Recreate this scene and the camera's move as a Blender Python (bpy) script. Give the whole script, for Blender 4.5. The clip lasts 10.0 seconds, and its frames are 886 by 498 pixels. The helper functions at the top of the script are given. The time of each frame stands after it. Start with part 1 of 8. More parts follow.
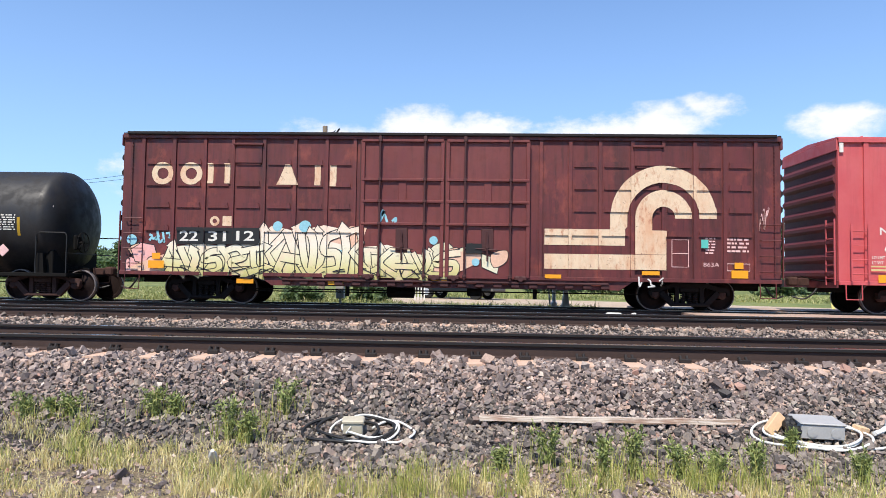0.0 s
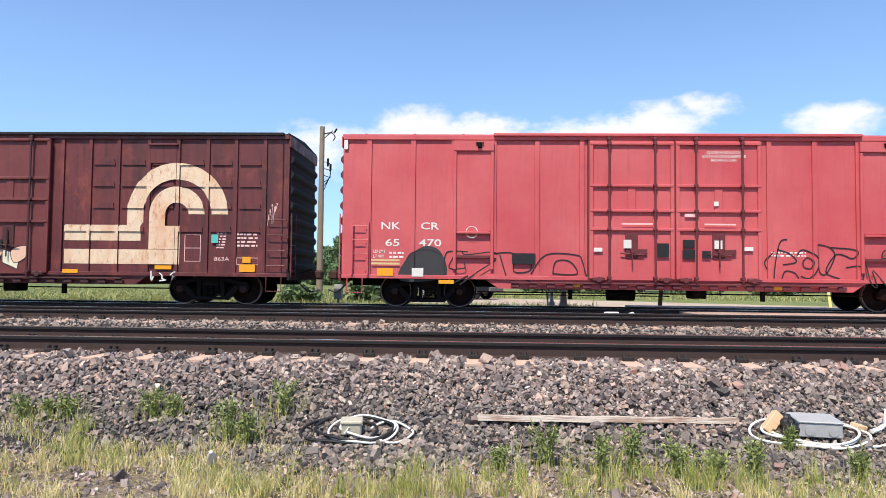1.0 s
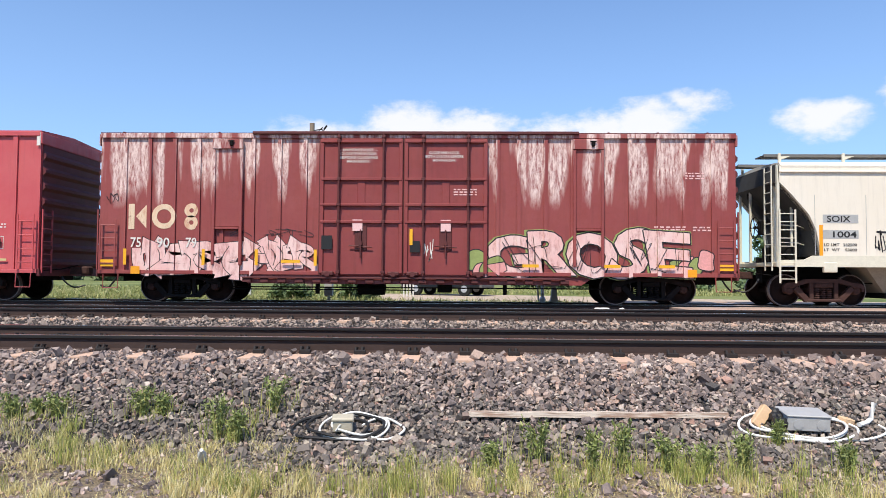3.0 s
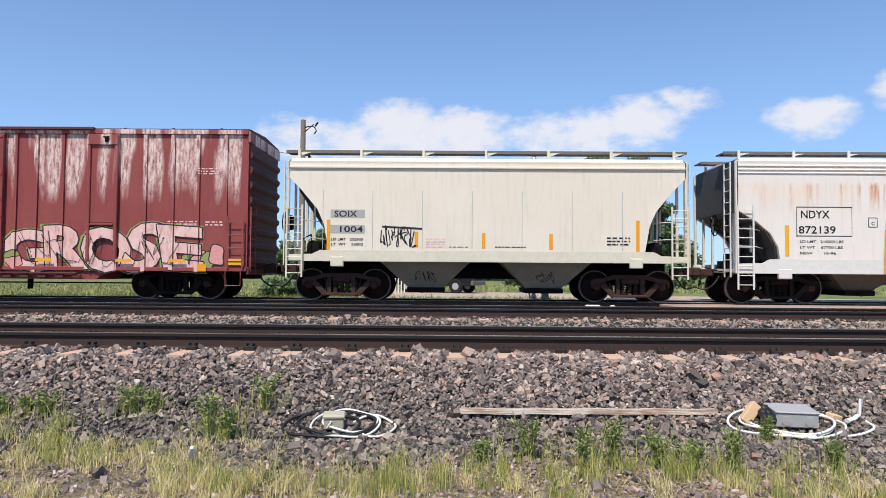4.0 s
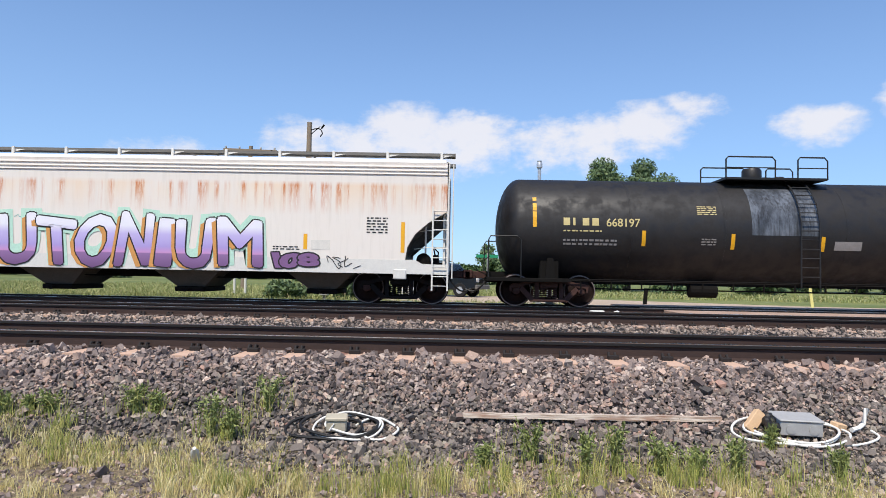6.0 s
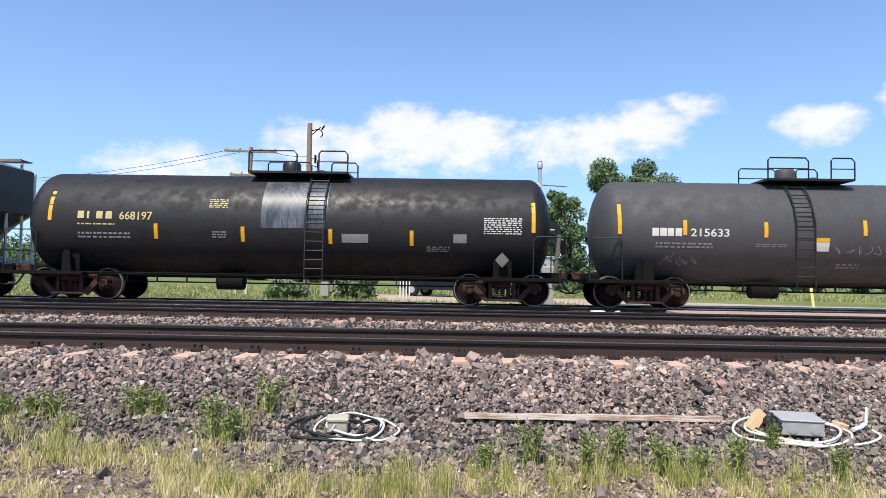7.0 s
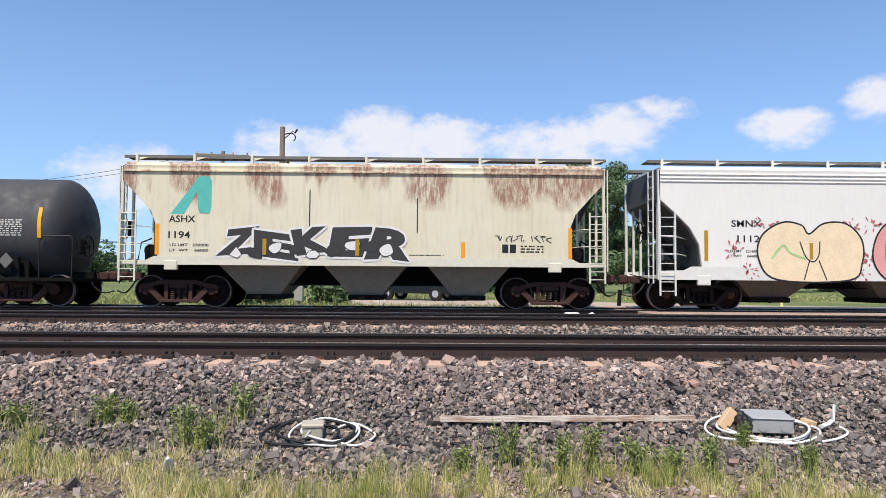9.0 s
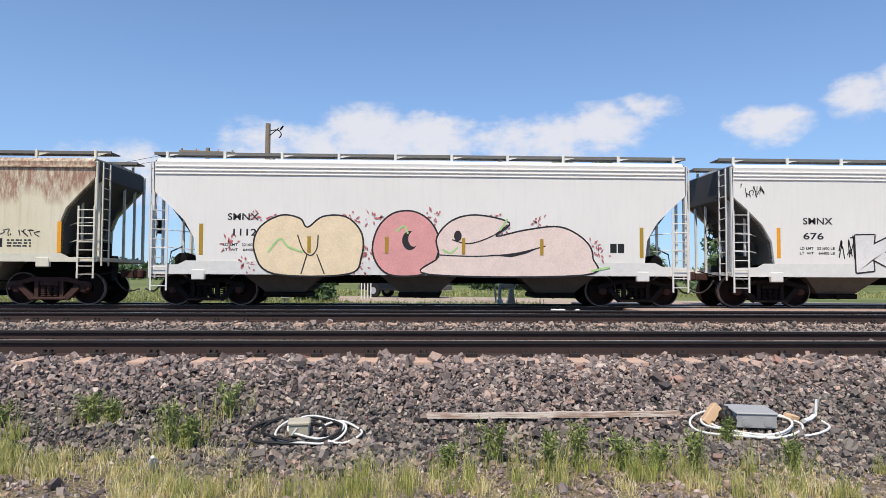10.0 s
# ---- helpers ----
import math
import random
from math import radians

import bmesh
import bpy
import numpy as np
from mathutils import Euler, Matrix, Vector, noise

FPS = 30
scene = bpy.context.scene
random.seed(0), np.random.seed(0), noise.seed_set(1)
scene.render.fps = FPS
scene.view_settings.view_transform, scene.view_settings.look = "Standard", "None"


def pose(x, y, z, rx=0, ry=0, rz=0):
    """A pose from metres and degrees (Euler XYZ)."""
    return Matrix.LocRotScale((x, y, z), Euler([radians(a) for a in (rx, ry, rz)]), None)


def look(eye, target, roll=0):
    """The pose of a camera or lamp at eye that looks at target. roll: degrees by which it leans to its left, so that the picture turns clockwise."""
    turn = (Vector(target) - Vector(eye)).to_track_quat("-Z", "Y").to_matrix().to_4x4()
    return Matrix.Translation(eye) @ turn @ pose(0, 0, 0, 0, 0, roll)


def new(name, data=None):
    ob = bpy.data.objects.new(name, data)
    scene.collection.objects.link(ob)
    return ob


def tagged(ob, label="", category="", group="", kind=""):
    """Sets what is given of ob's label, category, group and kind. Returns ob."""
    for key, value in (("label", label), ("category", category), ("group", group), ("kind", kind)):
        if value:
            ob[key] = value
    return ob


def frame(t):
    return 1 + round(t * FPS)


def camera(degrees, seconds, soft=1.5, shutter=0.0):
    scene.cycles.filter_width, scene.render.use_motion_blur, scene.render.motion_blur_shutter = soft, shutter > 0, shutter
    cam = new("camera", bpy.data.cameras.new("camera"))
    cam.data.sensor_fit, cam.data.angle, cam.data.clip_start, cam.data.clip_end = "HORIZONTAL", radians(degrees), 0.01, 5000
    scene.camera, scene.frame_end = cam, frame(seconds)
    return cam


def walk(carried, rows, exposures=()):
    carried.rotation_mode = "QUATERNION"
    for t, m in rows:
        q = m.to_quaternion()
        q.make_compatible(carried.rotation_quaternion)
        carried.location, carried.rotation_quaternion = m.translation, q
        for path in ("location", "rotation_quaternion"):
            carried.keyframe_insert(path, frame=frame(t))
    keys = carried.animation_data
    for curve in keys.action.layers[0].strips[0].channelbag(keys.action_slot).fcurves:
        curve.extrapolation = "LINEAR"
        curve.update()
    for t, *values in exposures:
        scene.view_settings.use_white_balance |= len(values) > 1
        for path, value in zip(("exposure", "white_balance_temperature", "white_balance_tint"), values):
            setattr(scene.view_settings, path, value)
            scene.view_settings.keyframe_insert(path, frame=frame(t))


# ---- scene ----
EXPOSURES = [(0, 0.28), (2.0, 0.28), (3.5, 0.08), (4.5, -0.1), (5.5, -0.1), (6.8, 0.18), (7.5, 0.22), (8.5, 0.12), (10, -0.14)]
SKY = 0.122
SKY_TINT = (0.72, 0.96, 1.29, 1)
SUN = 4.9
VEIL = (4.2, 6.2, 8.9, 1)
CLOUD_WHITE = (7.7, 7.5, 7.7, 1)
# azimuth, elevation, half width, half height, density of each cloud
CLOUDS = [(-0.076, 0.214, 0.066, 0.036, 1.4), (0.007, 0.209, 0.075, 0.034, 1.3), (-0.149, 0.195, 0.057, 0.025, 1.0), (-0.221, 0.196, 0.059, 0.027, 0.8), (0.132, 0.203, 0.058, 0.026, 1.0), (0.202, 0.206, 0.048, 0.03, 1.1), (0.27, 0.223, 0.058, 0.028, 1.2), (0.325, 0.241, 0.038, 0.015, 0.8), (0.484, 0.21, 0.05, 0.019, 1.3), (0.588, 0.235, 0.036, 0.019, 1.2), (0.638, 0.241, 0.033, 0.023, 1.2), (-0.396, 0.143, 0.091, 0.033, 0.9)]
EYE = (0.0, 0.0, 0.747)
# seconds, yaw, pitch, roll of the hand-held camera
TURNS = [(0, 2.388, 2.532, -0.860), (0.5, 2.363, 2.542, -0.770), (1, 2.212, 2.534, -0.621), (1.5, 1.987, 2.532, -0.488), (2, 1.835, 2.486, -0.482), (3.5, 1.096, 2.120, -0.344), (4, 0.714, 2.030, -0.430), (4.5, 0.505, 2.052, -0.646), (5, 0.592, 2.127, -0.969), (5.5, 0.967, 2.250, -1.195), (7, 1.136, 2.372, -0.936), (7.5, 0.653, 2.415, -0.680), (8, 0.111, 2.510, -0.506), (8.5, -0.459, 2.632, -0.421), (9, -0.975, 2.683, -0.404), (9.5, -1.524, 2.621, -0.348), (10, -2.093, 2.446, -0.275)]
cam = camera(66.0, 10.0, soft=0.6)
walk(cam, [(t, pose(*EYE, 90 + p, r, y)) for t, y, p, r in TURNS], exposures=EXPOSURES)

# ---- sky and sun ----
SUN_TO = Vector((-0.16, -0.53, 0.84)).normalized()
world = bpy.data.worlds.new("world")
scene.world = world
world.use_nodes = True


def sky_nodes():
    nt = world.node_tree
    nt.nodes.clear()
    n, l = nt.nodes.new, nt.links.new
    out, bg = n("ShaderNodeOutputWorld"), n("ShaderNodeBackground")
    sky = n("ShaderNodeTexSky")
    sky.sky_type, sky.sun_disc = "NISHITA", False
    sky.sun_elevation = math.asin(SUN_TO.z)
    sky.sun_rotation = math.atan2(SUN_TO.x, SUN_TO.y)
    sky.air_density, sky.dust_density, sky.ozone_density, sky.altitude = 1.0, 0.35, 2.2, 300
    bg.inputs["Strength"].default_value = SKY
    # fair-weather clouds: soft lumps of noise, low over the horizon
    tc = n("ShaderNodeTexCoord")
    sep = n("ShaderNodeSeparateXYZ")
    l(tc.outputs["Generated"], sep.inputs[0])

    def m(op, a, b=None, c=None):
        k = n("ShaderNodeMath")
        k.operation = op
        for i, v in enumerate((a, b, c)):
            if v is None:
                continue
            if isinstance(v, (int, float)):
                k.inputs[i].default_value = v
            else:
                l(v, k.inputs[i])
        return k.outputs[0]
    az = m("ARCTAN2", sep.outputs[0], sep.outputs[1])
    el = m("ARCSINE", sep.outputs[2])
    comb = n("ShaderNodeCombineXYZ")
    l(az, comb.inputs[0])
    l(el, comb.inputs[1])

    def noise_at(sx, sy, scale, detail, rough):
        mp = n("ShaderNodeMapping")
        mp.inputs["Scale"].default_value = (sx, sy, 1)
        l(comb.outputs[0], mp.inputs[0])
        t = n("ShaderNodeTexNoise")
        t.inputs["Scale"].default_value, t.inputs["Detail"].default_value, t.inputs["Roughness"].default_value = scale, detail, rough
        l(mp.outputs[0], t.inputs[0])
        return t.outputs[0]
    fine = noise_at(1, 1.5, 30, 8, 0.62)
    wisp = noise_at(1, 2.6, 14, 6, 0.6)
    total = None
    # azimuth, elevation, half width, half height (radians), density
    for a, e, wa, we, d in CLOUDS:
        wa, we = wa * 1.15, we * 1.02
        u = m("DIVIDE", m("SUBTRACT", az, a), wa)
        v = m("DIVIDE", m("SUBTRACT", el, e), we)
        v = m("MULTIPLY", v, m("ADD", 1.0, m("MULTIPLY", m("LESS_THAN", v, 0.0), -0.45)))
        r2 = m("ADD", m("MULTIPLY", u, u), m("MULTIPLY", v, v))
        s = m("MULTIPLY", m("SUBTRACT", 1.0, r2), d)
        s = m("MAXIMUM", s, -2.4)
        total = s if total is None else m("MAXIMUM", total, s)
    dens = m("ADD", total, m("MULTIPLY", m("SUBTRACT", fine, 0.5), 2.6))
    dens = m("ADD", dens, m("MULTIPLY", m("SUBTRACT", wisp, 0.5), 1.3))
    ramp = n("ShaderNodeMapRange")
    ramp.interpolation_type = "SMOOTHSTEP"
    ramp.inputs["From Min"].default_value, ramp.inputs["From Max"].default_value = -0.35, 1.2
    l(dens, ramp.inputs["Value"])
    # a milky veil towards the horizon
    veil = n("ShaderNodeMapRange")
    veil.inputs["From Min"].default_value, veil.inputs["From Max"].default_value = 0.0, 0.5
    veil.inputs["To Min"].default_value, veil.inputs["To Max"].default_value = 0.55, 0.1
    l(el, veil.inputs["Value"])
    mix0, mix1 = n("ShaderNodeMixRGB"), n("ShaderNodeMixRGB")
    l(veil.outputs[0], mix0.inputs[0])
    tint = n("ShaderNodeMixRGB")
    tint.blend_type, tint.inputs[0].default_value, tint.inputs[2].default_value = "MULTIPLY", 1.0, SKY_TINT
    l(sky.outputs[0], tint.inputs[1])
    l(tint.outputs[0], mix0.inputs[1])
    mix0.inputs[2].default_value = VEIL
    l(m("MULTIPLY", ramp.outputs[0], 0.84), mix1.inputs[0])
    l(mix0.outputs[0], mix1.inputs[1])
    mix1.inputs[2].default_value = CLOUD_WHITE
    l(mix1.outputs[0], bg.inputs[0])
    l(bg.outputs[0], out.inputs[0])


sky_nodes()
sun_data = bpy.data.lights.new("sun", "SUN")
sun_data.energy, sun_data.angle, sun_data.color = SUN, radians(0.55), (1.0, 0.93, 0.82)
sun = new("sun", sun_data)
sun.matrix_world = look((0, 0, 30), Vector((0, 0, 30)) - SUN_TO)

# ---- materials ----
def rgb(h):
    c = [int(h[i:i + 2], 16) / 255 for i in (0, 2, 4)]
    return tuple(((v + 0.055) / 1.055) ** 2.4 if v > 0.04 else v / 12.92 for v in c) + (1.0,)


def scaled(c, k):
    return tuple(min(1.0, v * k) for v in c[:3]) + (1.0,)


class Mat:
    """Small wrapper that chains nodes onto one principled shader."""

    def __init__(self, name, base, rough=0.6, metal=0.0):
        self.m = bpy.data.materials.new(name)
        self.m.use_nodes = True
        self.nt = self.m.node_tree
        self.b = self.nt.nodes["Principled BSDF"]
        self.b.inputs["Roughness"].default_value, self.b.inputs["Metallic"].default_value = rough, metal
        self.b.inputs["Base Color"].default_value = base
        self.tc = self.nt.nodes.new("ShaderNodeTexCoord")
        self.col, self.base = None, base

    def noise(self, scale=(1, 1, 1), size=4.0, detail=4.0, rough=0.6, lo=0.4, hi=0.6, offset=(0, 0, 0)):
        n, l = self.nt.nodes.new, self.nt.links.new
        mp, t, r = n("ShaderNodeMapping"), n("ShaderNodeTexNoise"), n("ShaderNodeMapRange")
        mp.inputs["Scale"].default_value, mp.inputs["Location"].default_value = scale, offset
        t.inputs["Scale"].default_value, t.inputs["Detail"].default_value, t.inputs["Roughness"].default_value = size, detail, rough
        l(self.tc.outputs["Object"], mp.inputs[0])
        l(mp.outputs[0], t.inputs[0])
        l(t.outputs[0], r.inputs["Value"])
        r.inputs["From Min"].default_value, r.inputs["From Max"].default_value = lo, hi
        return r.outputs[0]

    def height(self, z0, z1):
        """0 at local height z0, 1 at z1."""
        n, l = self.nt.nodes.new, self.nt.links.new
        s, r = n("ShaderNodeSeparateXYZ"), n("ShaderNodeMapRange")
        l(self.tc.outputs["Object"], s.inputs[0])
        l(s.outputs[2], r.inputs["Value"])
        r.inputs["From Min"].default_value, r.inputs["From Max"].default_value = z0, z1
        return r.outputs[0]

    def island(self):
        return self.nt.nodes.new("ShaderNodeNewGeometry").outputs["Random Per Island"]

    def rand(self):
        return self.nt.nodes.new("ShaderNodeObjectInfo").outputs["Random"]

    def math(self, op, a, b):
        k = self.nt.nodes.new("ShaderNodeMath")
        k.operation, k.use_clamp = op, True
        for i, v in enumerate((a, b)):
            if isinstance(v, (int, float)):
                k.inputs[i].default_value = v
            else:
                self.nt.links.new(v, k.inputs[i])
        return k.outputs[0]

    def ramp(self, fac, stops, constant=False):
        r = self.nt.nodes.new("ShaderNodeValToRGB")
        el = r.color_ramp.elements
        if constant:
            r.color_ramp.interpolation = "CONSTANT"
        while len(el) < len(stops):
            el.new(0.5)
        for e, (p, c) in zip(el, stops):
            e.position, e.color = p, c
        self.nt.links.new(fac, r.inputs[0])
        self.set(r.outputs[0])
        return self

    def over(self, fac, color, blend="MIX", amount=1.0):
        mx = self.nt.nodes.new("ShaderNodeMixRGB")
        mx.blend_type = blend
        if amount != 1.0:
            fac = self.math("MULTIPLY", fac, amount)
        self.nt.links.new(fac, mx.inputs[0])
        if self.col is None:
            mx.inputs[1].default_value = self.base
        else:
            self.nt.links.new(self.col, mx.inputs[1])
        mx.inputs[2].default_value = color
        self.set(mx.outputs[0])
        return self

    def set(self, socket):
        self.col = socket
        self.nt.links.new(socket, self.b.inputs["Base Color"])

    def bump(self, fac, strength=0.2, dist=0.01):
        bp = self.nt.nodes.new("ShaderNodeBump")
        bp.inputs["Strength"].default_value, bp.inputs["Distance"].default_value = strength, dist
        self.nt.links.new(fac, bp.inputs["Height"])
        self.nt.links.new(bp.outputs[0], self.b.inputs["Normal"])
        return self

    def rough(self, fac, a, b):
        r = self.nt.nodes.new("ShaderNodeMapRange")
        r.inputs["To Min"].default_value, r.inputs["To Max"].default_value = a, b
        self.nt.links.new(fac, r.inputs["Value"])
        self.nt.links.new(r.outputs[0], self.b.inputs["Roughness"])
        return self


def paint(name, hexcol, fade="", dirt="2b221c", streak=0.5, rough=0.55, gloss=0.0, grime=0.5, seed=0):
    """Weathered railway paint: faded patches, vertical run-off streaks, fine grain and road dirt."""
    base = rgb(hexcol)
    M = Mat(name, base, rough)
    M.over(M.noise(size=0.55, detail=5, lo=0.35, hi=0.7, offset=(seed, 0, seed)), rgb(fade) if fade else scaled(base, 1.18), amount=0.6)
    M.over(M.noise((7, 7, 0.55), 1.3, 6, 0.65, 0.5, 0.8, (seed * 2, 0, 0)), rgb(dirt), amount=streak)
    M.over(M.noise(size=9, detail=8, rough=0.75, lo=0.52, hi=0.8, offset=(0, 0, seed)), rgb(dirt), amount=grime * 0.5)
    f = M.noise(size=38, detail=4, lo=0.3, hi=0.7)
    M.bump(f, 0.06, 0.004)
    M.rough(M.noise(size=3, detail=5), rough - 0.1, min(1, rough + 0.15))
    return M


def weathered(M):
    """Soot runs and rubbed rusty areas."""
    M.over(M.noise((2.2, 2.2, 0.25), 1.1, 5, 0.6, 0.5, 0.72, (9, 0, 4)), rgb("2a1716"), amount=0.7)
    M.over(M.noise((1, 1, 0.6), 1.7, 6, 0.7, 0.56, 0.72, (2, 0, 8)), rgb("96493a"), amount=0.55)
    return M.m


def peeling(M):
    """Rust showing through old lettering paint."""
    M.over(M.noise((1.6, 1.6, 0.5), 1.3, 6, 0.7, 0.46, 0.68), rgb("c98a62"), amount=0.6)
    M.over(M.noise((3, 3, 1.2), 2.2, 7, 0.75, 0.54, 0.68), rgb("b06a48"), amount=0.85)
    M.over(M.noise(size=11, detail=6, rough=0.75, lo=0.6, hi=0.7), rgb("6b3230"), amount=0.9)
    return M.m


def plain(name, hexcol, rough=0.6, metal=0.0, var=0.25, size=6.0):
    base = rgb(hexcol)
    M = Mat(name, base, rough, metal)
    M.over(M.noise(size=size, detail=6, rough=0.7, lo=0.35, hi=0.75), scaled(base, 1 - var), amount=0.8)
    M.over(M.noise(size=size * 7, detail=3, lo=0.45, hi=0.75), scaled(base, 1 + var), amount=0.5)
    return M


MAT = {}
MAT["maroon"] = weathered(paint("boxcar_maroon_paint", "5c2525", "70332f", dirt="241413", streak=0.75, grime=0.9, seed=3))
MAT["maroon_door"] = paint("box_car_door_rubbed_maroon", "652a29", "7c3e38", dirt="2a1a18", streak=0.5, grime=0.8, seed=13).m
# door hardware tones: shadow round rods and rails is put into the colour
MAT["maroon_dark"] = plain("box_car_door_hardware_shaded", "45201f", 0.7, 0, 0.35, 3).m
# red_dark and brown_dark also put the shade of the car ends into colour
MAT["red_dark"] = plain("box_car_red_dark_and_shade", "64262a", 0.65, 0, 0.4, 3).m
MAT["brown_dark"] = plain("box_car_brown_roof_and_shade", "5a2624", 0.7, 0, 0.4, 3).m
# black of the maroon car's roof; on its ends it stands for shade
MAT["roof_black_end_shade"] = plain("black_roof_and_shaded_end", "1d1718", 0.85, 0, 0.4, 2).m
MAT["red"] = paint("boxcar_red_paint", "ba484c", "ca6a68", dirt="702a2a", streak=0.24, grime=0.15, seed=8).m
k = paint("boxcar_brown_red_paint", "883a37", "985049", dirt="4a1e1c", streak=0.3, seed=5)
pale = k.math("MULTIPLY", k.noise((1.7, 1.7, 0.12), 1.5, 2, 0.5, 0.34, 0.6, (3, 0, 2)), k.height(1.95, 4.05))
pale = k.math("MULTIPLY", k.math("SUBTRACT", pale, 0.24), 4.0)
pale = k.math("MULTIPLY", pale, k.noise((5, 5, 1.1), 2.4, 7, 0.75, 0.38, 0.58))
k.over(pale, rgb("e0c8be"))
MAT["brown_door"] = paint("box_car_door_brown_red", "813230", "8e4540", dirt="4a1e1c", streak=0.3, seed=15).m
MAT["brown_red"] = k.m
MAT["cream"] = paint("hopper_cream_paint", "dfd4c0", "e8dfd0", dirt="8f8674", streak=0.22, grime=0.15, seed=2).m
k = paint("hopper_white_paint_rust_runs", "e2d9cf", "e6e0d5", dirt="a09684", streak=0.2, grime=0.12, seed=6)
runs = k.math("MULTIPLY", k.noise((3.4, 3.4, 0.05), 1.5, 2, 0.5, 0.46, 0.6, (5, 0, 0)), k.noise((9, 9, 1.1), 2.0, 6, 0.7, 0.36, 0.56))
band = k.math("MULTIPLY", k.math("SUBTRACT", 1.0, k.height(3.08, 3.2)), k.height(2.3, 3.08))
blot = k.math("MULTIPLY", k.noise((1.1, 1.1, 0.3), 1.3, 4, 0.6, 0.4, 0.62, (2, 0, 1)), band)
k.over(blot, rgb("e6c092"), amount=0.45)
runs = k.math("MULTIPLY", runs, k.noise((0.7, 0.7, 0.2), 1.2, 3, 0.5, 0.3, 0.5, (4, 0, 3)))
k.over(k.math("MULTIPLY", runs, band), rgb("c4702a"), amount=0.95)
MAT["white_runs"] = k.m
k = paint("hopper_cream_paint_rust_patches", "d6cbac", "e0d8c2", dirt="80745c", streak=0.3, grime=0.2, seed=11)
pat = k.math("MULTIPLY", k.noise((0.8, 0.8, 0.25), 1.4, 3, 0.5, 0.38, 0.6, (1, 0, 7)), k.height(2.2, 3.5))
pat = k.math("MULTIPLY", k.math("SUBTRACT", pat, 0.25), 4.0)
pat = k.math("MULTIPLY", pat, k.noise((6, 6, 1.3), 2.0, 8, 0.75, 0.36, 0.56))
k.over(pat, rgb("8a5640"), amount=0.85)
MAT["cream_rust"] = k.m
MAT["white"] = paint("hopper_white_paint", "e0dbd2", "e9e4dc", dirt="b4aca2", streak=0.16, grime=0.1, seed=4).m
MAT["white_trim"] = plain("white_trim_paint", "d8d5cd", 0.55, 0, 0.15).m
MAT["cream_trim"] = plain("cream_trim_paint", "d6cfba", 0.55, 0, 0.18).m
# this dark grey holds the shade under the hopper end slopes
MAT["slope"] = plain("hopper_slope_shaded_grey", "4c4a48", 0.8, 0, 0.3).m
MAT["grey_slope"] = plain("grey_primer_in_dust", "6a6762", 0.75, 0, 0.3).m
MAT["bay"] = plain("hopper_bay_dusty_grey_paint", "8b8577", 0.8, 0, 0.35, 3).m
MAT["bay_dark"] = plain("hopper_bay_grimy_paint", "57524a", 0.8, 0, 0.35, 3).m
MAT["black_tank"] = paint("tank_black_paint", "191717", "201d1c", dirt="33291f", streak=0.22, rough=0.58, grime=0.08, seed=7).m
MAT["grey_tank"] = paint("tank_faded_black_paint", "424142", "4c4b4b", dirt="4e463d", streak=0.45, rough=0.68, grime=0.15, seed=9).m
# dark glossy patch; its silvery sheen is painted as bluish-grey streaks
k = Mat("tank_glossy_patch_sheen", rgb("3c4046"), 0.42)
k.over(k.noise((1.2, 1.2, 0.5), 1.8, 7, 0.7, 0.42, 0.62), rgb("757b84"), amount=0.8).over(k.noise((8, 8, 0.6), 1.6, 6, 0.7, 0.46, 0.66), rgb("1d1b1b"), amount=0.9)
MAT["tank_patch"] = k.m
MAT["under"] = plain("underframe_black_grime", "161412", 0.85, 0, 0.4).m
MAT["truck"] = plain("bogie_brown_grime", "1f1a19", 0.85, 0, 0.4).m
MAT["truck_rust"] = plain("bogie_rusty_brown", "4a3530", 0.85, 0, 0.5).m
MAT["wheel"] = plain("wheel_steel_rust", "241917", 0.8, 0.0, 0.5).m
MAT["tread"] = plain("wheel_tread_worn_steel", "7a706c", 0.5, 0.3, 0.3).m
for name in ("under", "truck", "truck_rust", "wheel"):
    MAT[name].node_tree.nodes["Principled BSDF"].inputs["Specular IOR Level"].default_value = 0.15
MAT["rail_side"] = plain("rail_rusty_web", "3c2b25", 0.85, 0.0, 0.3, 3).m
MAT["rail_head"] = plain("rail_polished_head", "cfccca", 0.22, 1.0, 0.2, 2).m
# near-black strip that paints the shaded side of the rail head
MAT["rail_cheek"] = plain("rail_shaded_head_side", "15110f", 0.6, 0.0, 0.3, 3).m
MAT["clip"] = plain("rail_clip_rust", "201917", 0.8, 0.0, 0.3, 20).m
MAT["tie"] = plain("concrete_tie_tan_dust", "cdaa92", 0.95, 0, 0.25, 7).m
MAT["black"] = plain("black_paint", "141414", 0.6, 0, 0.3).m
MAT["yellow"] = plain("reflector_yellow_tape", "e6a91c", 0.5, 0, 0.12, 12).m
MAT["mustard"] = plain("reflector_dull_yellow_tape", "a8841a", 0.6, 0, 0.2, 12).m
MAT["orange"] = plain("orange_yellow_sticker", "e79a14", 0.5, 0, 0.15, 12).m
MAT["letter_white"] = plain("white_lettering", "d9d4ca", 0.6, 0, 0.2, 9).m
MAT["letter_cream"] = peeling(plain("faded_cream_lettering", "dcc3a4", 0.65, 0, 0.2, 7))
MAT["letter_black"] = plain("black_lettering", "1e1d1d", 0.6, 0, 0.2, 9).m
MAT["letter_gold"] = plain("worn_gold_lettering", "c9b77e", 0.6, 0, 0.25, 9).m
MAT["letter_faint"] = plain("faint_grey_lettering", "8d8884", 0.7, 0, 0.3, 9).m
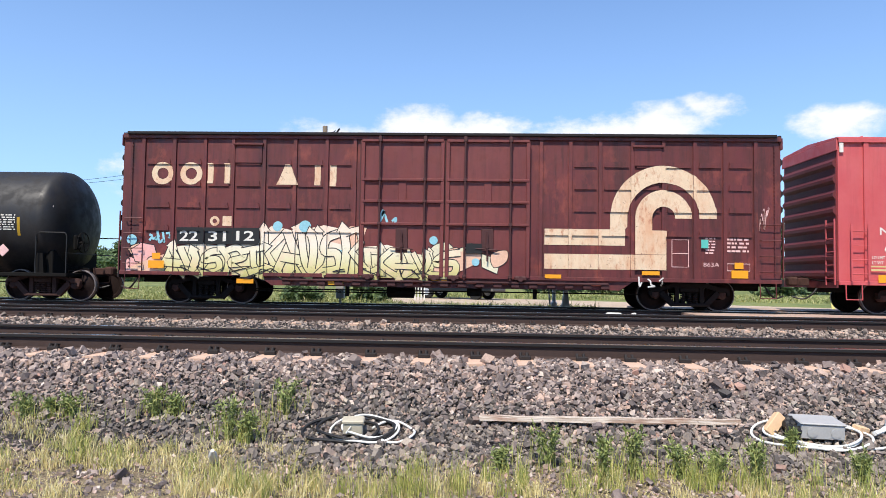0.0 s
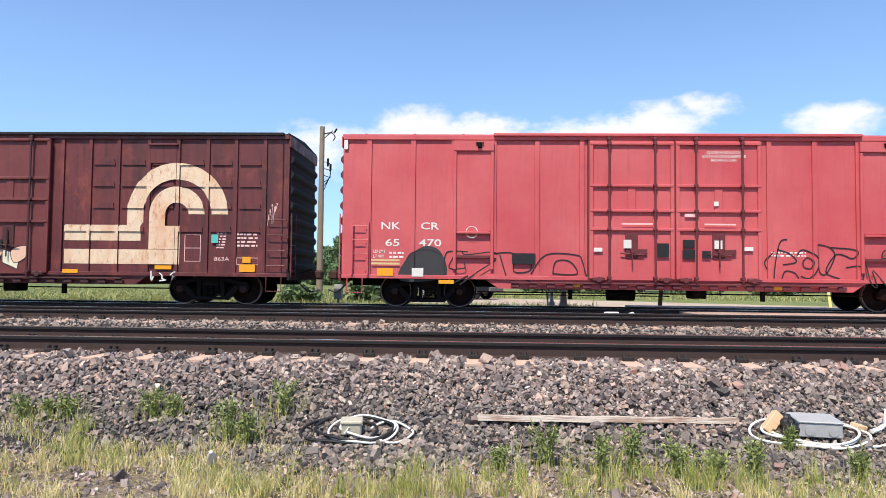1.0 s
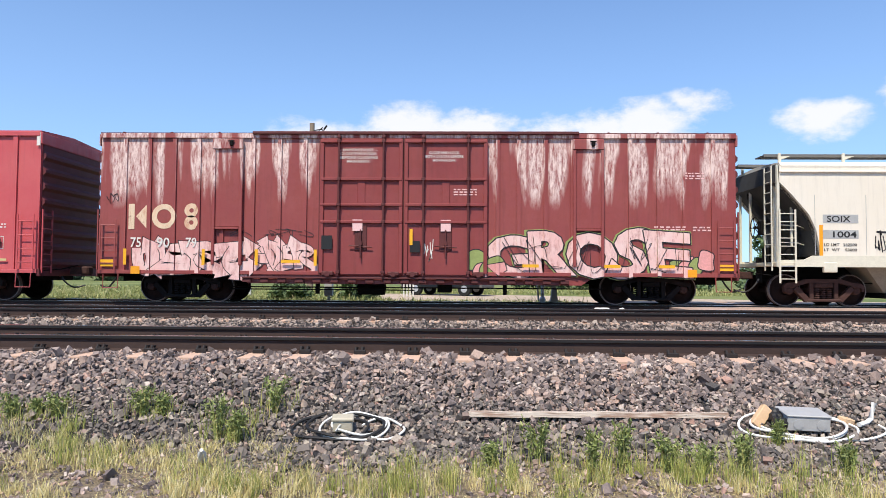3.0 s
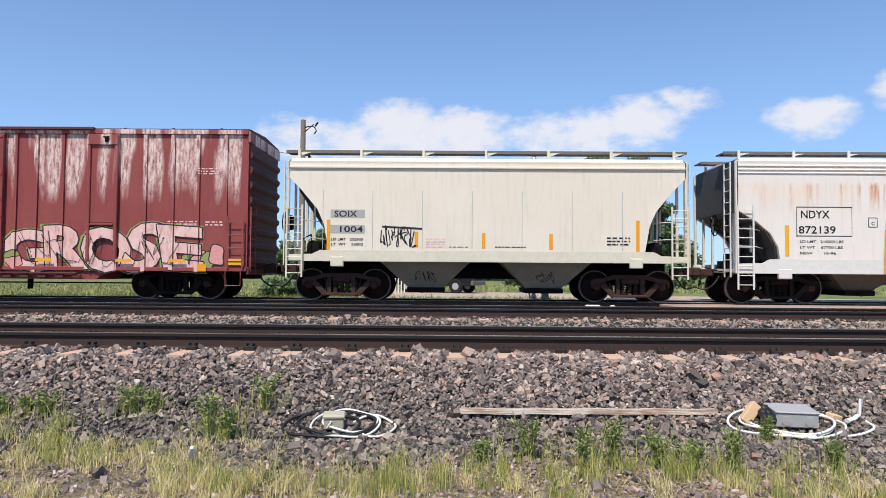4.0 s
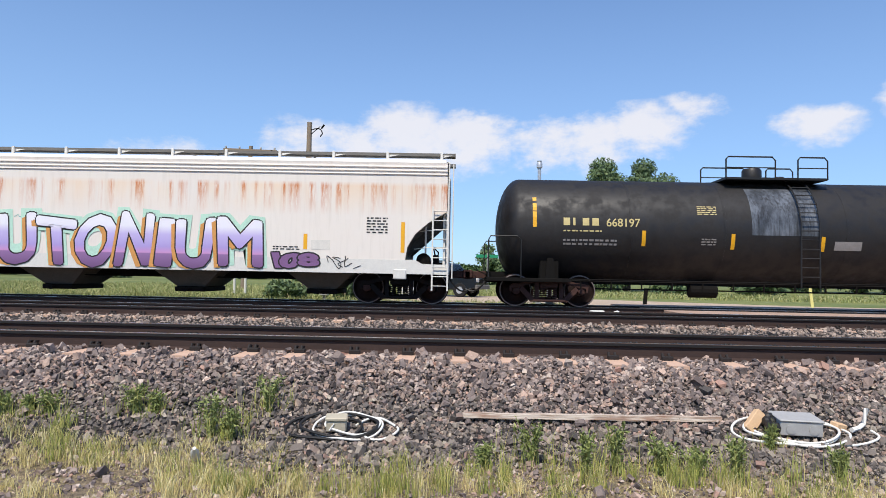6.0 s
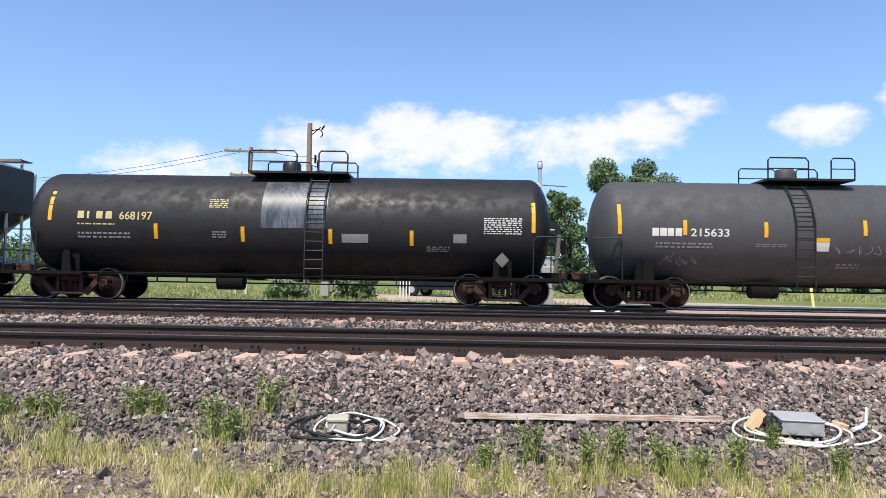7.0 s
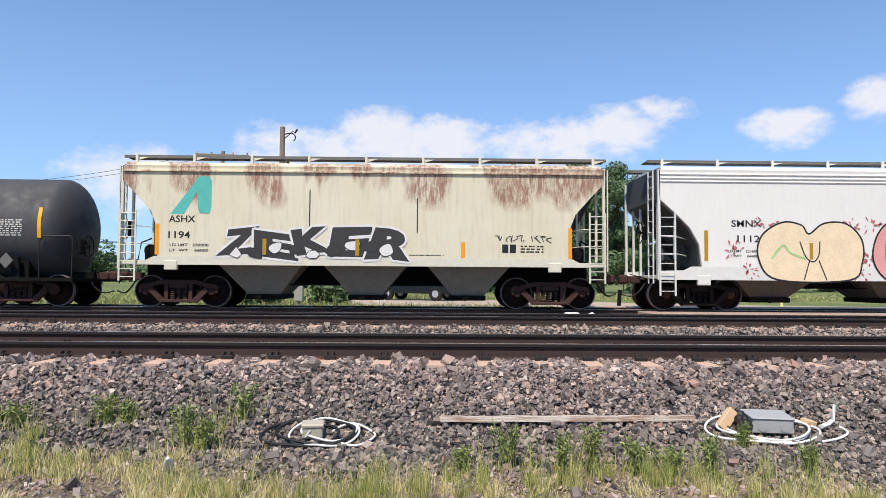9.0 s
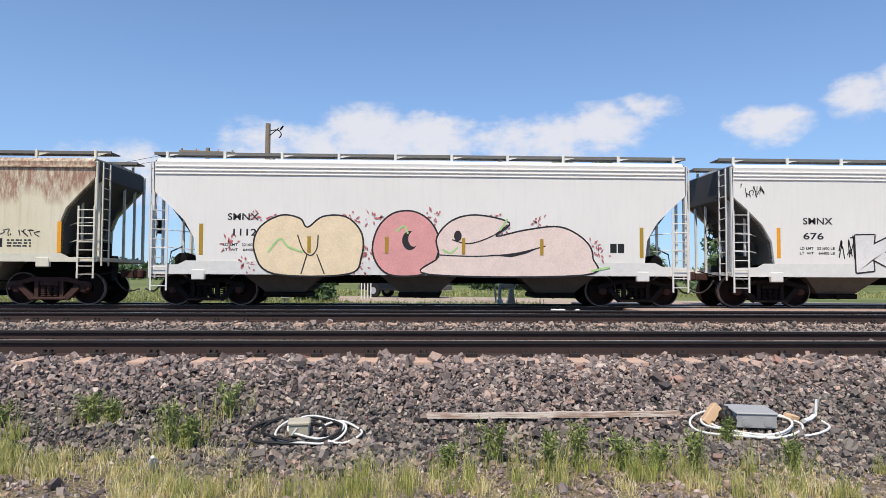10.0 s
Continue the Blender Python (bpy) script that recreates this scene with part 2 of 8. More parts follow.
MAT["letter_pink"] = plain("pale_pink_lettering", "e3b9b4", 0.65, 0, 0.2, 9).m
MAT["grey_panel"] = plain("grey_stencil_panel", "a9a8a4", 0.6, 0, 0.15, 6).m


def rock_material(name, stops):
    M = Mat(name, (0.3, 0.3, 0.3, 1), 0.85)
    M.ramp(M.island(), [(p, rgb(c)) for p, c in stops])
    M.over(M.noise(size=60, detail=5, lo=0.4, hi=0.7), rgb("4a4446"), amount=0.35)
    M.bump(M.noise(size=90, detail=4), 0.3, 0.004)
    return M.m


MAT["ballast"] = rock_material("ballast_stone", [(0.0, "3d3634"), (0.14, "a08e85"), (0.3, "5e5451"), (0.45, "c6a997"), (0.58, "4a413f"), (0.72, "b09d92"), (0.86, "756864"), (0.95, "d6c3b3"), (1.0, "ad8270")])
MAT["ballast_slate"] = rock_material("ballast_stone_slate", [(0.0, "302d2b"), (0.18, "887d74"), (0.34, "4b4643"), (0.5, "a89888"), (0.64, "3c3836"), (0.8, "90847a"), (0.93, "b8aa98"), (1.0, "97786a")])
MAT["ballast_far"] = rock_material("ballast_stone_pinkish", [(0.0, "4e4540"), (0.3, "98877a"), (0.6, "b39f90"), (0.85, "7a6b62"), (1.0, "cbb8a6")])
k = Mat("stony_soil", rgb("ab9579"), 0.95)
k.over(k.noise(size=0.8, detail=8, rough=0.7, lo=0.35, hi=0.65), rgb("b9a67e")).over(k.noise(size=22, detail=6, lo=0.45, hi=0.6), rgb("66584a"), amount=0.6)
k.bump(k.noise(size=28, detail=6, rough=0.7), 0.9, 0.03)
MAT["soil"] = k.m
# dark bed colour stands in for shade in the gaps between stones
k = Mat("ballast_bed", rgb("332d2b"), 0.95)
k.over(k.noise(size=26, detail=5, lo=0.42, hi=0.6), rgb("5c534e")).over(k.noise(size=60, detail=3, lo=0.45, hi=0.6), rgb("35302f"), amount=0.8)
k.bump(k.noise(size=30, detail=5), 1.0, 0.04)
MAT["bed"] = k.m
# oily bed and stones; the train's shadow is worked into their colour too
k = Mat("oily_shaded_ballast_bed", rgb("2a2523"), 0.95)
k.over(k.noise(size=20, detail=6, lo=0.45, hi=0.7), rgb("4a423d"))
MAT["oily_shaded"] = k.m
MAT["ballast_oily_shaded"] = rock_material("ballast_stone_oil_and_shade", [(0.0, "2c2725"), (0.4, "443c38"), (0.8, "5a4f49"), (1.0, "6e625a")])
k = Mat("meadow_ground", rgb("5d6b32"), 0.95)
k.over(k.noise(size=0.12, detail=7, lo=0.35, hi=0.65), rgb("8a8a4c")).over(k.noise(size=3, detail=6, lo=0.42, hi=0.66), rgb("3f5424"), amount=0.7)
MAT["meadow"] = k.m
k = Mat("gravel_road", rgb("b59f8a"), 0.95)
k.over(k.noise(size=0.5, detail=8, lo=0.35, hi=0.65), rgb("c4b09c")).over(k.noise(size=30, detail=4, lo=0.45, hi=0.65), rgb("7d756c"), amount=0.6)
MAT["road"] = k.m
k.m.node_tree.nodes["Principled BSDF"].inputs["Specular IOR Level"].default_value = 0.1
k = Mat("crossing_concrete", rgb("a88c7b"), 0.9)
k.over(k.noise(size=1.2, detail=7, lo=0.35, hi=0.65), rgb("b89e8e")).over(k.noise((1, 9, 1), 2, 6, 0.7, 0.5, 0.7), rgb("6b5f57"), amount=0.6)
MAT["crossing"] = k.m


def blade_material(name, stops, rough=0.7):
    M = Mat(name, (0.1, 0.15, 0.03, 1), rough)
    M.ramp(M.island(), [(p, rgb(c)) for p, c in stops])
    M.b.inputs["Subsurface Weight"].default_value = 0.0
    return M.m


MAT["straw"] = blade_material("dry_grass_blades", [(0.0, "cdb87c"), (0.4, "dfcd92"), (0.65, "b9ac66"), (0.82, "eadfb4"), (1.0, "a09c58")])
MAT["green_grass"] = blade_material("green_grass_blades", [(0.0, "7a8440"), (0.4, "949c4c"), (0.7, "b0aa5c"), (0.9, "ccbe7a"), (1.0, "66763a")])
MAT["far_grass"] = blade_material("far_meadow_grass", [(0.0, "74804a"), (0.35, "8b9256"), (0.6, "9fa066"), (0.8, "b4ac78"), (1.0, "68764a")])
MAT["weed_leaf"] = blade_material("weed_leaves", [(0.0, "5e6b38"), (0.5, "7c8748"), (0.8, "a2a766"), (1.0, "4e5c32")])
MAT["tree_leaf"] = blade_material("tree_leaves", [(0.0, "44583a"), (0.4, "556a42"), (0.75, "6c7f50"), (1.0, "34482c")])
MAT["bark"] = plain("tree_bark", "4a3d31", 0.95, 0, 0.35).m
MAT["pole_wood"] = plain("weathered_pole_wood", "8a7a68", 0.9, 0, 0.3, 5).m
k = Mat("grey_board_wood", rgb("d2c3b2"), 0.9)
k.over(k.noise((1.5, 30, 30), 2, 6, 0.6, 0.46, 0.6), rgb("937864"), amount=0.75).over(k.noise((1, 4, 4), 2.4, 5, 0.6, 0.54, 0.68), rgb("8a5a40"), amount=0.7)
k.bump(k.noise((1.5, 40, 40), 2, 5), 0.5, 0.004)
MAT["board"] = k.m
MAT["new_wood"] = plain("pale_cut_wood", "d9b48c", 0.8, 0, 0.15, 9).m
MAT["galv"] = plain("galvanised_steel", "aaa8a5", 0.55, 0.0, 0.15, 8).m
MAT["pvc_white"] = plain("white_cable_sheath", "e3e0d8", 0.5, 0, 0.1, 8).m
MAT["rubber"] = plain("black_cable_sheath", "1e1c1b", 0.6, 0, 0.2).m
MAT["beige_box"] = plain("beige_plastic_box", "b8ae98", 0.6, 0, 0.15).m
MAT["silver"] = plain("aluminium_paint", "b9bcc0", 0.4, 0.4, 0.15).m
MAT["glass_dark"] = plain("tinted_car_glass", "10161a", 0.08, 0, 0.1).m
MAT["suv"] = plain("dark_blue_grey_car_paint", "20262c", 0.3, 0.3, 0.1).m
MAT["tyre"] = plain("tyre_rubber", "141414", 0.85, 0, 0.2).m
MAT["sign_green"] = plain("street_sign_green", "1f8a5f", 0.5, 0, 0.1).m
MAT["marker"] = plain("marker_pale_yellow", "dcd789", 0.6, 0, 0.1).m
MAT["far_wall"] = plain("far_building_wall", "b4b2ac", 0.8, 0, 0.1).m
MAT["glass_red"] = plain("dark_signal_lens", "1a0d0d", 0.15, 0, 0.1).m

# ---- mesh tools ----
class Geo:
    """Collects vertices and faces of one mesh."""

    def __init__(self):
        self.v, self.f = [], []

    def add(self, vs, fs):
        o = len(self.v)
        self.v += [tuple(p) for p in vs]
        self.f += [tuple(i + o for i in q) for q in fs]
        return self

    def box(self, x0, x1, y0, y1, z0, z1, m=None, c=0.0):
        """A block; c chamfers its twelve edges."""
        x0, x1, y0, y1, z0, z1 = min(x0, x1), max(x0, x1), min(y0, y1), max(y0, y1), min(z0, z1), max(z0, z1)
        c = min(c, 0.4 * min(x1 - x0, y1 - y0, z1 - z0))
        if c <= 0:
            vs = [Vector(p) for p in ((x0, y0, z0), (x1, y0, z0), (x1, y1, z0), (x0, y1, z0), (x0, y0, z1), (x1, y0, z1), (x1, y1, z1), (x0, y1, z1))]
            fs = [(3, 2, 1, 0), (4, 5, 6, 7), (0, 1, 5, 4), (1, 2, 6, 5), (2, 3, 7, 6), (3, 0, 4, 7)]
        else:
            bm = bmesh.new()
            for sx, ex in ((x0, 1), (x1, -1)):
                for sy, ey in ((y0, 1), (y1, -1)):
                    for sz, ez in ((z0, 1), (z1, -1)):
                        bm.verts.new((sx, sy + ey * c, sz + ez * c))
                        bm.verts.new((sx + ex * c, sy, sz + ez * c))
                        bm.verts.new((sx + ex * c, sy + ey * c, sz))
            bmesh.ops.convex_hull(bm, input=bm.verts[:])
            bmesh.ops.dissolve_limit(bm, angle_limit=0.01, verts=bm.verts[:], edges=bm.edges[:])
            bm.verts.index_update()
            vs, fs = [v.co.copy() for v in bm.verts], [tuple(v.index for v in f.verts) for f in bm.faces]
            bm.free()
        if m is not None:
            vs = [m @ v for v in vs]
        return self.add(vs, fs)

    def rod(self, a, b, r, n=8, r2=None, caps=True):
        """A round bar from a to b."""
        a, b = Vector(a), Vector(b)
        r2 = r if r2 is None else r2
        q = (b - a).to_track_quat("Z", "Y").to_matrix()
        vs = []
        for p, rr in ((a, r), (b, r2)):
            vs += [p + q @ Vector((rr * math.cos(2 * math.pi * i / n), rr * math.sin(2 * math.pi * i / n), 0)) for i in range(n)]
        fs = [(i, (i + 1) % n, n + (i + 1) % n, n + i) for i in range(n)]
        if caps:
            fs += [tuple(range(n))[::-1], tuple(range(n, 2 * n))]
        return self.add(vs, fs)

    def tube(self, pts, r, n=6):
        """A bent round bar through pts."""
        pts = [Vector(p) for p in pts]
        vs, fs = [], []
        for k, p in enumerate(pts):
            d = (pts[min(k + 1, len(pts) - 1)] - pts[max(k - 1, 0)]).normalized()
            up = Vector((0, 0, 1)) if abs(d.z) < 0.9 else Vector((0, 1, 0))
            s = d.cross(up).normalized()
            u = s.cross(d)
            vs += [p + r * (math.cos(2 * math.pi * i / n) * s + math.sin(2 * math.pi * i / n) * u) for i in range(n)]
        for k in range(len(pts) - 1):
            fs += [(k * n + i, k * n + (i + 1) % n, (k + 1) * n + (i + 1) % n, (k + 1) * n + i) for i in range(n)]
        fs += [tuple(range(n))[::-1], tuple(range((len(pts) - 1) * n, len(pts) * n))]
        return self.add(vs, fs)

    def prism(self, poly, y0, y1):
        """A plate of outline poly (x, z) between y0 and y1."""
        n = len(poly)
        vs = [(x, y0, z) for x, z in poly] + [(x, y1, z) for x, z in poly]
        fs = [tuple(range(n)), tuple(range(2 * n - 1, n - 1, -1))] + [(i, i + n, (i + 1) % n + n, (i + 1) % n) for i in range(n)]
        return self.add(vs, fs)

    def lathe(self, prof, m, n=24):
        """A turned body: prof of (radius, along) round the local Z of m."""
        vs, fs = [], []
        for r, h in prof:
            vs += [m @ Vector((r * math.cos(2 * math.pi * i / n), r * math.sin(2 * math.pi * i / n), h)) for i in range(n)]
        for k in range(len(prof) - 1):
            fs += [(k * n + i, k * n + (i + 1) % n, (k + 1) * n + (i + 1) % n, (k + 1) * n + i) for i in range(n)]
        fs += [tuple(range(n))[::-1], tuple(range((len(prof) - 1) * n, len(prof) * n))]
        return self.add(vs, fs)

    def mesh(self, name, material, smooth=False):
        me = bpy.data.meshes.new(name)
        me.from_pydata(self.v, [], self.f)
        bm = bmesh.new()
        bm.from_mesh(me)
        bmesh.ops.recalc_face_normals(bm, faces=bm.faces[:])
        if smooth:
            for f in bm.faces:
                f.smooth = True
            for e in bm.edges:
                e.smooth = len(e.link_faces) == 2 and e.calc_face_angle(0) < radians(38)
        bm.to_mesh(me)
        bm.free()
        me.materials.append(MAT[material] if isinstance(material, str) else material)
        return me


PAINTED = {"lettering", "graffiti_fill", "graffiti_outline", "graffiti_halo", "graffiti_block", "graffiti_tag", "emblem", "company_lettering", "stencil_frame", "small_print", "paint_blob"}
PRESSED = 0.012
BANDS = {0.0481: [(z - 0.07, z + 0.07) for z in (2.0, 2.62, 3.2, 3.78)]}   # pressed ridges across a panel
LEVELS = {}        # of a ribbed side: car -> (x0, x1, depth) of its posts, panels and doors


def cut(poly, i, v, sign):
    """The part of a polygon on one side of a plane across axis i."""
    out = []
    for a, b in zip(poly, poly[1:] + poly[:1]):
        da, db = sign * (a[i] - v), sign * (b[i] - v)
        if da >= 0:
            out.append(a)
        if (da > 0 > db) or (da < 0 < db):
            t = da / (da - db)
            out.append(tuple(p + (q - p) * t for p, q in zip(a, b)))
    return out


def drape(geo, levels):
    """Lays flat paint over posts, panels and doors."""
    res = Geo()
    for f in geo.f:
        poly = [geo.v[i] for i in f]
        lo, hi = min(p[0] for p in poly), max(p[0] for p in poly)
        for x0, x1, d in levels:
            if x1 <= lo or x0 >= hi:
                continue
            q = poly
            if lo < x0:
                q = cut(q, 0, x0, 1)
            if q and hi > x1:
                q = cut(q, 0, x1, -1)
            if len(q) < 3:
                continue
            zs = sorted(v for b in BANDS.get(d, ()) for v in b)
            zl, zh = min(p[2] for p in q), max(p[2] for p in q)
            edges = [zl - 1] + [v for v in zs if zl < v < zh] + [zh + 1]
            for z0, z1 in zip(edges[:-1], edges[1:]):
                r = q if len(edges) == 2 else cut(cut(q, 2, z0, 1), 2, z1, -1)
                if len(r) > 2:
                    mid = (max(z0, zl) + min(z1, zh)) / 2
                    dd = PRESSED if any(a < mid < b for a, b in BANDS.get(d, ())) else d
                    res.add([(x, y + dd, z) for x, y, z in r], [tuple(range(len(r)))])
    return res


def part(name, geo, material, parent, label="", smooth=False, at=None):
    """One mesh object under a thing or under a part."""
    if name in PAINTED and parent in LEVELS:
        geo = drape(geo, LEVELS[parent])
    me = geo if isinstance(geo, bpy.types.Mesh) else geo.mesh(name, material, smooth)
    ob = new(name, me)
    ob.parent = parent
    if at is not None:
        ob.matrix_basis = at
    if name in ("graffiti_fill", "graffiti_outline", "graffiti_halo", "graffiti_tag", "graffiti_splash", "graffiti_block", "emblem", "company_lettering", "small_print"):
        return tagged(ob, label, kind="stuff")
    return tagged(ob, label)


def thing(name, label, category, at=None, group="", kind=""):
    ob = new(name)
    ob.empty_display_size = 0.2
    if at is not None:
        ob.matrix_basis = at
    return tagged(ob, label, category, group, kind)


def solid(name, geo, material, label, category, at=None, group="", kind="", smooth=False):
    """A thing that is one mesh."""
    ob = new(name, geo.mesh(name, material, smooth))
    if at is not None:
        ob.matrix_basis = at
    return tagged(ob, label, category, group, kind)


def raw_mesh(name, v, f, material):
    """A mesh from numpy arrays of triangles."""
    me = bpy.data.meshes.new(name)
    me.vertices.add(len(v))
    me.vertices.foreach_set("co", np.asarray(v, np.float32).ravel())
    f = np.asarray(f, np.int32)
    me.loops.add(f.size)
    me.loops.foreach_set("vertex_index", f.ravel())
    me.polygons.add(len(f))
    me.polygons.foreach_set("loop_start", np.arange(0, f.size, f.shape[1], dtype=np.int32))
    me.polygons.foreach_set("use_smooth", np.zeros(len(f), bool))
    me.update(calc_edges=True)
    me.materials.append(MAT[material])
    return me


def spline(pts, per=8, closed=True):
    """A smooth outline through pts."""
    out, n = [], len(pts)
    for i in range(n if closed else n - 1):
        p0, p1, p2, p3 = (pts[(i + k) % n] if closed else pts[min(max(i + k, 0), n - 1)] for k in (-1, 0, 1, 2))
        for s in range(per):
            t = s / per
            out.append(tuple(0.5 * (2 * b + (c - a) * t + (2 * a - 5 * b + 4 * c - d) * t * t + (3 * b - a - 3 * c + d) * t ** 3) for a, b, c, d in zip(p0, p1, p2, p3)))
    if not closed:
        out.append(pts[-1])
    return out


GLYPHS = {}


def glyphs(body, bold=0.0, shear=0.0):
    """Flat outline mesh data of a word: vertices scaled to a unit box, and faces."""
    key = (body, bold, shear)
    if key not in GLYPHS:
        cu = bpy.data.curves.new("word", "FONT")
        cu.body, cu.offset, cu.shear, cu.resolution_u, cu.fill_mode = body, bold, shear, 3, "FRONT"
        ob = bpy.data.objects.new("word", cu)
        me = bpy.data.meshes.new_from_object(ob)
        vs = np.array([v.co[:2] for v in me.vertices])
        fs = [tuple(p.vertices) for p in me.polygons]
        lo, hi = vs.min(0), vs.max(0)
        GLYPHS[key] = ((vs - lo) / (hi - lo), fs)
        bpy.data.objects.remove(ob)
        bpy.data.meshes.remove(me)
    return GLYPHS[key]


SIDE = -1.55   # the side of a car that faces the camera


def words(geo, body, x0, x1, z0, z1, y=SIDE - 0.006, bold=0.0, shear=0.0, lean=0.0, bend=None):
    """Lays a word into the box x0..x1, z0..z1 on a car's side; bend maps (x, z) to y on a round side."""
    vs, fs = glyphs(body, bold, shear)
    w, h = x1 - x0, z1 - z0
    out = []
    for a, b in vs:
        x, z = x0 + a * w, z0 + b * h + lean * a * w
        out.append((x, bend(z) if bend else y, z))
    return geo.add(out, fs)


def sheet(geo, poly, y):
    """A flat painted shape on a car's side."""
    n = len(geo.v)
    geo.v += [(x, y, z) for x, z in poly]
    geo.f.append(tuple(range(n, n + len(poly))))
    return geo


def bars(geo, x0, x1, z0, z1, lines, y=SIDE - 0.006, bend=None, rnd=None):
    """Small print: plain bars in rows."""
    rnd = rnd or random.Random(7)
    step = (z1 - z0) / max(1, lines)
    for i in range(lines):
        x, z = x0, z1 - (i + 1) * step
        while x < x1 - 0.02:
            w = min(rnd.uniform(0.04, 0.13), x1 - x)
            za, zb = z, z + step * 0.5
            ya, yb = (bend(za), bend(zb)) if bend else (y, y)
            geo.add([(x, ya, za), (x + w, ya, za), (x + w, yb, zb), (x, yb, zb)], [(0, 1, 2, 3)])
            x += w + rnd.uniform(0.015, 0.06)
    return geo

# ---- ground and tracks ----
rng = np.random.default_rng(5)
TRACKS = (8.98, 15.25, 19.3)      # centre lines, the train runs on the last
XL, XR = -70.0, 75.0


def ground_height(x, y):
    """Rail tops are at 0: ballast shoulders, the slope down to the camera and flat land behind."""
    z = np.interp(y, [-40, 2.0, 5.0, 6.1, 7.35, 7.7, 10.3, 11.2, 13.2, 13.9, 21.0, 22.4, 26, 60, 400],
                  [-0.85, -0.82, -0.80, -0.76, -0.26, -0.22, -0.22, -0.3, -0.3, -0.22, -0.22, -0.34, -0.3, -0.25, -0.2])
    return z


def make_ground():
    xs = np.unique(np.concatenate([np.linspace(-1500, -40, 12), np.linspace(-40, 40, 161), np.linspace(40, 1500, 12)]))
    ys = np.unique(np.concatenate([np.linspace(-300, 1, 8), np.linspace(1, 24, 93), np.linspace(24, 70, 24), np.array([100, 200, 500, 1200, 2500.0])]))
    X, Y = np.meshgrid(xs, ys)
    Z = ground_height(X, Y)
    near = (np.abs(X) < 39) & (Y > 1.5) & (Y < 60)
    Z = Z + np.where(near, 0.018 * np.sin(X * 2.3 + Y * 1.1) * np.cos(Y * 3.1 - X * 0.7), 0)
    v = np.stack([X, Y, Z], -1).reshape(-1, 3)
    nx, ny = len(xs), len(ys)
    i = np.arange(nx * ny).reshape(ny, nx)
    f = np.stack([i[:-1, :-1], i[:-1, 1:], i[1:, 1:], i[1:, :-1]], -1).reshape(-1, 4)
    me = raw_mesh("ground", v, f, "soil")
    me.materials.append(MAT["bed"])
    me.materials.append(MAT["meadow"])
    me.materials.append(MAT["oily_shaded"])
    cy = v[f].mean(1)[:, 1]
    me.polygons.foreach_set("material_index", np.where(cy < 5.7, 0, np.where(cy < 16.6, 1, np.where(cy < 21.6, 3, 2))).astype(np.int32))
    me.polygons.foreach_set("use_smooth", np.ones(len(f), bool))
    tagged(new("ground", me), "dry stony soil, ballast bed and meadow beside the tracks", "ground", kind="structure")


make_ground()


def stones(name, x0, x1, y0, y1, count, size, material, label, lift=0.3, keep=None):
    """Broken stone: sharp lumps lying on the bed, one mesh."""
    base = np.array([(-1, -1, -1), (1, -1, -1), (1, 1, -1), (-1, 1, -1), (-1, -1, 1), (1, -1, 1), (1, 1, 1), (-1, 1, 1)]) / 1.6
    tri = np.array([(0, 2, 1), (0, 3, 2), (4, 5, 6), (4, 6, 7), (0, 1, 5), (0, 5, 4), (1, 2, 6), (1, 6, 5), (2, 3, 7), (2, 7, 6), (3, 0, 4), (3, 4, 7)])
    x, y = rng.uniform(x0, x1, count), rng.uniform(y0, y1, count)
    if keep is not None:
        ok = keep(x, y)
        x, y = x[ok], y[ok]
    n = len(x)
    s = size * rng.lognormal(0, 0.34, n)
    shape = base[None] * rng.uniform(0.5, 1.3, (n, 8, 3)) * (s[:, None] * rng.uniform(0.6, 1.25, (n, 3)))[:, None, :]
    shape[:, :, 2] *= 0.66
    q = rng.normal(size=(n, 4)) * np.array([1.0, 0.95, 0.95, 1.0])
    q /= np.linalg.norm(q, axis=1)[:, None]
    w, a, b, c = q.T
    R = np.stack([1 - 2 * (b * b + c * c), 2 * (a * b - c * w), 2 * (a * c + b * w), 2 * (a * b + c * w), 1 - 2 * (a * a + c * c), 2 * (b * c - a * w), 2 * (a * c - b * w), 2 * (b * c + a * w), 1 - 2 * (a * a + b * b)], -1).reshape(n, 3, 3)
    v = np.einsum("nij,nkj->nki", R, shape)
    z = ground_height(x, y) + s * lift * rng.uniform(-0.3, 2.3, n)
    v += np.stack([x, y, z], -1)[:, None, :]
    f = (tri[None] + (8 * np.arange(n))[:, None, None]).reshape(-1, 3)
    tagged(new(name, raw_mesh(name, v.reshape(-1, 3), f, material)), label, "ballast", kind="stuff")


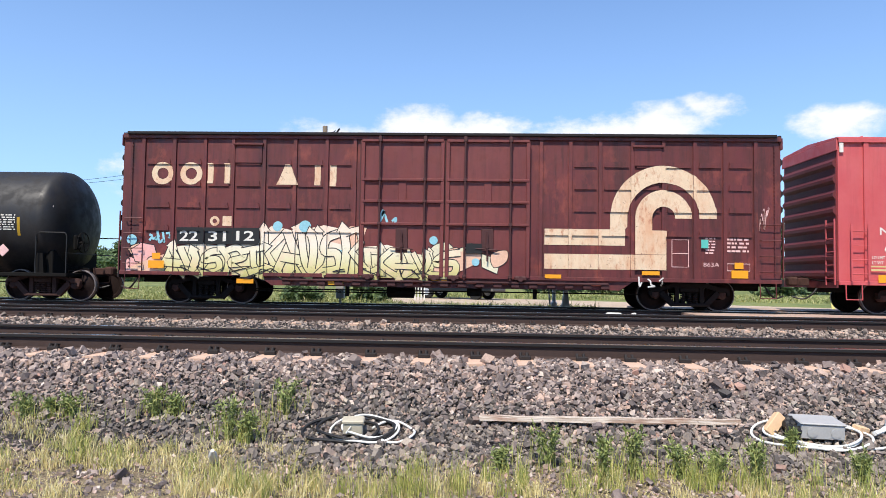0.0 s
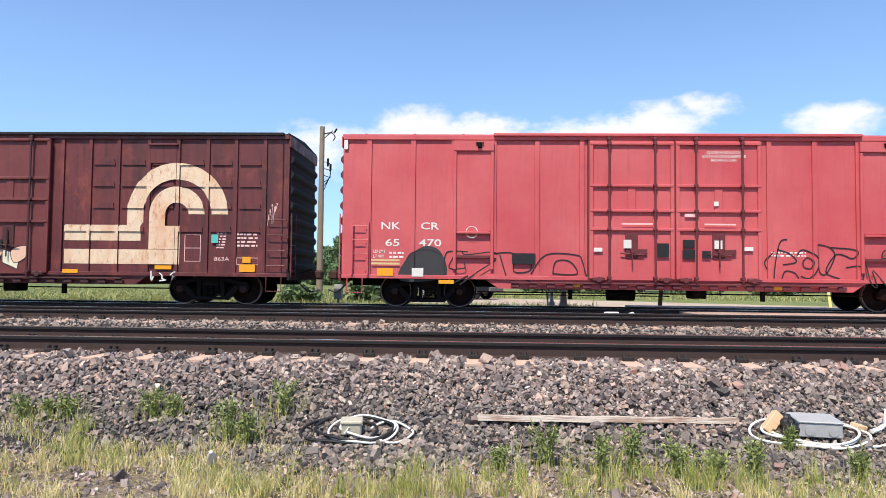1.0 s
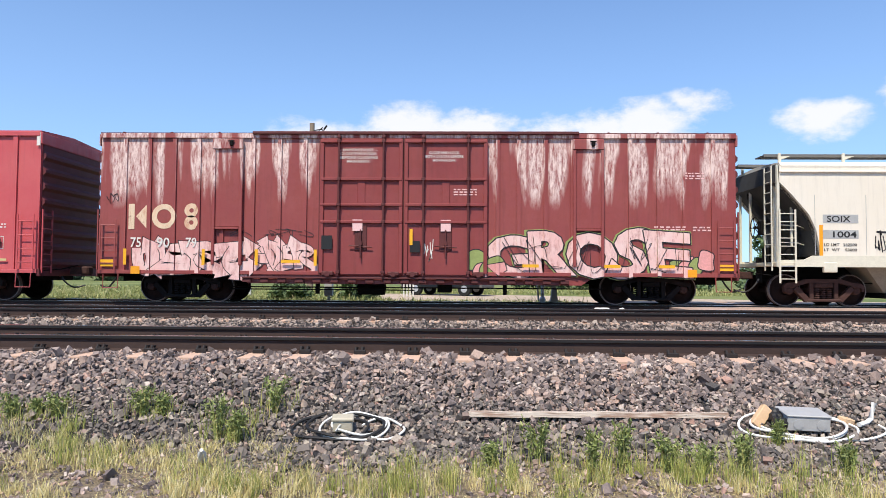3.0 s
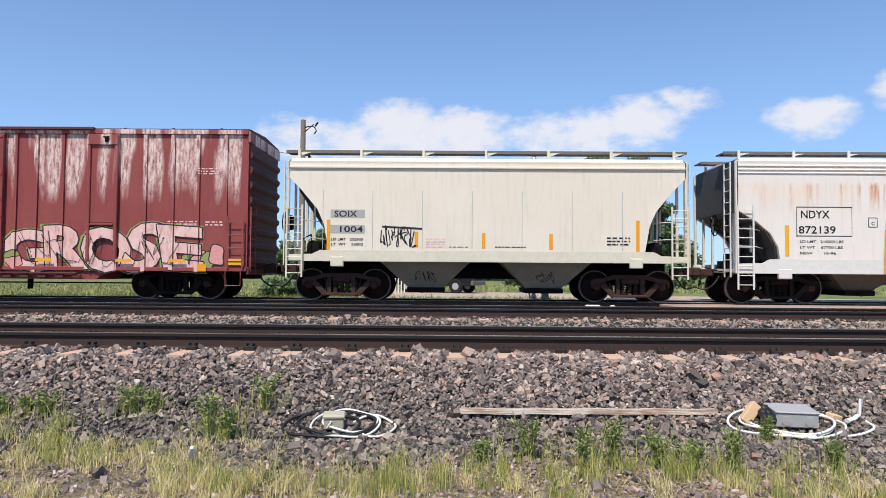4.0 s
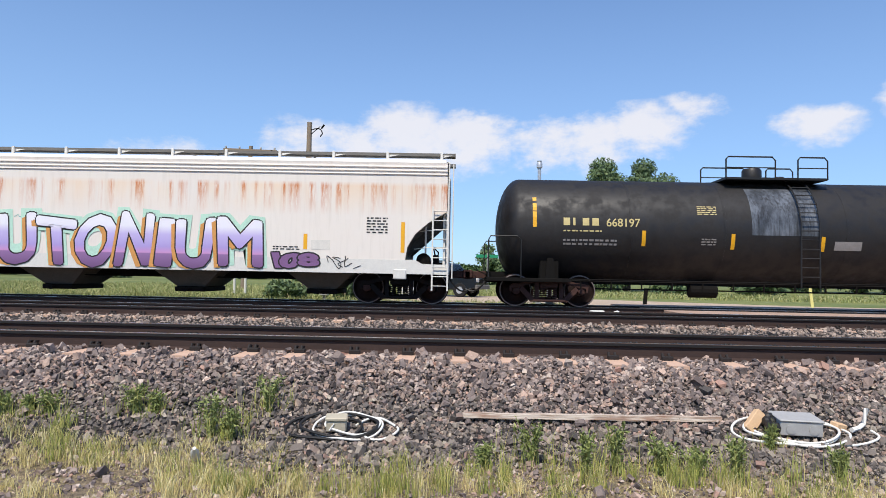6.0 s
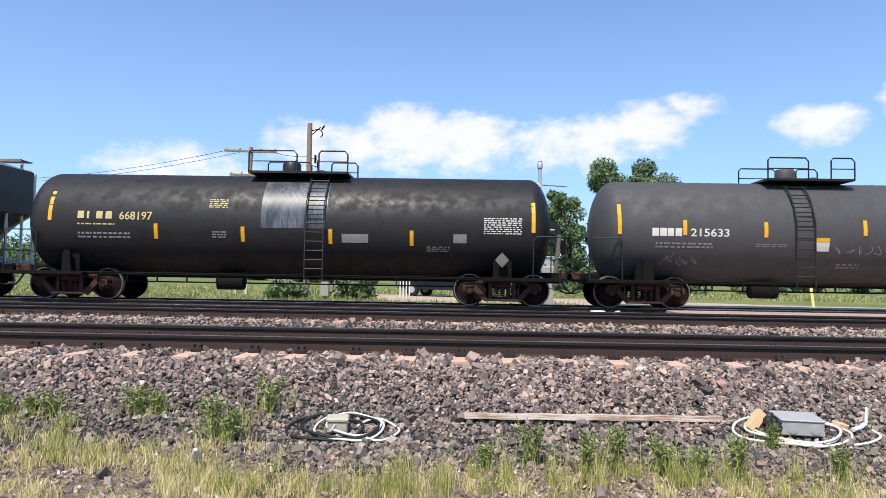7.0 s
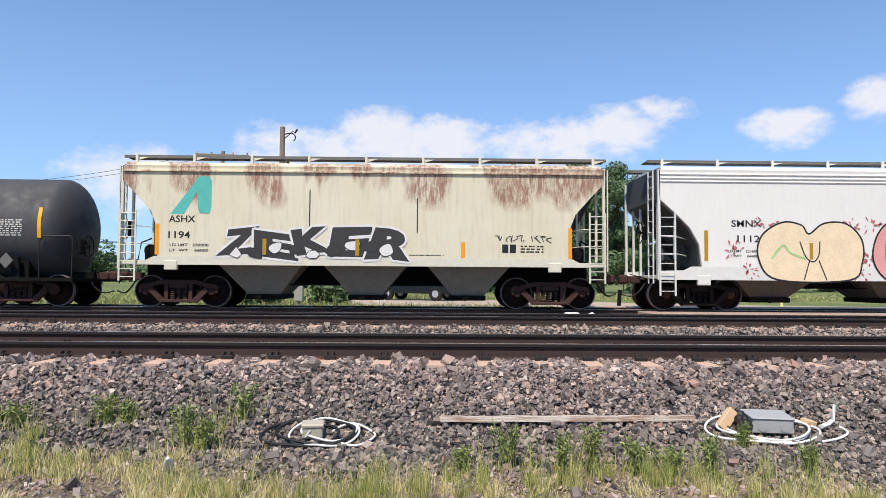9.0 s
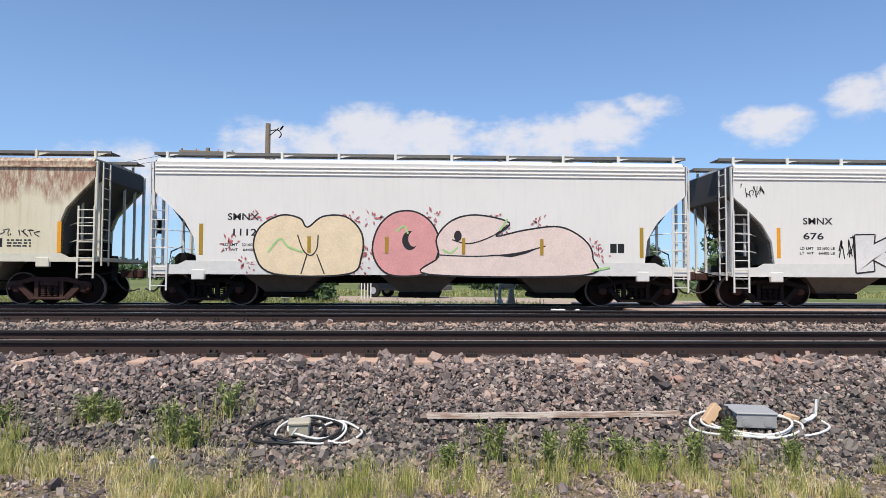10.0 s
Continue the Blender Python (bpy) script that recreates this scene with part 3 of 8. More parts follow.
def blades(name, x, y, z, height, width, material, label, lean=0.5, kind="stuff", seg=3, category="grass"):
    """Grass: one bent tapering leaf for each root."""
    n = len(x)
    az, az2 = rng.uniform(0, 2 * np.pi, n), rng.uniform(0, 2 * np.pi, n)
    bend = lean * rng.uniform(0.1, 1.0, n) * height
    v = np.zeros((n, 2 * seg + 1, 3))
    sx, sy = np.cos(az2) * width / 2, np.sin(az2) * width / 2
    for k in range(seg + 1):
        t = k / seg
        cx, cy, cz = x + np.cos(az) * bend * t * t, y + np.sin(az) * bend * t * t, z + height * (t - 0.25 * (bend / height) * t * t)
        if k == seg:
            v[:, 2 * seg] = np.stack([cx, cy, cz], -1)
        else:
            tw = 1 - 0.7 * t
            v[:, 2 * k] = np.stack([cx - sx * tw, cy - sy * tw, cz], -1)
            v[:, 2 * k + 1] = np.stack([cx + sx * tw, cy + sy * tw, cz], -1)
    tr = []
    for k in range(seg - 1):
        tr += [(2 * k, 2 * k + 1, 2 * k + 3), (2 * k, 2 * k + 3, 2 * k + 2)]
    tr.append((2 * seg - 2, 2 * seg - 1, 2 * seg))
    m = 2 * seg + 1
    f = (np.array(tr)[None] + (m * np.arange(n))[:, None, None]).reshape(-1, 3)
    return tagged(new(name, raw_mesh(name, v.reshape(-1, 3), f, material)), label, category, kind=kind)


def clumps(x0, x1, y0, y1, count, per, spread):
    """Roots of grass in tufts."""
    cx, cy = rng.uniform(x0, x1, count), rng.uniform(y0, y1, count)
    k = rng.integers(0, count, count * per)
    return cx[k] + rng.normal(0, spread, len(k)), cy[k] + rng.normal(0, spread, len(k))


# the rails' section: head, web and foot (metres across, metres up)
RAIL = [(-0.076, -0.186), (0.076, -0.186), (0.076, -0.175), (0.012, -0.155), (0.009, -0.05), (0.037, -0.038), (0.037, -0.006), (0.028, 0.0), (-0.028, 0.0), (-0.037, -0.006), (-0.037, -0.038), (-0.009, -0.05), (-0.012, -0.155), (-0.076, -0.175)]


def make_rail(name, y, label):
    g = Geo()
    n = len(RAIL)
    g.add([(x, y + a, b) for x in (XL, XR) for a, b in RAIL], [tuple(range(n)), tuple(range(2 * n - 1, n - 1, -1))] + [(i, (i + 1) % n, n + (i + 1) % n, n + i) for i in range(n)])
    rail = solid(name, g, "rail_side", label, "rail", kind="structure")
    cap = Geo().box(XL, XR, y - 0.0285, y + 0.0285, -0.001, 0.0025)
    part("running_surface", cap, "rail_head", rail, "polished steel running surface")
    for s in (-1, 1):
        part("rail_cheek", Geo().box(XL, XR, y + s * 0.0365, y + s * 0.039, -0.036, -0.006), "rail_cheek", rail, "side of the rail head with its shade painted dark")
    return rail


def sleeper_geo():
    g = Geo()
    g.prism([(-0.125, 0.0), (0.125, 0.0), (0.105, 0.20), (-0.105, 0.20)], -1.37, 1.37)
    return g.mesh("concrete_tie", "tie")


def clip_geo():
    """A pair of sprung clips on one side of a rail's foot."""
    g = Geo()
    for dx in (-0.045, 0.03):
        g.tube([(dx, -0.14, 0.02), (dx, -0.1, 0.075), (dx + 0.012, -0.05, 0.07), (dx + 0.02, -0.09, 0.03), (dx + 0.03, -0.14, 0.04)], 0.017, 6)
    g.box(-0.06, 0.075, -0.15, -0.105, -0.01, 0.05, c=0.008)
    return g.mesh("rail_clip", "clip")


TIE_NEAR = [-5.07, -4.31, -3.71, -3.08, -2.40, -1.84, -1.20, -0.55, 0.06, 0.63, 1.28, 1.86, 2.5, 3.16, 3.82, 4.43]


def make_tracks():
    tie, clip = sleeper_geo(), clip_geo()
    for k, yc in enumerate(TRACKS):
        for s in (-1, 1):
            make_rail("rail", yc + s * 0.7525, "rusty steel rail on concrete ties" if k < 2 else "steel rail under the train")
        if k == 2:
            span = np.arange(-22, 24, 0.61)
        elif k == 1:
            span = np.arange(-16, 17, 0.61) + 0.2
        else:
            span = TIE_NEAR + [TIE_NEAR[0] - 0.61 * i for i in range(1, 8)] + [TIE_NEAR[-1] + 0.62 * i for i in range(1, 8)]
        for x in span:
            ob = new("concrete_tie", tie)
            ob.matrix_basis = pose(x, yc, -0.392 + (0.004 if k == 0 else 0), 0, 0, random.uniform(-1.2, 1.2))
            tagged(ob, "tan dusty concrete tie half buried in ballast", "railway tie", "ties under the rails")
            if k < 2:
                for s in (-1, 1):
                    c = part("rail_clip", clip, "clip", ob, at=pose(0, s * 0.7525, 0.2))
                    if s == -1 or k == 0:
                        part("rail_clip", clip, "clip", ob, at=pose(0, s * 0.7525, 0.2, 0, 0, 180))


make_tracks()

# ---- behind the train ----
def tree(name, x, y, height, spread, seed, label, n_leaf=9000, size=0.28, trunk=0.3, low=0.25):
    """Trunk, limbs and a crown of many small leaves in uneven clumps."""
    rnd = np.random.default_rng(seed)
    z0 = float(ground_height(x, y))
    t = thing(name, label, "tree" if "tree" in name else "shrub", pose(x, y, z0))
    g = Geo()
    g.rod((0, 0, -0.1), (0.1, 0, height * 0.45), trunk, 10, trunk * 0.6)
    cent = []
    for i in range(40):
        a = rnd.uniform(0, 6.28)
        rr = spread * math.sqrt(rnd.uniform(0.02, 1.0)) * 0.72
        zz = rnd.uniform(low, 0.92)
        k = math.sqrt(max(0.08, 1 - ((zz - 0.55) / 0.5) ** 2))
        c = Vector((rr * k * math.cos(a), rr * k * math.sin(a), height * zz))
        cent.append((c, spread * rnd.uniform(0.13, 0.3)))
        base = Vector((0.05, 0, height * rnd.uniform(0.15, 0.45)))
        mid = base.lerp(c, 0.5) + Vector((0, 0, height * 0.05))
        g.tube([base, mid, c], trunk * 0.16, 5)
    part("trunk", g, "bark", t, "dark brown trunk and limbs")
    k = rnd.integers(0, len(cent), n_leaf)
    cc, rad = np.array([c[0] for c in cent])[k], np.array([c[1] for c in cent])[k]
    d = rnd.normal(size=(n_leaf, 3))
    d /= np.linalg.norm(d, axis=1)[:, None]
    p = cc + d * (rad * rnd.uniform(0.35, 1.08, n_leaf) ** 0.6)[:, None] * np.array([1, 1, 0.85])
    p[:, 2] = np.maximum(p[:, 2], 0.1)
    u = rnd.normal(size=(n_leaf, 3))
    u /= np.linalg.norm(u, axis=1)[:, None]
    w = np.cross(u, d)
    w /= np.linalg.norm(w, axis=1)[:, None] + 1e-6
    s = size * rnd.uniform(0.5, 1.2, n_leaf)[:, None]
    v = np.stack([p - u * s, p + w * s * 0.45, p + u * s, p - w * s * 0.45], 1).reshape(-1, 3)
    f = np.arange(4 * n_leaf).reshape(-1, 4)
    part("crown", raw_mesh("crown", v, f, "tree_leaf"), "tree_leaf", t, "leafy green crown")
    return t


def utility_pole(x, y, top, arms, lean=0.0, seed=1):
    z0 = float(ground_height(x, y))
    t = thing("utility_pole", "weathered wooden utility pole with insulators", "utility pole", pose(x, y, z0, 0, lean, 0))
    h = top - z0
    part("pole", Geo().rod((0, 0, -0.3), (0, 0, h), 0.15, 12, 0.11), "pole_wood", t, smooth=True)
    for z, w in arms:
        part("crossarm", Geo().box(-w / 2, w / 2, -0.17, -0.06, h - z - 0.06, h - z + 0.06, c=0.01), "pole_wood", t)
        for k in (-0.46, -0.2, 0.2, 0.46):
            part("insulator", Geo().lathe([(0.03, 0), (0.06, 0.03), (0.04, 0.06), (0.06, 0.09), (0.03, 0.14)], Matrix.Translation((k * w, -0.11, h - z + 0.06)), 10), "galv", t)
    return t, h


def pole_near():
    t, h = utility_pole(-6.63, 30, 7.5, [])
    g = Geo()
    g.tube(spline([(0.1, -0.1, h - 0.35), (0.45, -0.1, h - 0.3), (0.6, -0.1, h - 0.5), (0.5, -0.1, h - 0.65)], 5, False), 0.025)
    g.tube([(0.1, -0.1, h - 0.55), (0.5, -0.1, h - 0.2)], 0.02)
    g.rod((0.55, -0.1, h - 0.3), (0.68, -0.1, h - 0.12), 0.04, 6)
    part("bracket", g, "under", t, "dark line bracket")
    g = Geo()
    for i in range(3):
        g.tube(spline([(0.12, -0.1, h - 1.6 - i * 0.3), (0.4, -0.1, h - 1.7 - i * 0.3), (0.38, -0.1, h - 2.3), (0.12, -0.1, h - 2.5 - 0.2 * i)], 5, False), 0.018)
    g.rod((0.3, -0.1, h - 1.45), (0.3, -0.1, h - 1.8), 0.05, 8)
    g.rod((0.42, -0.1, h - 1.7), (0.42, -0.1, h - 2.0), 0.05, 8)
    part("line_fuse", g, "under", t, "cut-out fuses and loops of wire")


def wires(x0, y0, z0, x1, y1, z1, sag):
    g = Geo()
    g.tube([(x0 + (x1 - x0) * s, y0 + (y1 - y0) * s, z0 + (z1 - z0) * s - sag * 4 * s * (1 - s)) for s in np.linspace(0, 1, 18)], 0.012, 4)
    solid("overhead_wire", g, "under", "thin dark overhead wire on poles", "wire")


def crossing_signal(x, y):
    z0 = float(ground_height(x, y))
    t = thing("crossing_signal", "level crossing signal mast seen from behind", "crossing signal", pose(x, y, z0, 0, 0, 4))
    part("mast", Geo().rod((0, 0, 0), (0, 0, 4.9), 0.06, 14), "silver", t, smooth=True)
    b = Geo().lathe([(0.2, 0), (0.2, 0.05), (0.1, 0.12), (0.1, 0.35), (0.07, 0.4)], Matrix.Translation((0, 0, 0)), 12)
    for i in range(4):
        b.box(-0.26 + 0.4 * (i % 2), -0.14 + 0.4 * (i % 2), -0.26 + 0.4 * (i // 2), -0.14 + 0.4 * (i // 2), 0, 0.08)
    part("mast_base", b, "silver", t)
    part("bell", Geo().lathe([(0.06, 0), (0.1, 0.03), (0.1, 0.16), (0.07, 0.22), (0.08, 0.26)], Matrix.Translation((0, 0, 4.78)), 14), "silver", t, smooth=True)
    turn = pose(-0.3, 0, 0, 0, 0, -48)
    for s in (-1, 1):
        c = Geo().box(-0.65, 0.65, -0.01, 0.01, -0.11, 0.11, turn @ pose(0.0, -0.09 - 0.022 * (s > 0), 3.75, 0, s * 48, 0))
        blade = part("crossbuck", c, "letter_white", t, "white crossbuck blade lettered in black")
        g = Geo()
        m = turn @ pose(0.0, -0.105 - 0.022 * (s > 0), 3.75, 0, s * 48, 0)
        for body, a, b2 in ((("RAIL", -0.58, -0.14), ("ROAD", 0.14, 0.58)) if s > 0 else (("CROSS", -0.58, -0.12), ("ING", 0.16, 0.5))):
            vs, fs = glyphs(body, 0.02)
            g.add([m @ Vector((a + (b2 - a) * p, 0, -0.07 + 0.14 * q)) for p, q in vs], fs)
        part("lettering", g, "letter_black", blade)
    part("track_sign", Geo().box(-0.32, 0.05, -0.1, -0.08, 2.95, 3.22, c=0.01), "grey_slope", t, "back of a small plate")
    arm = Geo().rod((-0.6, -0.05, 2.72), (0.5, -0.05, 2.72), 0.03, 8)
    part("lamp_arm", arm, "silver", t)
    for x0, s in ((-0.55, -1), (0.1, 1), (0.45, 1), (-0.2, 1)):
        m = Matrix.Translation((x0, 0.12 * s - 0.05, 2.72)) @ pose(0, 0, 0, -90 * s)
        lamp = part("lamp_disc", Geo().lathe([(0.02, 0.05), (0.3, 0.03), (0.3, 0.0), (0.02, 0.0)], m, 28), "black", t, "black round lamp backing", smooth=True)
        part("lens", Geo().lathe([(0.2, 0.05), (0.17, 0.12), (0.08, 0.17)], m, 20), "silver" if s < 0 else "glass_red", lamp, smooth=True)
    part("cantilever_arm", Geo().rod((0, 0, 4.25), (0.95, 0.1, 4.22), 0.03, 8), "silver", t)
    part("junction_box", Geo().box(-0.2, 0.15, -0.18, -0.06, 1.35, 1.75, c=0.02), "silver", t)
    part("cable_guard", Geo().tube([(-0.15, -0.1, 0.3), (-0.22, -0.15, 1.0), (-0.12, -0.12, 1.6), (0.05, -0.08, 2.2)], 0.03), "galv", t)
    part("terminal_box", Geo().box(-0.12, 0.2, -0.2, -0.06, 1.9, 2.15, c=0.02), "galv", t)
    part("gate_arm_stub", Geo().box(0.3, 0.42, -0.3, -0.22, 0.9, 2.6, pose(0, 0, 0, 0, 6, 0), c=0.01), "grey_slope", t)
    part("gate_box", Geo().box(0.05, 0.5, -0.25, 0.2, 0.75, 1.5, c=0.03), "galv", t, "gate mechanism box")
    return t


def suv(x, y, turn):
    z0 = float(ground_height(x, y))
    t = thing("suv", "dark blue-grey parked four-wheel-drive car", "car", pose(x, y, z0, 0, 0, turn))
    g = Geo()
    prof = [(-2.25, 0.45), (-2.3, 0.75), (-2.25, 1.08), (-1.9, 1.14), (-1.15, 1.17), (-0.6, 1.72), (0.2, 1.8), (1.7, 1.76), (2.1, 1.2), (2.25, 1.0), (2.25, 0.45), (1.8, 0.38), (-1.8, 0.38)]
    g.prism(prof, -0.86, 0.86)
    body = part("body", g, "suv", t)
    md = body.modifiers.new("soft", "BEVEL")
    md.width, md.segments = 0.08, 3
    for s in (-1, 1):
        for poly in ([(-1.0, 1.2), (-0.55, 1.64), (0.1, 1.7), (0.1, 1.2)], [(0.18, 1.2), (0.18, 1.7), (0.95, 1.69), (0.95, 1.2)], [(1.03, 1.2), (1.03, 1.68), (1.62, 1.66), (1.95, 1.22)]):
            part("window", Geo().prism(poly, s * 0.862, s * 0.868), "glass_dark", body)
        part("bumper", Geo().box(-2.36, -2.2, -0.84, 0.84, 0.42, 0.66, c=0.04) if s < 0 else Geo().box(2.2, 2.34, -0.84, 0.84, 0.42, 0.68, c=0.04), "grey_slope", t)
        part("headlight", Geo().box(-2.31, -2.22, s * 0.62 - 0.16, s * 0.62 + 0.16, 0.78, 0.98, c=0.02), "letter_white", t, "clear headlight")
        part("mirror", Geo().box(-0.95, -0.8, s * 0.86, s * 1.02, 1.15, 1.32, c=0.03), "suv", t)
        for xx in (-1.4, 1.4):
            m = Matrix.Translation((xx, s * 0.78, 0.37)) @ pose(0, 0, 0, 90)
            w = part("wheel", Geo().lathe([(0.2, -0.11), (0.34, -0.11), (0.37, -0.07), (0.37, 0.07), (0.34, 0.11), (0.2, 0.11)], m, 24), "tyre", t, "black tyre", smooth=True)
            part("rim", Geo().lathe([(0.04, -0.115), (0.18, -0.112), (0.18, 0.112), (0.04, 0.115)], m, 20), "silver", w, "bright wheel rim")
    part("windscreen", Geo().add([(-1.12, -0.72, 1.2), (-1.12, 0.72, 1.2), (-0.63, 0.66, 1.69), (-0.63, -0.66, 1.69), (-1.1, -0.72, 1.19), (-1.1, 0.72, 1.19), (-0.61, 0.66, 1.68), (-0.61, -0.66, 1.68)], [(0, 1, 2, 3), (7, 6, 5, 4), (0, 4, 5, 1), (1, 5, 6, 2), (2, 6, 7, 3), (3, 7, 4, 0)]), "glass_dark", t)
    part("grille", Geo().box(-2.33, -2.27, -0.42, 0.42, 0.72, 0.95, c=0.02), "under", t)
    part("roof_rack", Geo().rod((-0.3, -0.6, 1.86), (1.5, -0.6, 1.84), 0.02, 6).rod((-0.3, 0.6, 1.86), (1.5, 0.6, 1.84), 0.02, 6), "under", t)


def roads():
    g = Geo()
    zz = lambda x, y: float(ground_height(x, y)) + 0.02
    def band(pts_l, pts_r):
        vs = []
        for (a, b), (c, d) in zip(pts_l, pts_r):
            vs += [(a, b, zz(a, b)), (c, d, zz(c, d))]
        g.add(vs, [(2 * i, 2 * i + 1, 2 * i + 3, 2 * i + 2) for i in range(len(pts_l) - 1)])
    band([(-3, 27.5), (4, 27), (10, 26.4), (20, 25.5), (60, 22.5)], [(-7, 38), (0, 38), (7, 35), (16, 30.5), (60, 27)])
    solid("road", g, "road", "pale gravel road behind the tracks", "road", kind="structure")
    c = Geo()
    for k, (y0, y1) in enumerate(((16.1, 18.48), (18.63, 19.97), (20.12, 22.6))):
        for i in range(6):
            x0 = 5.6 + i * 2.44 - 0.25 * k
            c.box(x0, x0 + 2.41, y0, y1, -0.2, -0.035, c=0.012)
    solid("crossing_panels", c, "crossing", "pinkish concrete level crossing panels between the rails", "crossing", kind="structure")
    solid("crossing_ramp", Geo().box(4.5, 24, 22.6, 26.2, -0.4, -0.16), "road", "gravel ramp of the level crossing", "road", kind="structure")


def small_back_things():
    z = lambda x, y: float(ground_height(x, y))
    t = thing("signal_cabinet", "small grey trackside cabinet on a post", "cabinet", pose(-4.55, 23.6, z(-4.55, 23.6)))
    part("cabinet", Geo().box(-0.14, 0.14, -0.12, 0.12, 0.35, 0.85, c=0.02), "galv", t)
    part("post", Geo().rod((0, 0, -0.1), (0, 0, 0.4), 0.05, 8), "galv", t)
    t = thing("switch_stand", "grey steel switch stand beside the track", "switch stand", pose(3.05, 22.3, z(3.05, 22.3)))
    part("stand", Geo().prism([(-0.2, 0.0), (0.2, 0.0), (0.1, 0.4), (0.06, 0.75), (-0.06, 0.75), (-0.1, 0.4)], -0.12, 0.12), "galv", t)
    part("base_plate", Geo().box(-0.4, 0.4, -0.3, 0.3, -0.02, 0.06, c=0.01), "under", t)
    t = thing("road_post", "short dark post beside the gravel road", "post", pose(7.35, 26.7, z(7.35, 26.7), 0, 4, 0))
    part("post", Geo().box(-0.07, 0.07, -0.06, 0.06, -0.1, 0.75, c=0.015), "under", t)
    part("foot", Geo().box(-0.22, 0.22, -0.12, 0.12, 0.0, 0.09, c=0.02), "under", t)
    t = thing("marker_post", "leaning pale yellow marker post in the grass", "marker post", pose(15.0, 29, z(15, 29), 0, -7, 0))
    part("post", Geo().box(-0.06, 0.06, -0.02, 0.02, -0.1, 1.15, c=0.01), "marker", t)
    t = thing("sign_frame", "white painted pipe frame in the meadow", "frame", pose(-9.6, 31, z(-9.6, 31)))
    for x in (-0.5, 0.0):
        part("post", Geo().rod((x, 0, -0.1), (x, 0, 1.25), 0.06, 8), "white_trim", t)
    part("rail", Geo().rod((-0.5, 0, 0.95), (1.0, 0, 0.95), 0.05, 8), "white_trim", t)
    t = thing("equipment_case", "grey metal equipment case on the meadow", "cabinet", pose(5.9, 52, z(5.9, 52)))
    part("case", Geo().box(-1.3, 1.3, -0.8, 0.8, 0.5, 2.6, c=0.03), "grey_panel", t)
    part("lid", Geo().box(-1.4, 1.4, -0.9, 0.9, 2.6, 2.7, c=0.02), "galv", t)
    t = thing("fence_gate", "short white slatted marker beside the road", "fence", pose(-2.75, 33, z(-2.75, 33)))
    for i in range(4):
        part("slat", Geo().box(i * 0.15, i * 0.15 + 0.06, -0.02, 0.02, 0, 0.9), "white_trim", t)
    t = thing("street_sign", "green street name sign on a thin post", "sign", pose(2.0, 44, z(2, 44)))
    part("post", Geo().rod((0, 0, 0), (0, 0, 2.6), 0.03, 8), "galv", t)
    part("plate", Geo().box(-0.7, 0.7, -0.015, 0.015, 2.3, 2.5), "sign_green", t)
    # broken concrete lumps by the far track
    g = Geo()
    for a, b, s in ((0, 0, 0.18), (0.3, 0.08, 0.12), (-0.22, -0.05, 0.1), (0.5, -0.1, 0.08)):
        g.box(a - s, a + s, b - s * 0.7, b + s * 0.7, 0, s * 1.1, pose(0, 0, 0, 14 * a * 3, 18 * b * 9, 30 * a), c=0.03)
    solid("concrete_rubble", g, "white_trim", "pale broken concrete lumps by the track", "rubble", pose(3.55, 17.2, -0.22))


roads()
pole_near()
t2, h2 = utility_pole(-11.9, 38, 7.9, [(0.25, 3.0), (1.6, 2.2)], 1.5)
wires(-13.1, 38, 7.7, -45, 60, 9.0, 0.7)
wires(-11.9, 38, 7.7, -45, 62, 9.0, 0.7)
wires(-10.6, 38, 7.7, -6.63, 30, 6.0, 0.1)
crossing_signal(2.75, 22.9)
suv(-0.7, 36, 155)
small_back_things()
tree("tree", 9.4, 60, 9.2, 3.8, 11, "leafy green tree close to the crossing", 14000, 0.2, 0.25, 0.1)
tree("tree", 15.4, 62, 13.2, 5.2, 3, "broad leafy green tree beyond the crossing", 44000, 0.17, 0.4, 0.12)
tree("tree", 19.5, 66, 8.0, 3.6, 8, "smaller leafy tree beside a larger one", 14000, 0.22, 0.25, 0.1)
for i, (x, y, h, s) in enumerate(((-15, 85, 6.5, 4.2), (-20.5, 92, 5.2, 4.5), (-11.5, 90, 5.0, 3.6), (33, 70, 7.2, 4.5), (39, 75, 9.0, 5), (47, 80, 8.0, 5.5), (55, 85, 8, 6), (-48, 95, 5.5, 6), (-60, 100, 6, 7), (6.5, 95, 5.5, 4.5), (27, 85, 6.0, 4.5), (-34, 110, 5, 6), (-75, 110, 6, 7), (70, 95, 8, 7))):
    tree("tree", x, y, h, s, 20 + i, "far leafy tree at the meadow's edge", 8000, 0.3, 0.2, 0.05)
for i, (x, y, h, s) in enumerate(((-4.0, 27, 1.0, 1.3), (6.0, 50, 1.8, 3.0), (11, 52, 1.6, 3), (-6.5, 26, 0.7, 1.0), (16, 48, 1.7, 3), (22, 50, 1.9, 3))):
    tree("bush", x, y, h, s, 50 + i, "low green bush in the meadow", 1800, 0.12 if y < 30 else 0.25, 0.03, 0.1)


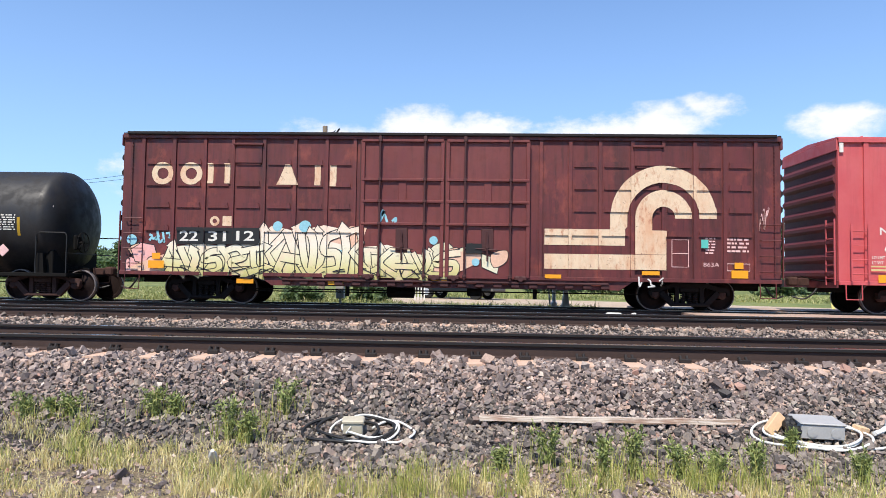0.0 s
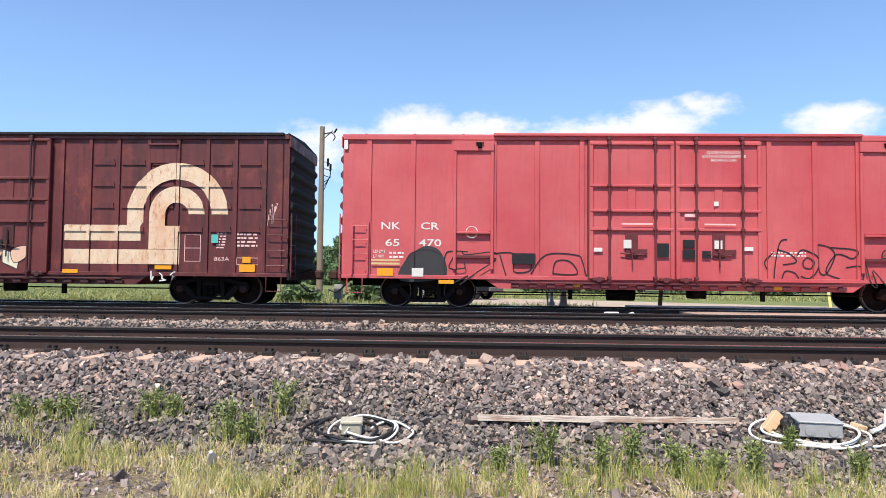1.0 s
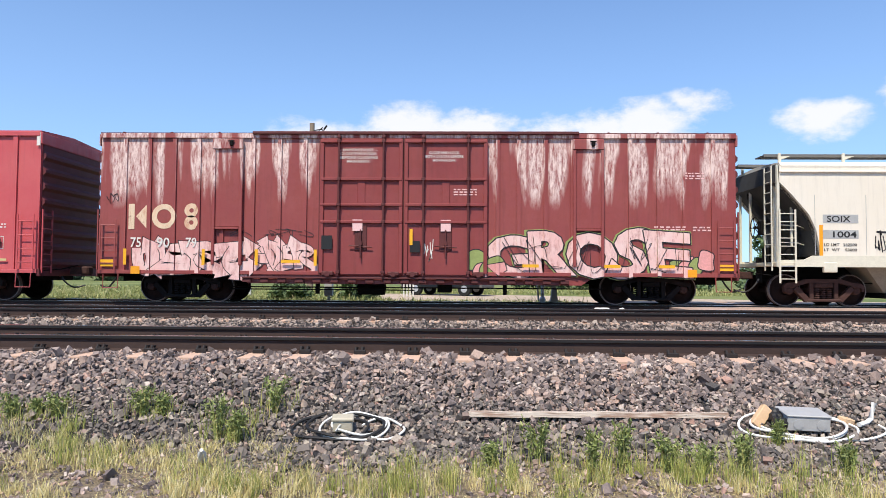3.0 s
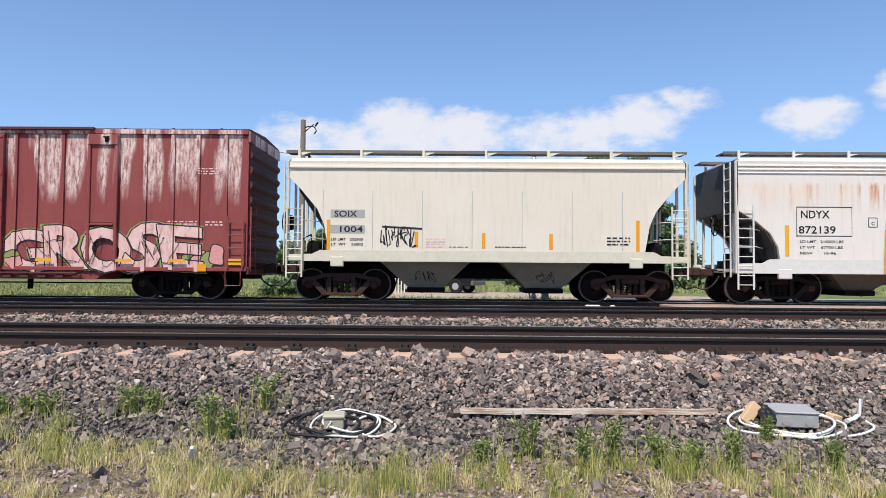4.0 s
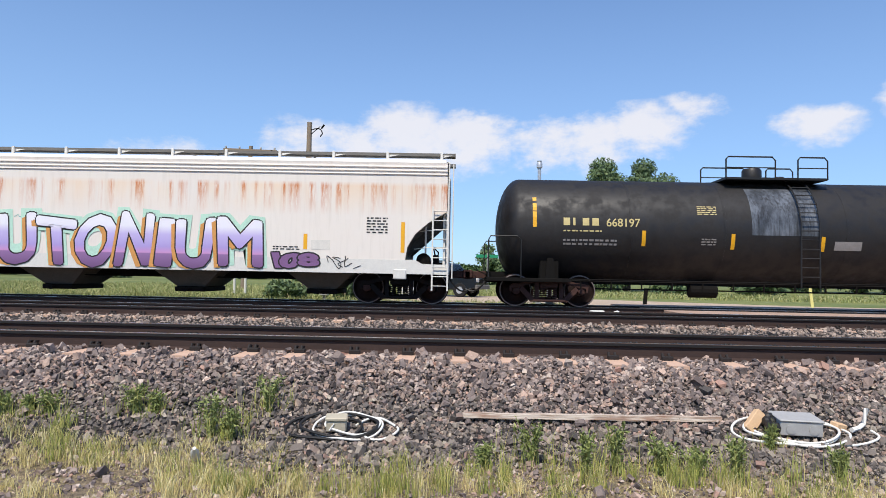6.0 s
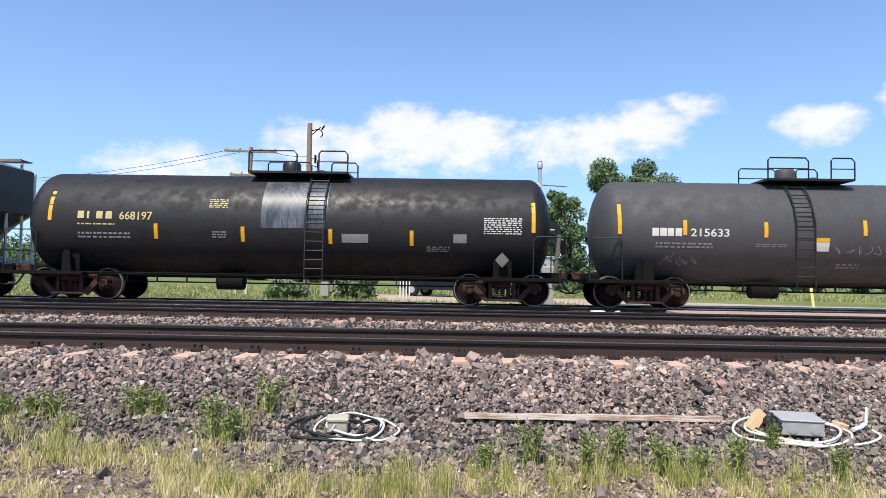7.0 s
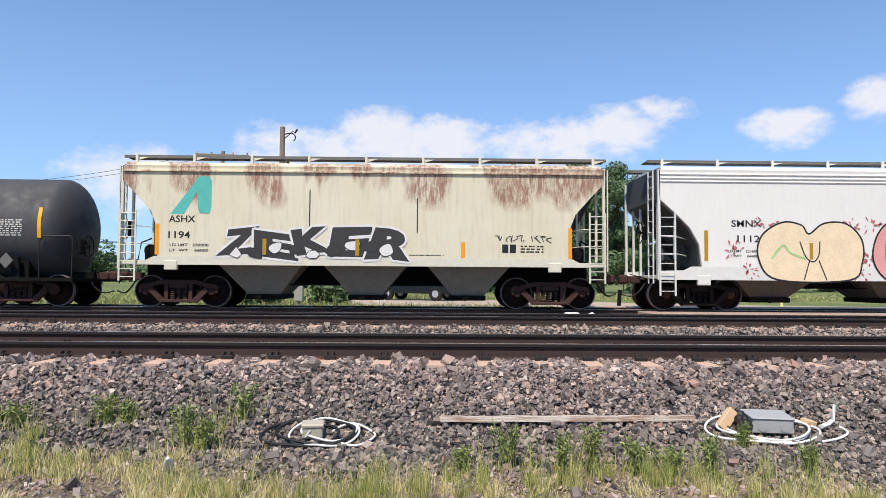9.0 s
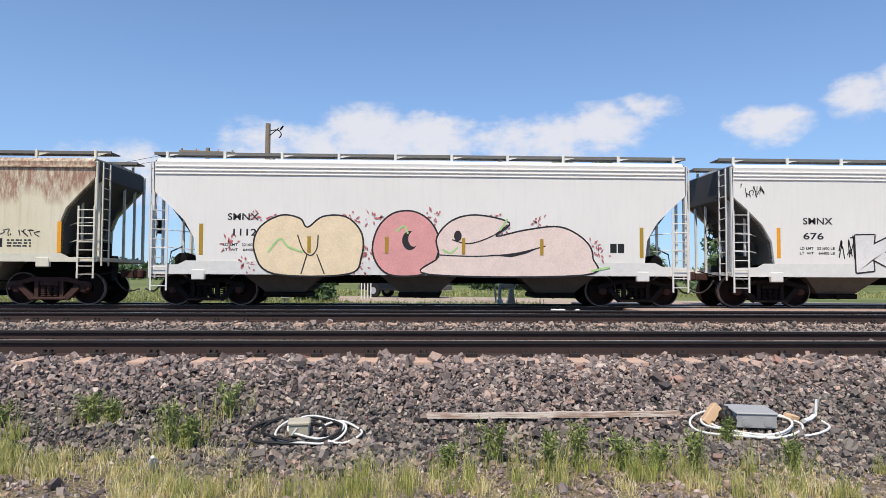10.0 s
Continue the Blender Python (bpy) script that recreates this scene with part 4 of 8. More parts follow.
# far wood line on the horizon
def far_woods():
    n = 30000
    x = rng.uniform(-260, 260, n)
    prof = 3.2 + 1.6 * np.sin(x * 0.05) + 1.2 * np.sin(x * 0.13 + 1) + 0.8 * np.sin(x * 0.41 + 2)
    y = rng.uniform(205, 225, n)
    z = rng.uniform(0, 1, n) ** 0.8 * prof
    u = rng.normal(size=(n, 3))
    u /= np.linalg.norm(u, axis=1)[:, None]
    w = np.roll(u, 1, axis=1)
    p = np.stack([x, y, z], -1)
    s = rng.uniform(0.5, 1.1, n)[:, None]
    v = np.stack([p - u * s, p + w * s * 0.6, p + u * s, p - w * s * 0.6], 1).reshape(-1, 3)
    tagged(new("far_woods", raw_mesh("far_woods", v, np.arange(4 * n).reshape(-1, 4), "tree_leaf")), "far dark green wood line on the horizon", "woods", kind="stuff")


far_woods()


def meadow_grass():
    n = 110000
    y = 21.9 + 28 * rng.uniform(0, 1, n) ** 1.6
    x = rng.uniform(-1, 1, n) * (y * 0.85 + 4)
    ok = ~((y > 25.6 - 0.03 * x) & (y < 38) & (x > -3 - (y - 27) * 0.4)) & ~((x > 4.2) & (y < 26.3))
    x, y = x[ok], y[ok]
    n = len(x)
    blades("meadow_grass", x, y, ground_height(x, y), rng.uniform(0.1, 0.34, n) * (1 + (rng.random(n) > 0.95) * 0.6), 0.018 + 0.0008 * y, "far_grass", "tall green and straw meadow grass", 1.1)


meadow_grass()

# ---- railway cars: common parts ----
CARS = []          # (car, X of its centre at 0 s)
WHEELS = []
SHARED = {}


def wheel_mesh():
    g = Geo()
    for s in (-1, 1):
        m = Matrix.Translation((0, s * 0.72, 0)) @ pose(0, 0, 0, -90 * s)
        g.lathe([(0.10, -0.09), (0.13, 0.06), (0.17, 0.055), (0.23, -0.005), (0.34, -0.025), (0.372, 0.0), (0.385, 0.055), (0.42, 0.055), (0.425, -0.05), (0.45, -0.06), (0.45, -0.085), (0.38, -0.085), (0.33, -0.02), (0.12, -0.05)], m, 36)
    g.rod((0, -0.7, 0), (0, 0.7, 0), 0.085, 12)
    return g.mesh("wheelset", "wheel", True)


def turned_ring(g, prof, m, n):
    """A turned ring, open inside."""
    k = len(prof)
    vs = [m @ Vector((r * math.cos(2 * math.pi * i / n), r * math.sin(2 * math.pi * i / n), h)) for i in range(n) for r, h in prof]
    g.add(vs, [(i * k + j, (i + 1) % n * k + j, (i + 1) % n * k + (j + 1) % k, i * k + (j + 1) % k) for i in range(n) for j in range(k)])


def tread_mesh():
    g = Geo()
    for s in (-1, 1):
        m = Matrix.Translation((0, s * 0.72, 0)) @ pose(0, 0, 0, -90 * s)
        turned_ring(g, [(0.395, 0.0), (0.4, 0.058), (0.418, 0.0585), (0.4262, 0.05), (0.4265, -0.05), (0.418, -0.05)], m, 36)
    return g.mesh("tread", "tread", True)


def endcap_mesh():
    g = Geo()
    for s in (-1, 1):
        m = Matrix.Translation((0, s * 1.06, 0)) @ pose(0, 0, 0, -90 * s)
        g.lathe([(0.105, -0.2), (0.11, -0.02), (0.1, 0.02), (0.07, 0.035), (0.03, 0.04)], m, 16)
        for i in range(3):
            a = 2 * math.pi * i / 3
            g.rod((0.06 * math.cos(a), s * 1.08, 0.06 * math.sin(a)), (0.06 * math.cos(a), s * 1.115, 0.06 * math.sin(a)), 0.018, 6)
    return g.mesh("axle_cap", "wheel", True)


def frame_mesh(mat):
    """Bogie side frames with spring nests and bolster."""
    g = Geo()
    for s in (-1, 1):
        y0, y1 = (s * 1.06 - 0.07, s * 1.06 + 0.07)
        # rim of the frame as separate bars leaves the triangular windows open
        g.prism([(-1.03, 0.40), (-1.04, 0.54), (-0.97, 0.61), (-0.72, 0.64), (-0.44, 0.73), (0.44, 0.73), (0.72, 0.64), (0.97, 0.61), (1.04, 0.54), (1.03, 0.40), (0.98, 0.40), (0.97, 0.5), (0.75, 0.53), (0.42, 0.62), (-0.42, 0.62), (-0.75, 0.53), (-0.97, 0.5), (-0.98, 0.40)], y0, y1)
        for k in (-1, 1):
            g.prism([(k * 0.7, 0.55), (k * 0.78, 0.44), (k * 0.47, 0.12), (k * 0.36, 0.2)], y0, y1)
            g.prism([(k * 0.27, 0.18), (k * 0.37, 0.18), (k * 0.37, 0.66), (k * 0.27, 0.66)], y0 + 0.01, y1 - 0.01)
            g.box(k * 0.74, k * 0.99, y0 + 0.01, y1 - 0.01, 0.49, 0.56, c=0.02)
        g.box(-0.45, 0.45, y0 - 0.02, y1 + 0.02, 0.13, 0.21, c=0.02)
        for i in range(3):
            for j in range(5):
                z = 0.22 + j * 0.055
                g.lathe([(0.055, 0), (0.07, 0.014), (0.07, 0.028), (0.055, 0.042)], Matrix.Translation((-0.16 + 0.16 * i, s * 1.06, z)), 8)
        g.box(-0.24, 0.24, y0, y1, 0.5, 0.62, c=0.02)
    g.box(-0.2, 0.2, -1.0, 1.0, 0.45, 0.68, c=0.03)
    for k in (-1, 1):
        g.box(k * 0.38, k * 0.44, -0.8, 0.8, 0.3, 0.46, c=0.01)
    return g.mesh("bogie", mat)


def bogie(car, x, mat="truck"):
    if "wheel" not in SHARED:
        SHARED["wheel"], SHARED["tread"], SHARED["cap"] = wheel_mesh(), tread_mesh(), endcap_mesh()
    if mat not in SHARED:
        SHARED[mat] = frame_mesh(mat)
    b = part("bogie", SHARED[mat], mat, car, "grimy cast steel bogie with coil springs", at=pose(x, 0, 0))
    for dx in (-0.865, 0.865):
        w = part("wheelset", SHARED["wheel"], "wheel", b, "dark steel wheels on an axle", at=pose(dx, 0, 0.4265))
        # treads and caps turn with the wheels, so they are joined into the wheelset's mesh
        WHEELS.append((w, dx))


def join_wheels():
    """One mesh of three materials for all wheelsets."""
    me = SHARED["wheel"]
    bm = bmesh.new()
    bm.from_mesh(me)
    for i, key in enumerate(("tread", "cap")):
        n = len(bm.faces)
        bm.from_mesh(SHARED[key])
        bm.faces.ensure_lookup_table()
        for f in bm.faces[n:]:
            f.material_index = i + 1
    bm.to_mesh(me)
    bm.free()
    me.materials.append(MAT["tread"])
    me.materials.append(MAT["truck_rust"])


def coupler(car, x, s, mat="under"):
    """Drawbar, knuckle, air hose and uncoupling lever at one end; s is the outward direction."""
    g = Geo()
    g.box(x, x + s * 0.45, -0.09, 0.09, 0.72, 0.92, c=0.02)
    g.box(x + s * 0.36, x + s * 0.62, -0.16, 0.14, 0.70, 0.96, c=0.05)
    part("coupler", g, "truck_rust", car, "rusty knuckle coupler")
    h = Geo().tube(spline([(x, -0.45, 0.72), (x + s * 0.15, -0.45, 0.5), (x + s * 0.35, -0.35, 0.36), (x + s * 0.6, -0.25, 0.42)], 5, False), 0.025)
    part("air_hose", h, "rubber", car, "black rubber air hose", smooth=True)
    lv = Geo().tube([(x + s * 0.05, -1.35, 0.62), (x + s * 0.05, -1.35, 0.82), (x + s * 0.08, -0.6, 0.86), (x + s * 0.35, -0.2, 0.98)], 0.014)
    part("uncoupling_lever", lv, "under", car, smooth=True)


def rung_set(parent, spots, w, r, mat, name="rung", along="x", legs=0.0):
    """Rungs as pieces of their own that share one mesh."""
    g = Geo()
    a, b = ((-w / 2, 0, 0), (w / 2, 0, 0)) if along == "x" else ((0, 0, 0), (0, w, 0))
    g.rod(a, b, r, 6)
    if legs:
        g.rod(a, (a[0], a[1] + legs, 0), r, 6)
        g.rod(b, (b[0], b[1] + legs, 0), r, 6)
    me = g.mesh(name, mat)
    for p in spots:
        part(name, me, mat, parent, at=pose(*p))


def ladder(car, x, w, z0, z1, rungs, mat, y=SIDE - 0.07, stiles=True, name="ladder", r=0.013):
    zs = [z0 + (z1 - z0) * (i + 0.5) / rungs for i in range(rungs)]
    if not stiles:
        rung_set(car, [(x, y, z) for z in zs], w, r, mat, "grab_iron", legs=0.07)
        return None
    g = Geo()
    for sx in (-1, 1):
        g.box(x + sx * w / 2 - 0.022, x + sx * w / 2 + 0.022, y - 0.008, y + 0.012, z0, z1)
    lad = part(name, g, mat, car)
    rung_set(lad, [(x, y, z) for z in zs], w, r, mat)
    return lad


def end_ladder(car, x, s, y, w, z0, z1, rungs, mat):
    """Rungs across the car's end."""
    g = Geo()
    for yy in (y, y + w):
        g.box(x + s * 0.06, x + s * 0.09, yy - 0.02, yy + 0.02, z0, z1)
    lad = part("end_ladder", g, mat, car)
    rung_set(lad, [(x + s * 0.08, y, z0 + (z1 - z0) * (i + 0.5) / rungs) for i in range(rungs)], w, 0.013, mat, along="y")


def brake_wheel(car, x, s, y, z, mat):
    g = Geo()
    c = Vector((x + s * 0.22, y, z))
    ring = [c + Vector((0, 0.28 * math.cos(a), 0.28 * math.sin(a))) for a in np.linspace(0, 2 * math.pi, 25)]
    g.tube(ring, 0.016)
    for i in range(5):
        a = 2 * math.pi * i / 5
        g.rod(c, c + Vector((-s * 0.0, 0.28 * math.cos(a), 0.28 * math.sin(a))), 0.012, 6)
    g.rod(c - Vector((s * 0.2, 0, 0)), c + Vector((s * 0.03, 0, 0)), 0.035, 8)
    g.box(x, x + s * 0.1, y - 0.14, y + 0.14, z - 0.2, z + 0.2, c=0.03)
    part("brake_wheel", g, mat, car, "hand brake wheel")


def tape(car, spots, mat="yellow", w=0.09, y=SIDE - 0.007):
    """Upright or lying reflector strips: (x, z, width, height)."""
    for x, z, a, b in spots:
        part("reflector", Geo().box(x - a / 2, x + a / 2, y, y + 0.004, z - b / 2, z + b / 2), mat, car, "yellow reflector tape")


def start_car(name, label, xc):
    car = thing(name, label, "freight car", pose(xc, TRACKS[2], 0), "cars of the passing freight train")
    CARS.append((car, xc))
    return car


def small_print(car, blocks, mat, name="small_print", bend=None):
    g = Geo()
    for i, (x0, x1, z0, z1, n) in enumerate(blocks):
        bars(g, x0, x1, z0, z1, n, bend=bend, rnd=random.Random(i + 3))
    tagged(part(name, g, mat, car), kind="stuff")


# ---- box cars ----
def boxcar_body(car, half, top, paint_key, ribs, door, roof_z, roof_span, rails_z, bot=0.75, belly=0.52, trucks=6.4, roofmat=None, ribw=0.09, endmat=None, doormat=None, ironmat=None, panels=(), ridged=False):
    """Sides, posts, ends, roof and sill of a box car. door: (x0, x1) of both leaves."""
    g = Geo()
    outline = [(-half, bot), (-trucks + 1.55, bot), (-trucks + 1.9, belly), (trucks - 1.9, belly), (trucks - 1.55, bot), (half, bot), (half, top), (-half, top)]
    g.prism(outline, SIDE + 0.05, -SIDE - 0.05)
    part("body", g, paint_key, car)
    marks = sorted([(x - ribw / 2, x + ribw / 2, 0.0) for x in ribs] + [(door[0] + 0.03, door[1] - 0.03, -0.03)] + [(x - w / 2, x + w / 2, -0.02) for x, w in panels])
    levels, x = [], -half - 1
    for a, b, d in marks:
        if a > x:
            levels.append((x, a, 0.0481 if ridged else 0.048))
        if b > x:
            levels.append((max(a, x), b, d))
            x = b
    LEVELS[car] = levels + [(x, half + 1, 0.048)]
    # top and bottom plates along the side
    for s in (-1, 1):
        y = s * 1.55
        part("top_plate", Geo().box(-half, half, y - 0.02, y + 0.02, top - 0.12, top, c=0.008), paint_key, car)
        part("side_plate", Geo().box(-half, half, y - 0.015, y + 0.015, bot, bot + 0.1, c=0.008), paint_key, car)
    for x in ribs:
        gg = Geo()
        gg.prism([(x - ribw / 2, bot + 0.1), (x + ribw / 2, bot + 0.1), (x + ribw / 2, top - 0.12), (x - ribw / 2, top - 0.12)], SIDE, SIDE + 0.06)
        part("side_post", gg, paint_key, car)
    # corrugated ends
    for s in (-1, 1):
        n = 8
        h = (top - bot - 0.5) / n
        x = s * half
        wave = [(x - s * 0.03, bot + 0.12), (x + s * 0.02, bot + 0.12)]
        for i in range(n):
            z0 = bot + 0.15 + h * i
            wave += [(x + s * 0.02, z0 + 0.02 * h), (x + s * 0.09, z0 + 0.22 * h), (x + s * 0.09, z0 + 0.42 * h), (x + s * 0.02, z0 + 0.62 * h)]
        wave += [(x + s * 0.02, top - 0.32), (x - s * 0.03, top - 0.32)]
        # endmat is a darker copy that paints the shade of the end wall
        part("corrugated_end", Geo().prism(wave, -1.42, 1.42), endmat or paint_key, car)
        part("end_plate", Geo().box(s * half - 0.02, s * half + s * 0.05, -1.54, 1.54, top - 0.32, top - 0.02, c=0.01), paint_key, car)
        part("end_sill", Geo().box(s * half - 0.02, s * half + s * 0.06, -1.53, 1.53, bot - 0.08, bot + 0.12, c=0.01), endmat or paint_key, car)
    # roof: shallow ridge with cross seams
    r = Geo()
    r.add([(x, y, z) for x in (-half - 0.02, half + 0.02) for y, z in ((-1.53, top), (-1.53, top + 0.03), (0, top + 0.12), (1.53, top + 0.03), (1.53, top))],
          [(0, 1, 2, 3, 4), (9, 8, 7, 6, 5), (1, 6, 7, 2), (2, 7, 8, 3), (0, 5, 6, 1), (4, 3, 8, 9), (0, 4, 9, 5)])
    x = -half + 0.6
    while x < half:
        r.box(x - 0.03, x + 0.03, -1.54, 1.54, top - 0.01, top + 0.05, c=0.01)
        x += 1.28
    part("roof", r, roofmat or paint_key, car)
    if roof_span:
        part("door_track_cover", Geo().box(roof_span[0], roof_span[1], SIDE - 0.09, SIDE + 0.05, top - 0.03, top + 0.05, c=0.015), roofmat or paint_key, car)
    # door leaves with frames, cross rails and locking rods
    w = (door[1] - door[0]) / 2
    for i in range(2):
        a, b = door[0] + i * w, door[0] + (i + 1) * w
        d = Geo().box(a + 0.03, b - 0.03, SIDE - 0.03, SIDE + 0.05, bot + 0.02, top - 0.13, c=0.01)
        leaf = part("door", d, doormat or paint_key, car, "steel plug door")
        fr = Geo()
        for z in rails_z:
            fr.box(a + 0.04, b - 0.04, SIDE - 0.1, SIDE - 0.02, z - 0.035, z + 0.035, c=0.01)
        for xx in (a + 0.07, b - 0.07):
            fr.box(xx - 0.05, xx + 0.05, SIDE - 0.085, SIDE - 0.02, bot + 0.05, top - 0.16, c=0.01)
        mid = (a + b) / 2
        fr.box(mid - 0.1, mid + 0.1, SIDE - 0.055, SIDE - 0.02, rails_z[-2], rails_z[1], c=0.01)
        part("door_frame", fr, doormat or paint_key, leaf)
        part("door_seam", Geo().box(a - 0.015, a + 0.028, SIDE - 0.02, SIDE + 0.05, bot + 0.02, top - 0.14), ironmat or paint_key, leaf)
        for xx in (a + 0.38 * w * 0.62, b - 0.38 * w * 0.62):
            rod = Geo().rod((xx, SIDE - 0.13, bot - 0.02), (xx, SIDE - 0.13, top - 0.04), 0.028, 8)
            for z in list(rails_z) + [bot + 0.08, top - 0.1]:
                rod.box(xx - 0.05, xx + 0.05, SIDE - 0.16, SIDE - 0.03, z - 0.04, z + 0.04, c=0.012)
            part("locking_rod", rod, ironmat or paint_key, leaf)
        hd = Geo()
        hd.box(mid - 0.16, mid + 0.16, SIDE - 0.06, SIDE - 0.02, rails_z[-1] - 0.75, rails_z[-1] - 0.1, c=0.012)
        hd.rod((mid, SIDE - 0.11, rails_z[-1] - 0.95), (mid, SIDE - 0.11, rails_z[-1] - 0.2), 0.02, 6)
        hd.box(mid - 0.04, mid + 0.04, SIDE - 0.13, SIDE - 0.03, rails_z[-1] - 0.6, rails_z[-1] - 0.5)
        hd.rod((mid - 0.3, SIDE - 0.1, rails_z[-1] - 0.62), (mid + 0.3, SIDE - 0.1, rails_z[-1] - 0.66), 0.016, 6)
        part("door_handle", hd, ironmat or paint_key, leaf, "door locking handle")
        for xx in (a + 0.25, b - 0.25):
            ro = Geo()
            ro.box(xx - 0.16, xx + 0.16, SIDE - 0.13, SIDE + 0.02, bot - 0.02, bot + 0.1, c=0.03)
            ro.lathe([(0.07, -0.02), (0.07, 0.02)], Matrix.Translation((xx, SIDE - 0.13, bot + 0.03)) @ pose(0, 0, 0, 90), 12)
            part("door_roller", ro, ironmat or paint_key, leaf)
    trk = Geo().box(door[0] - w * 0.9, door[1] + w * 0.9, SIDE - 0.09, SIDE + 0.02, bot - 0.1, bot - 0.05, c=0.012)
    xx = door[0] - w * 0.9
    while xx < door[1] + w * 0.9:
        trk.box(xx, xx + 0.22, SIDE - 0.06, SIDE, bot - 0.2, bot - 0.1, c=0.01)
        xx += 0.46
    part("door_track", trk, ironmat or paint_key, car)
    # underframe
    u = Geo()
    u.box(-half + 0.1, half - 0.1, -0.35, 0.35, 0.55, 0.95)
    for x in np.arange(-trucks + 2.2, trucks - 2.0, 1.5):
        u.box(x - 0.08, x + 0.08, -1.4, 1.4, 0.52, 0.74)
    u.rod((-trucks + 1.2, -0.9, 0.42), (trucks - 1.2, -0.9, 0.42), 0.02, 6)
    u.rod((-trucks + 1.2, -0.9, 0.36), (0, -1.1, 0.36), 0.018, 6)
    u.lathe([(0.02, -0.4), (0.2, -0.36), (0.2, 0.36), (0.02, 0.4)], Matrix.Translation((-1.2, -0.7, 0.42)) @ pose(0, 0, 0, 0, 90), 14)
    u.box(0.6, 1.0, -1.0, -0.5, 0.3, 0.55, c=0.03)
    for x in (-2.6, 2.4):
        u.box(x - 0.05, x + 0.05, -1.15, -1.05, 0.25, 0.6)
    part("underframe", u, "under", car)
    for s in (-1, 1):
        bogie(car, s * trucks)
        coupler(car, s * half, s)
        part("side_step", Geo().tube([(s * (half - 0.15), SIDE, bot), (s * (half - 0.15), SIDE - 0.02, 0.38), (s * (half - 0.55), SIDE - 0.02, 0.38), (s * (half - 0.55), SIDE, bot)], 0.016), paint_key, car)
        end_ladder(car, s * half, s, -1.45, 0.42, bot, bot + 1.7, 5, paint_key)


def hatch(car, x, top, mat, w=0.75):
    """Raised doorway panel high in the side."""
    g = Geo().box(x - w / 2, x + w / 2, SIDE - 0.02, SIDE + 0.03, 2.0, top - 0.38, c=0.012)
    panel = part("side_panel", g, mat, car)
    for s in (-1, 1):
        part("panel_post", Geo().box(x + s * (w / 2 - 0.03), x + s * (w / 2 + 0.05), SIDE - 0.07, SIDE + 0.02, 1.0, top - 0.41, c=0.012), mat, panel)
    part("panel_head", Geo().box(x - w / 2 - 0.05, x + w / 2 + 0.05, SIDE - 0.085, SIDE, top - 0.4, top - 0.13, c=0.012), mat, panel)
    part("panel_sill", Geo().box(x - w / 2 + 0.04, x + w / 2 - 0.04, SIDE - 0.075, SIDE, 1.93, 1.995, c=0.012), mat, panel)
    part("panel_latch", Geo().box(x + w * 0.1, x + w * 0.22, SIDE - 0.14, SIDE - 0.06, top - 0.33, top - 0.18, c=0.02).rod((x + w * 0.05, SIDE - 0.12, top - 0.2), (x + w * 0.27, SIDE - 0.12, top - 0.2), 0.02, 6), "under", car, "black latch of the side panel")


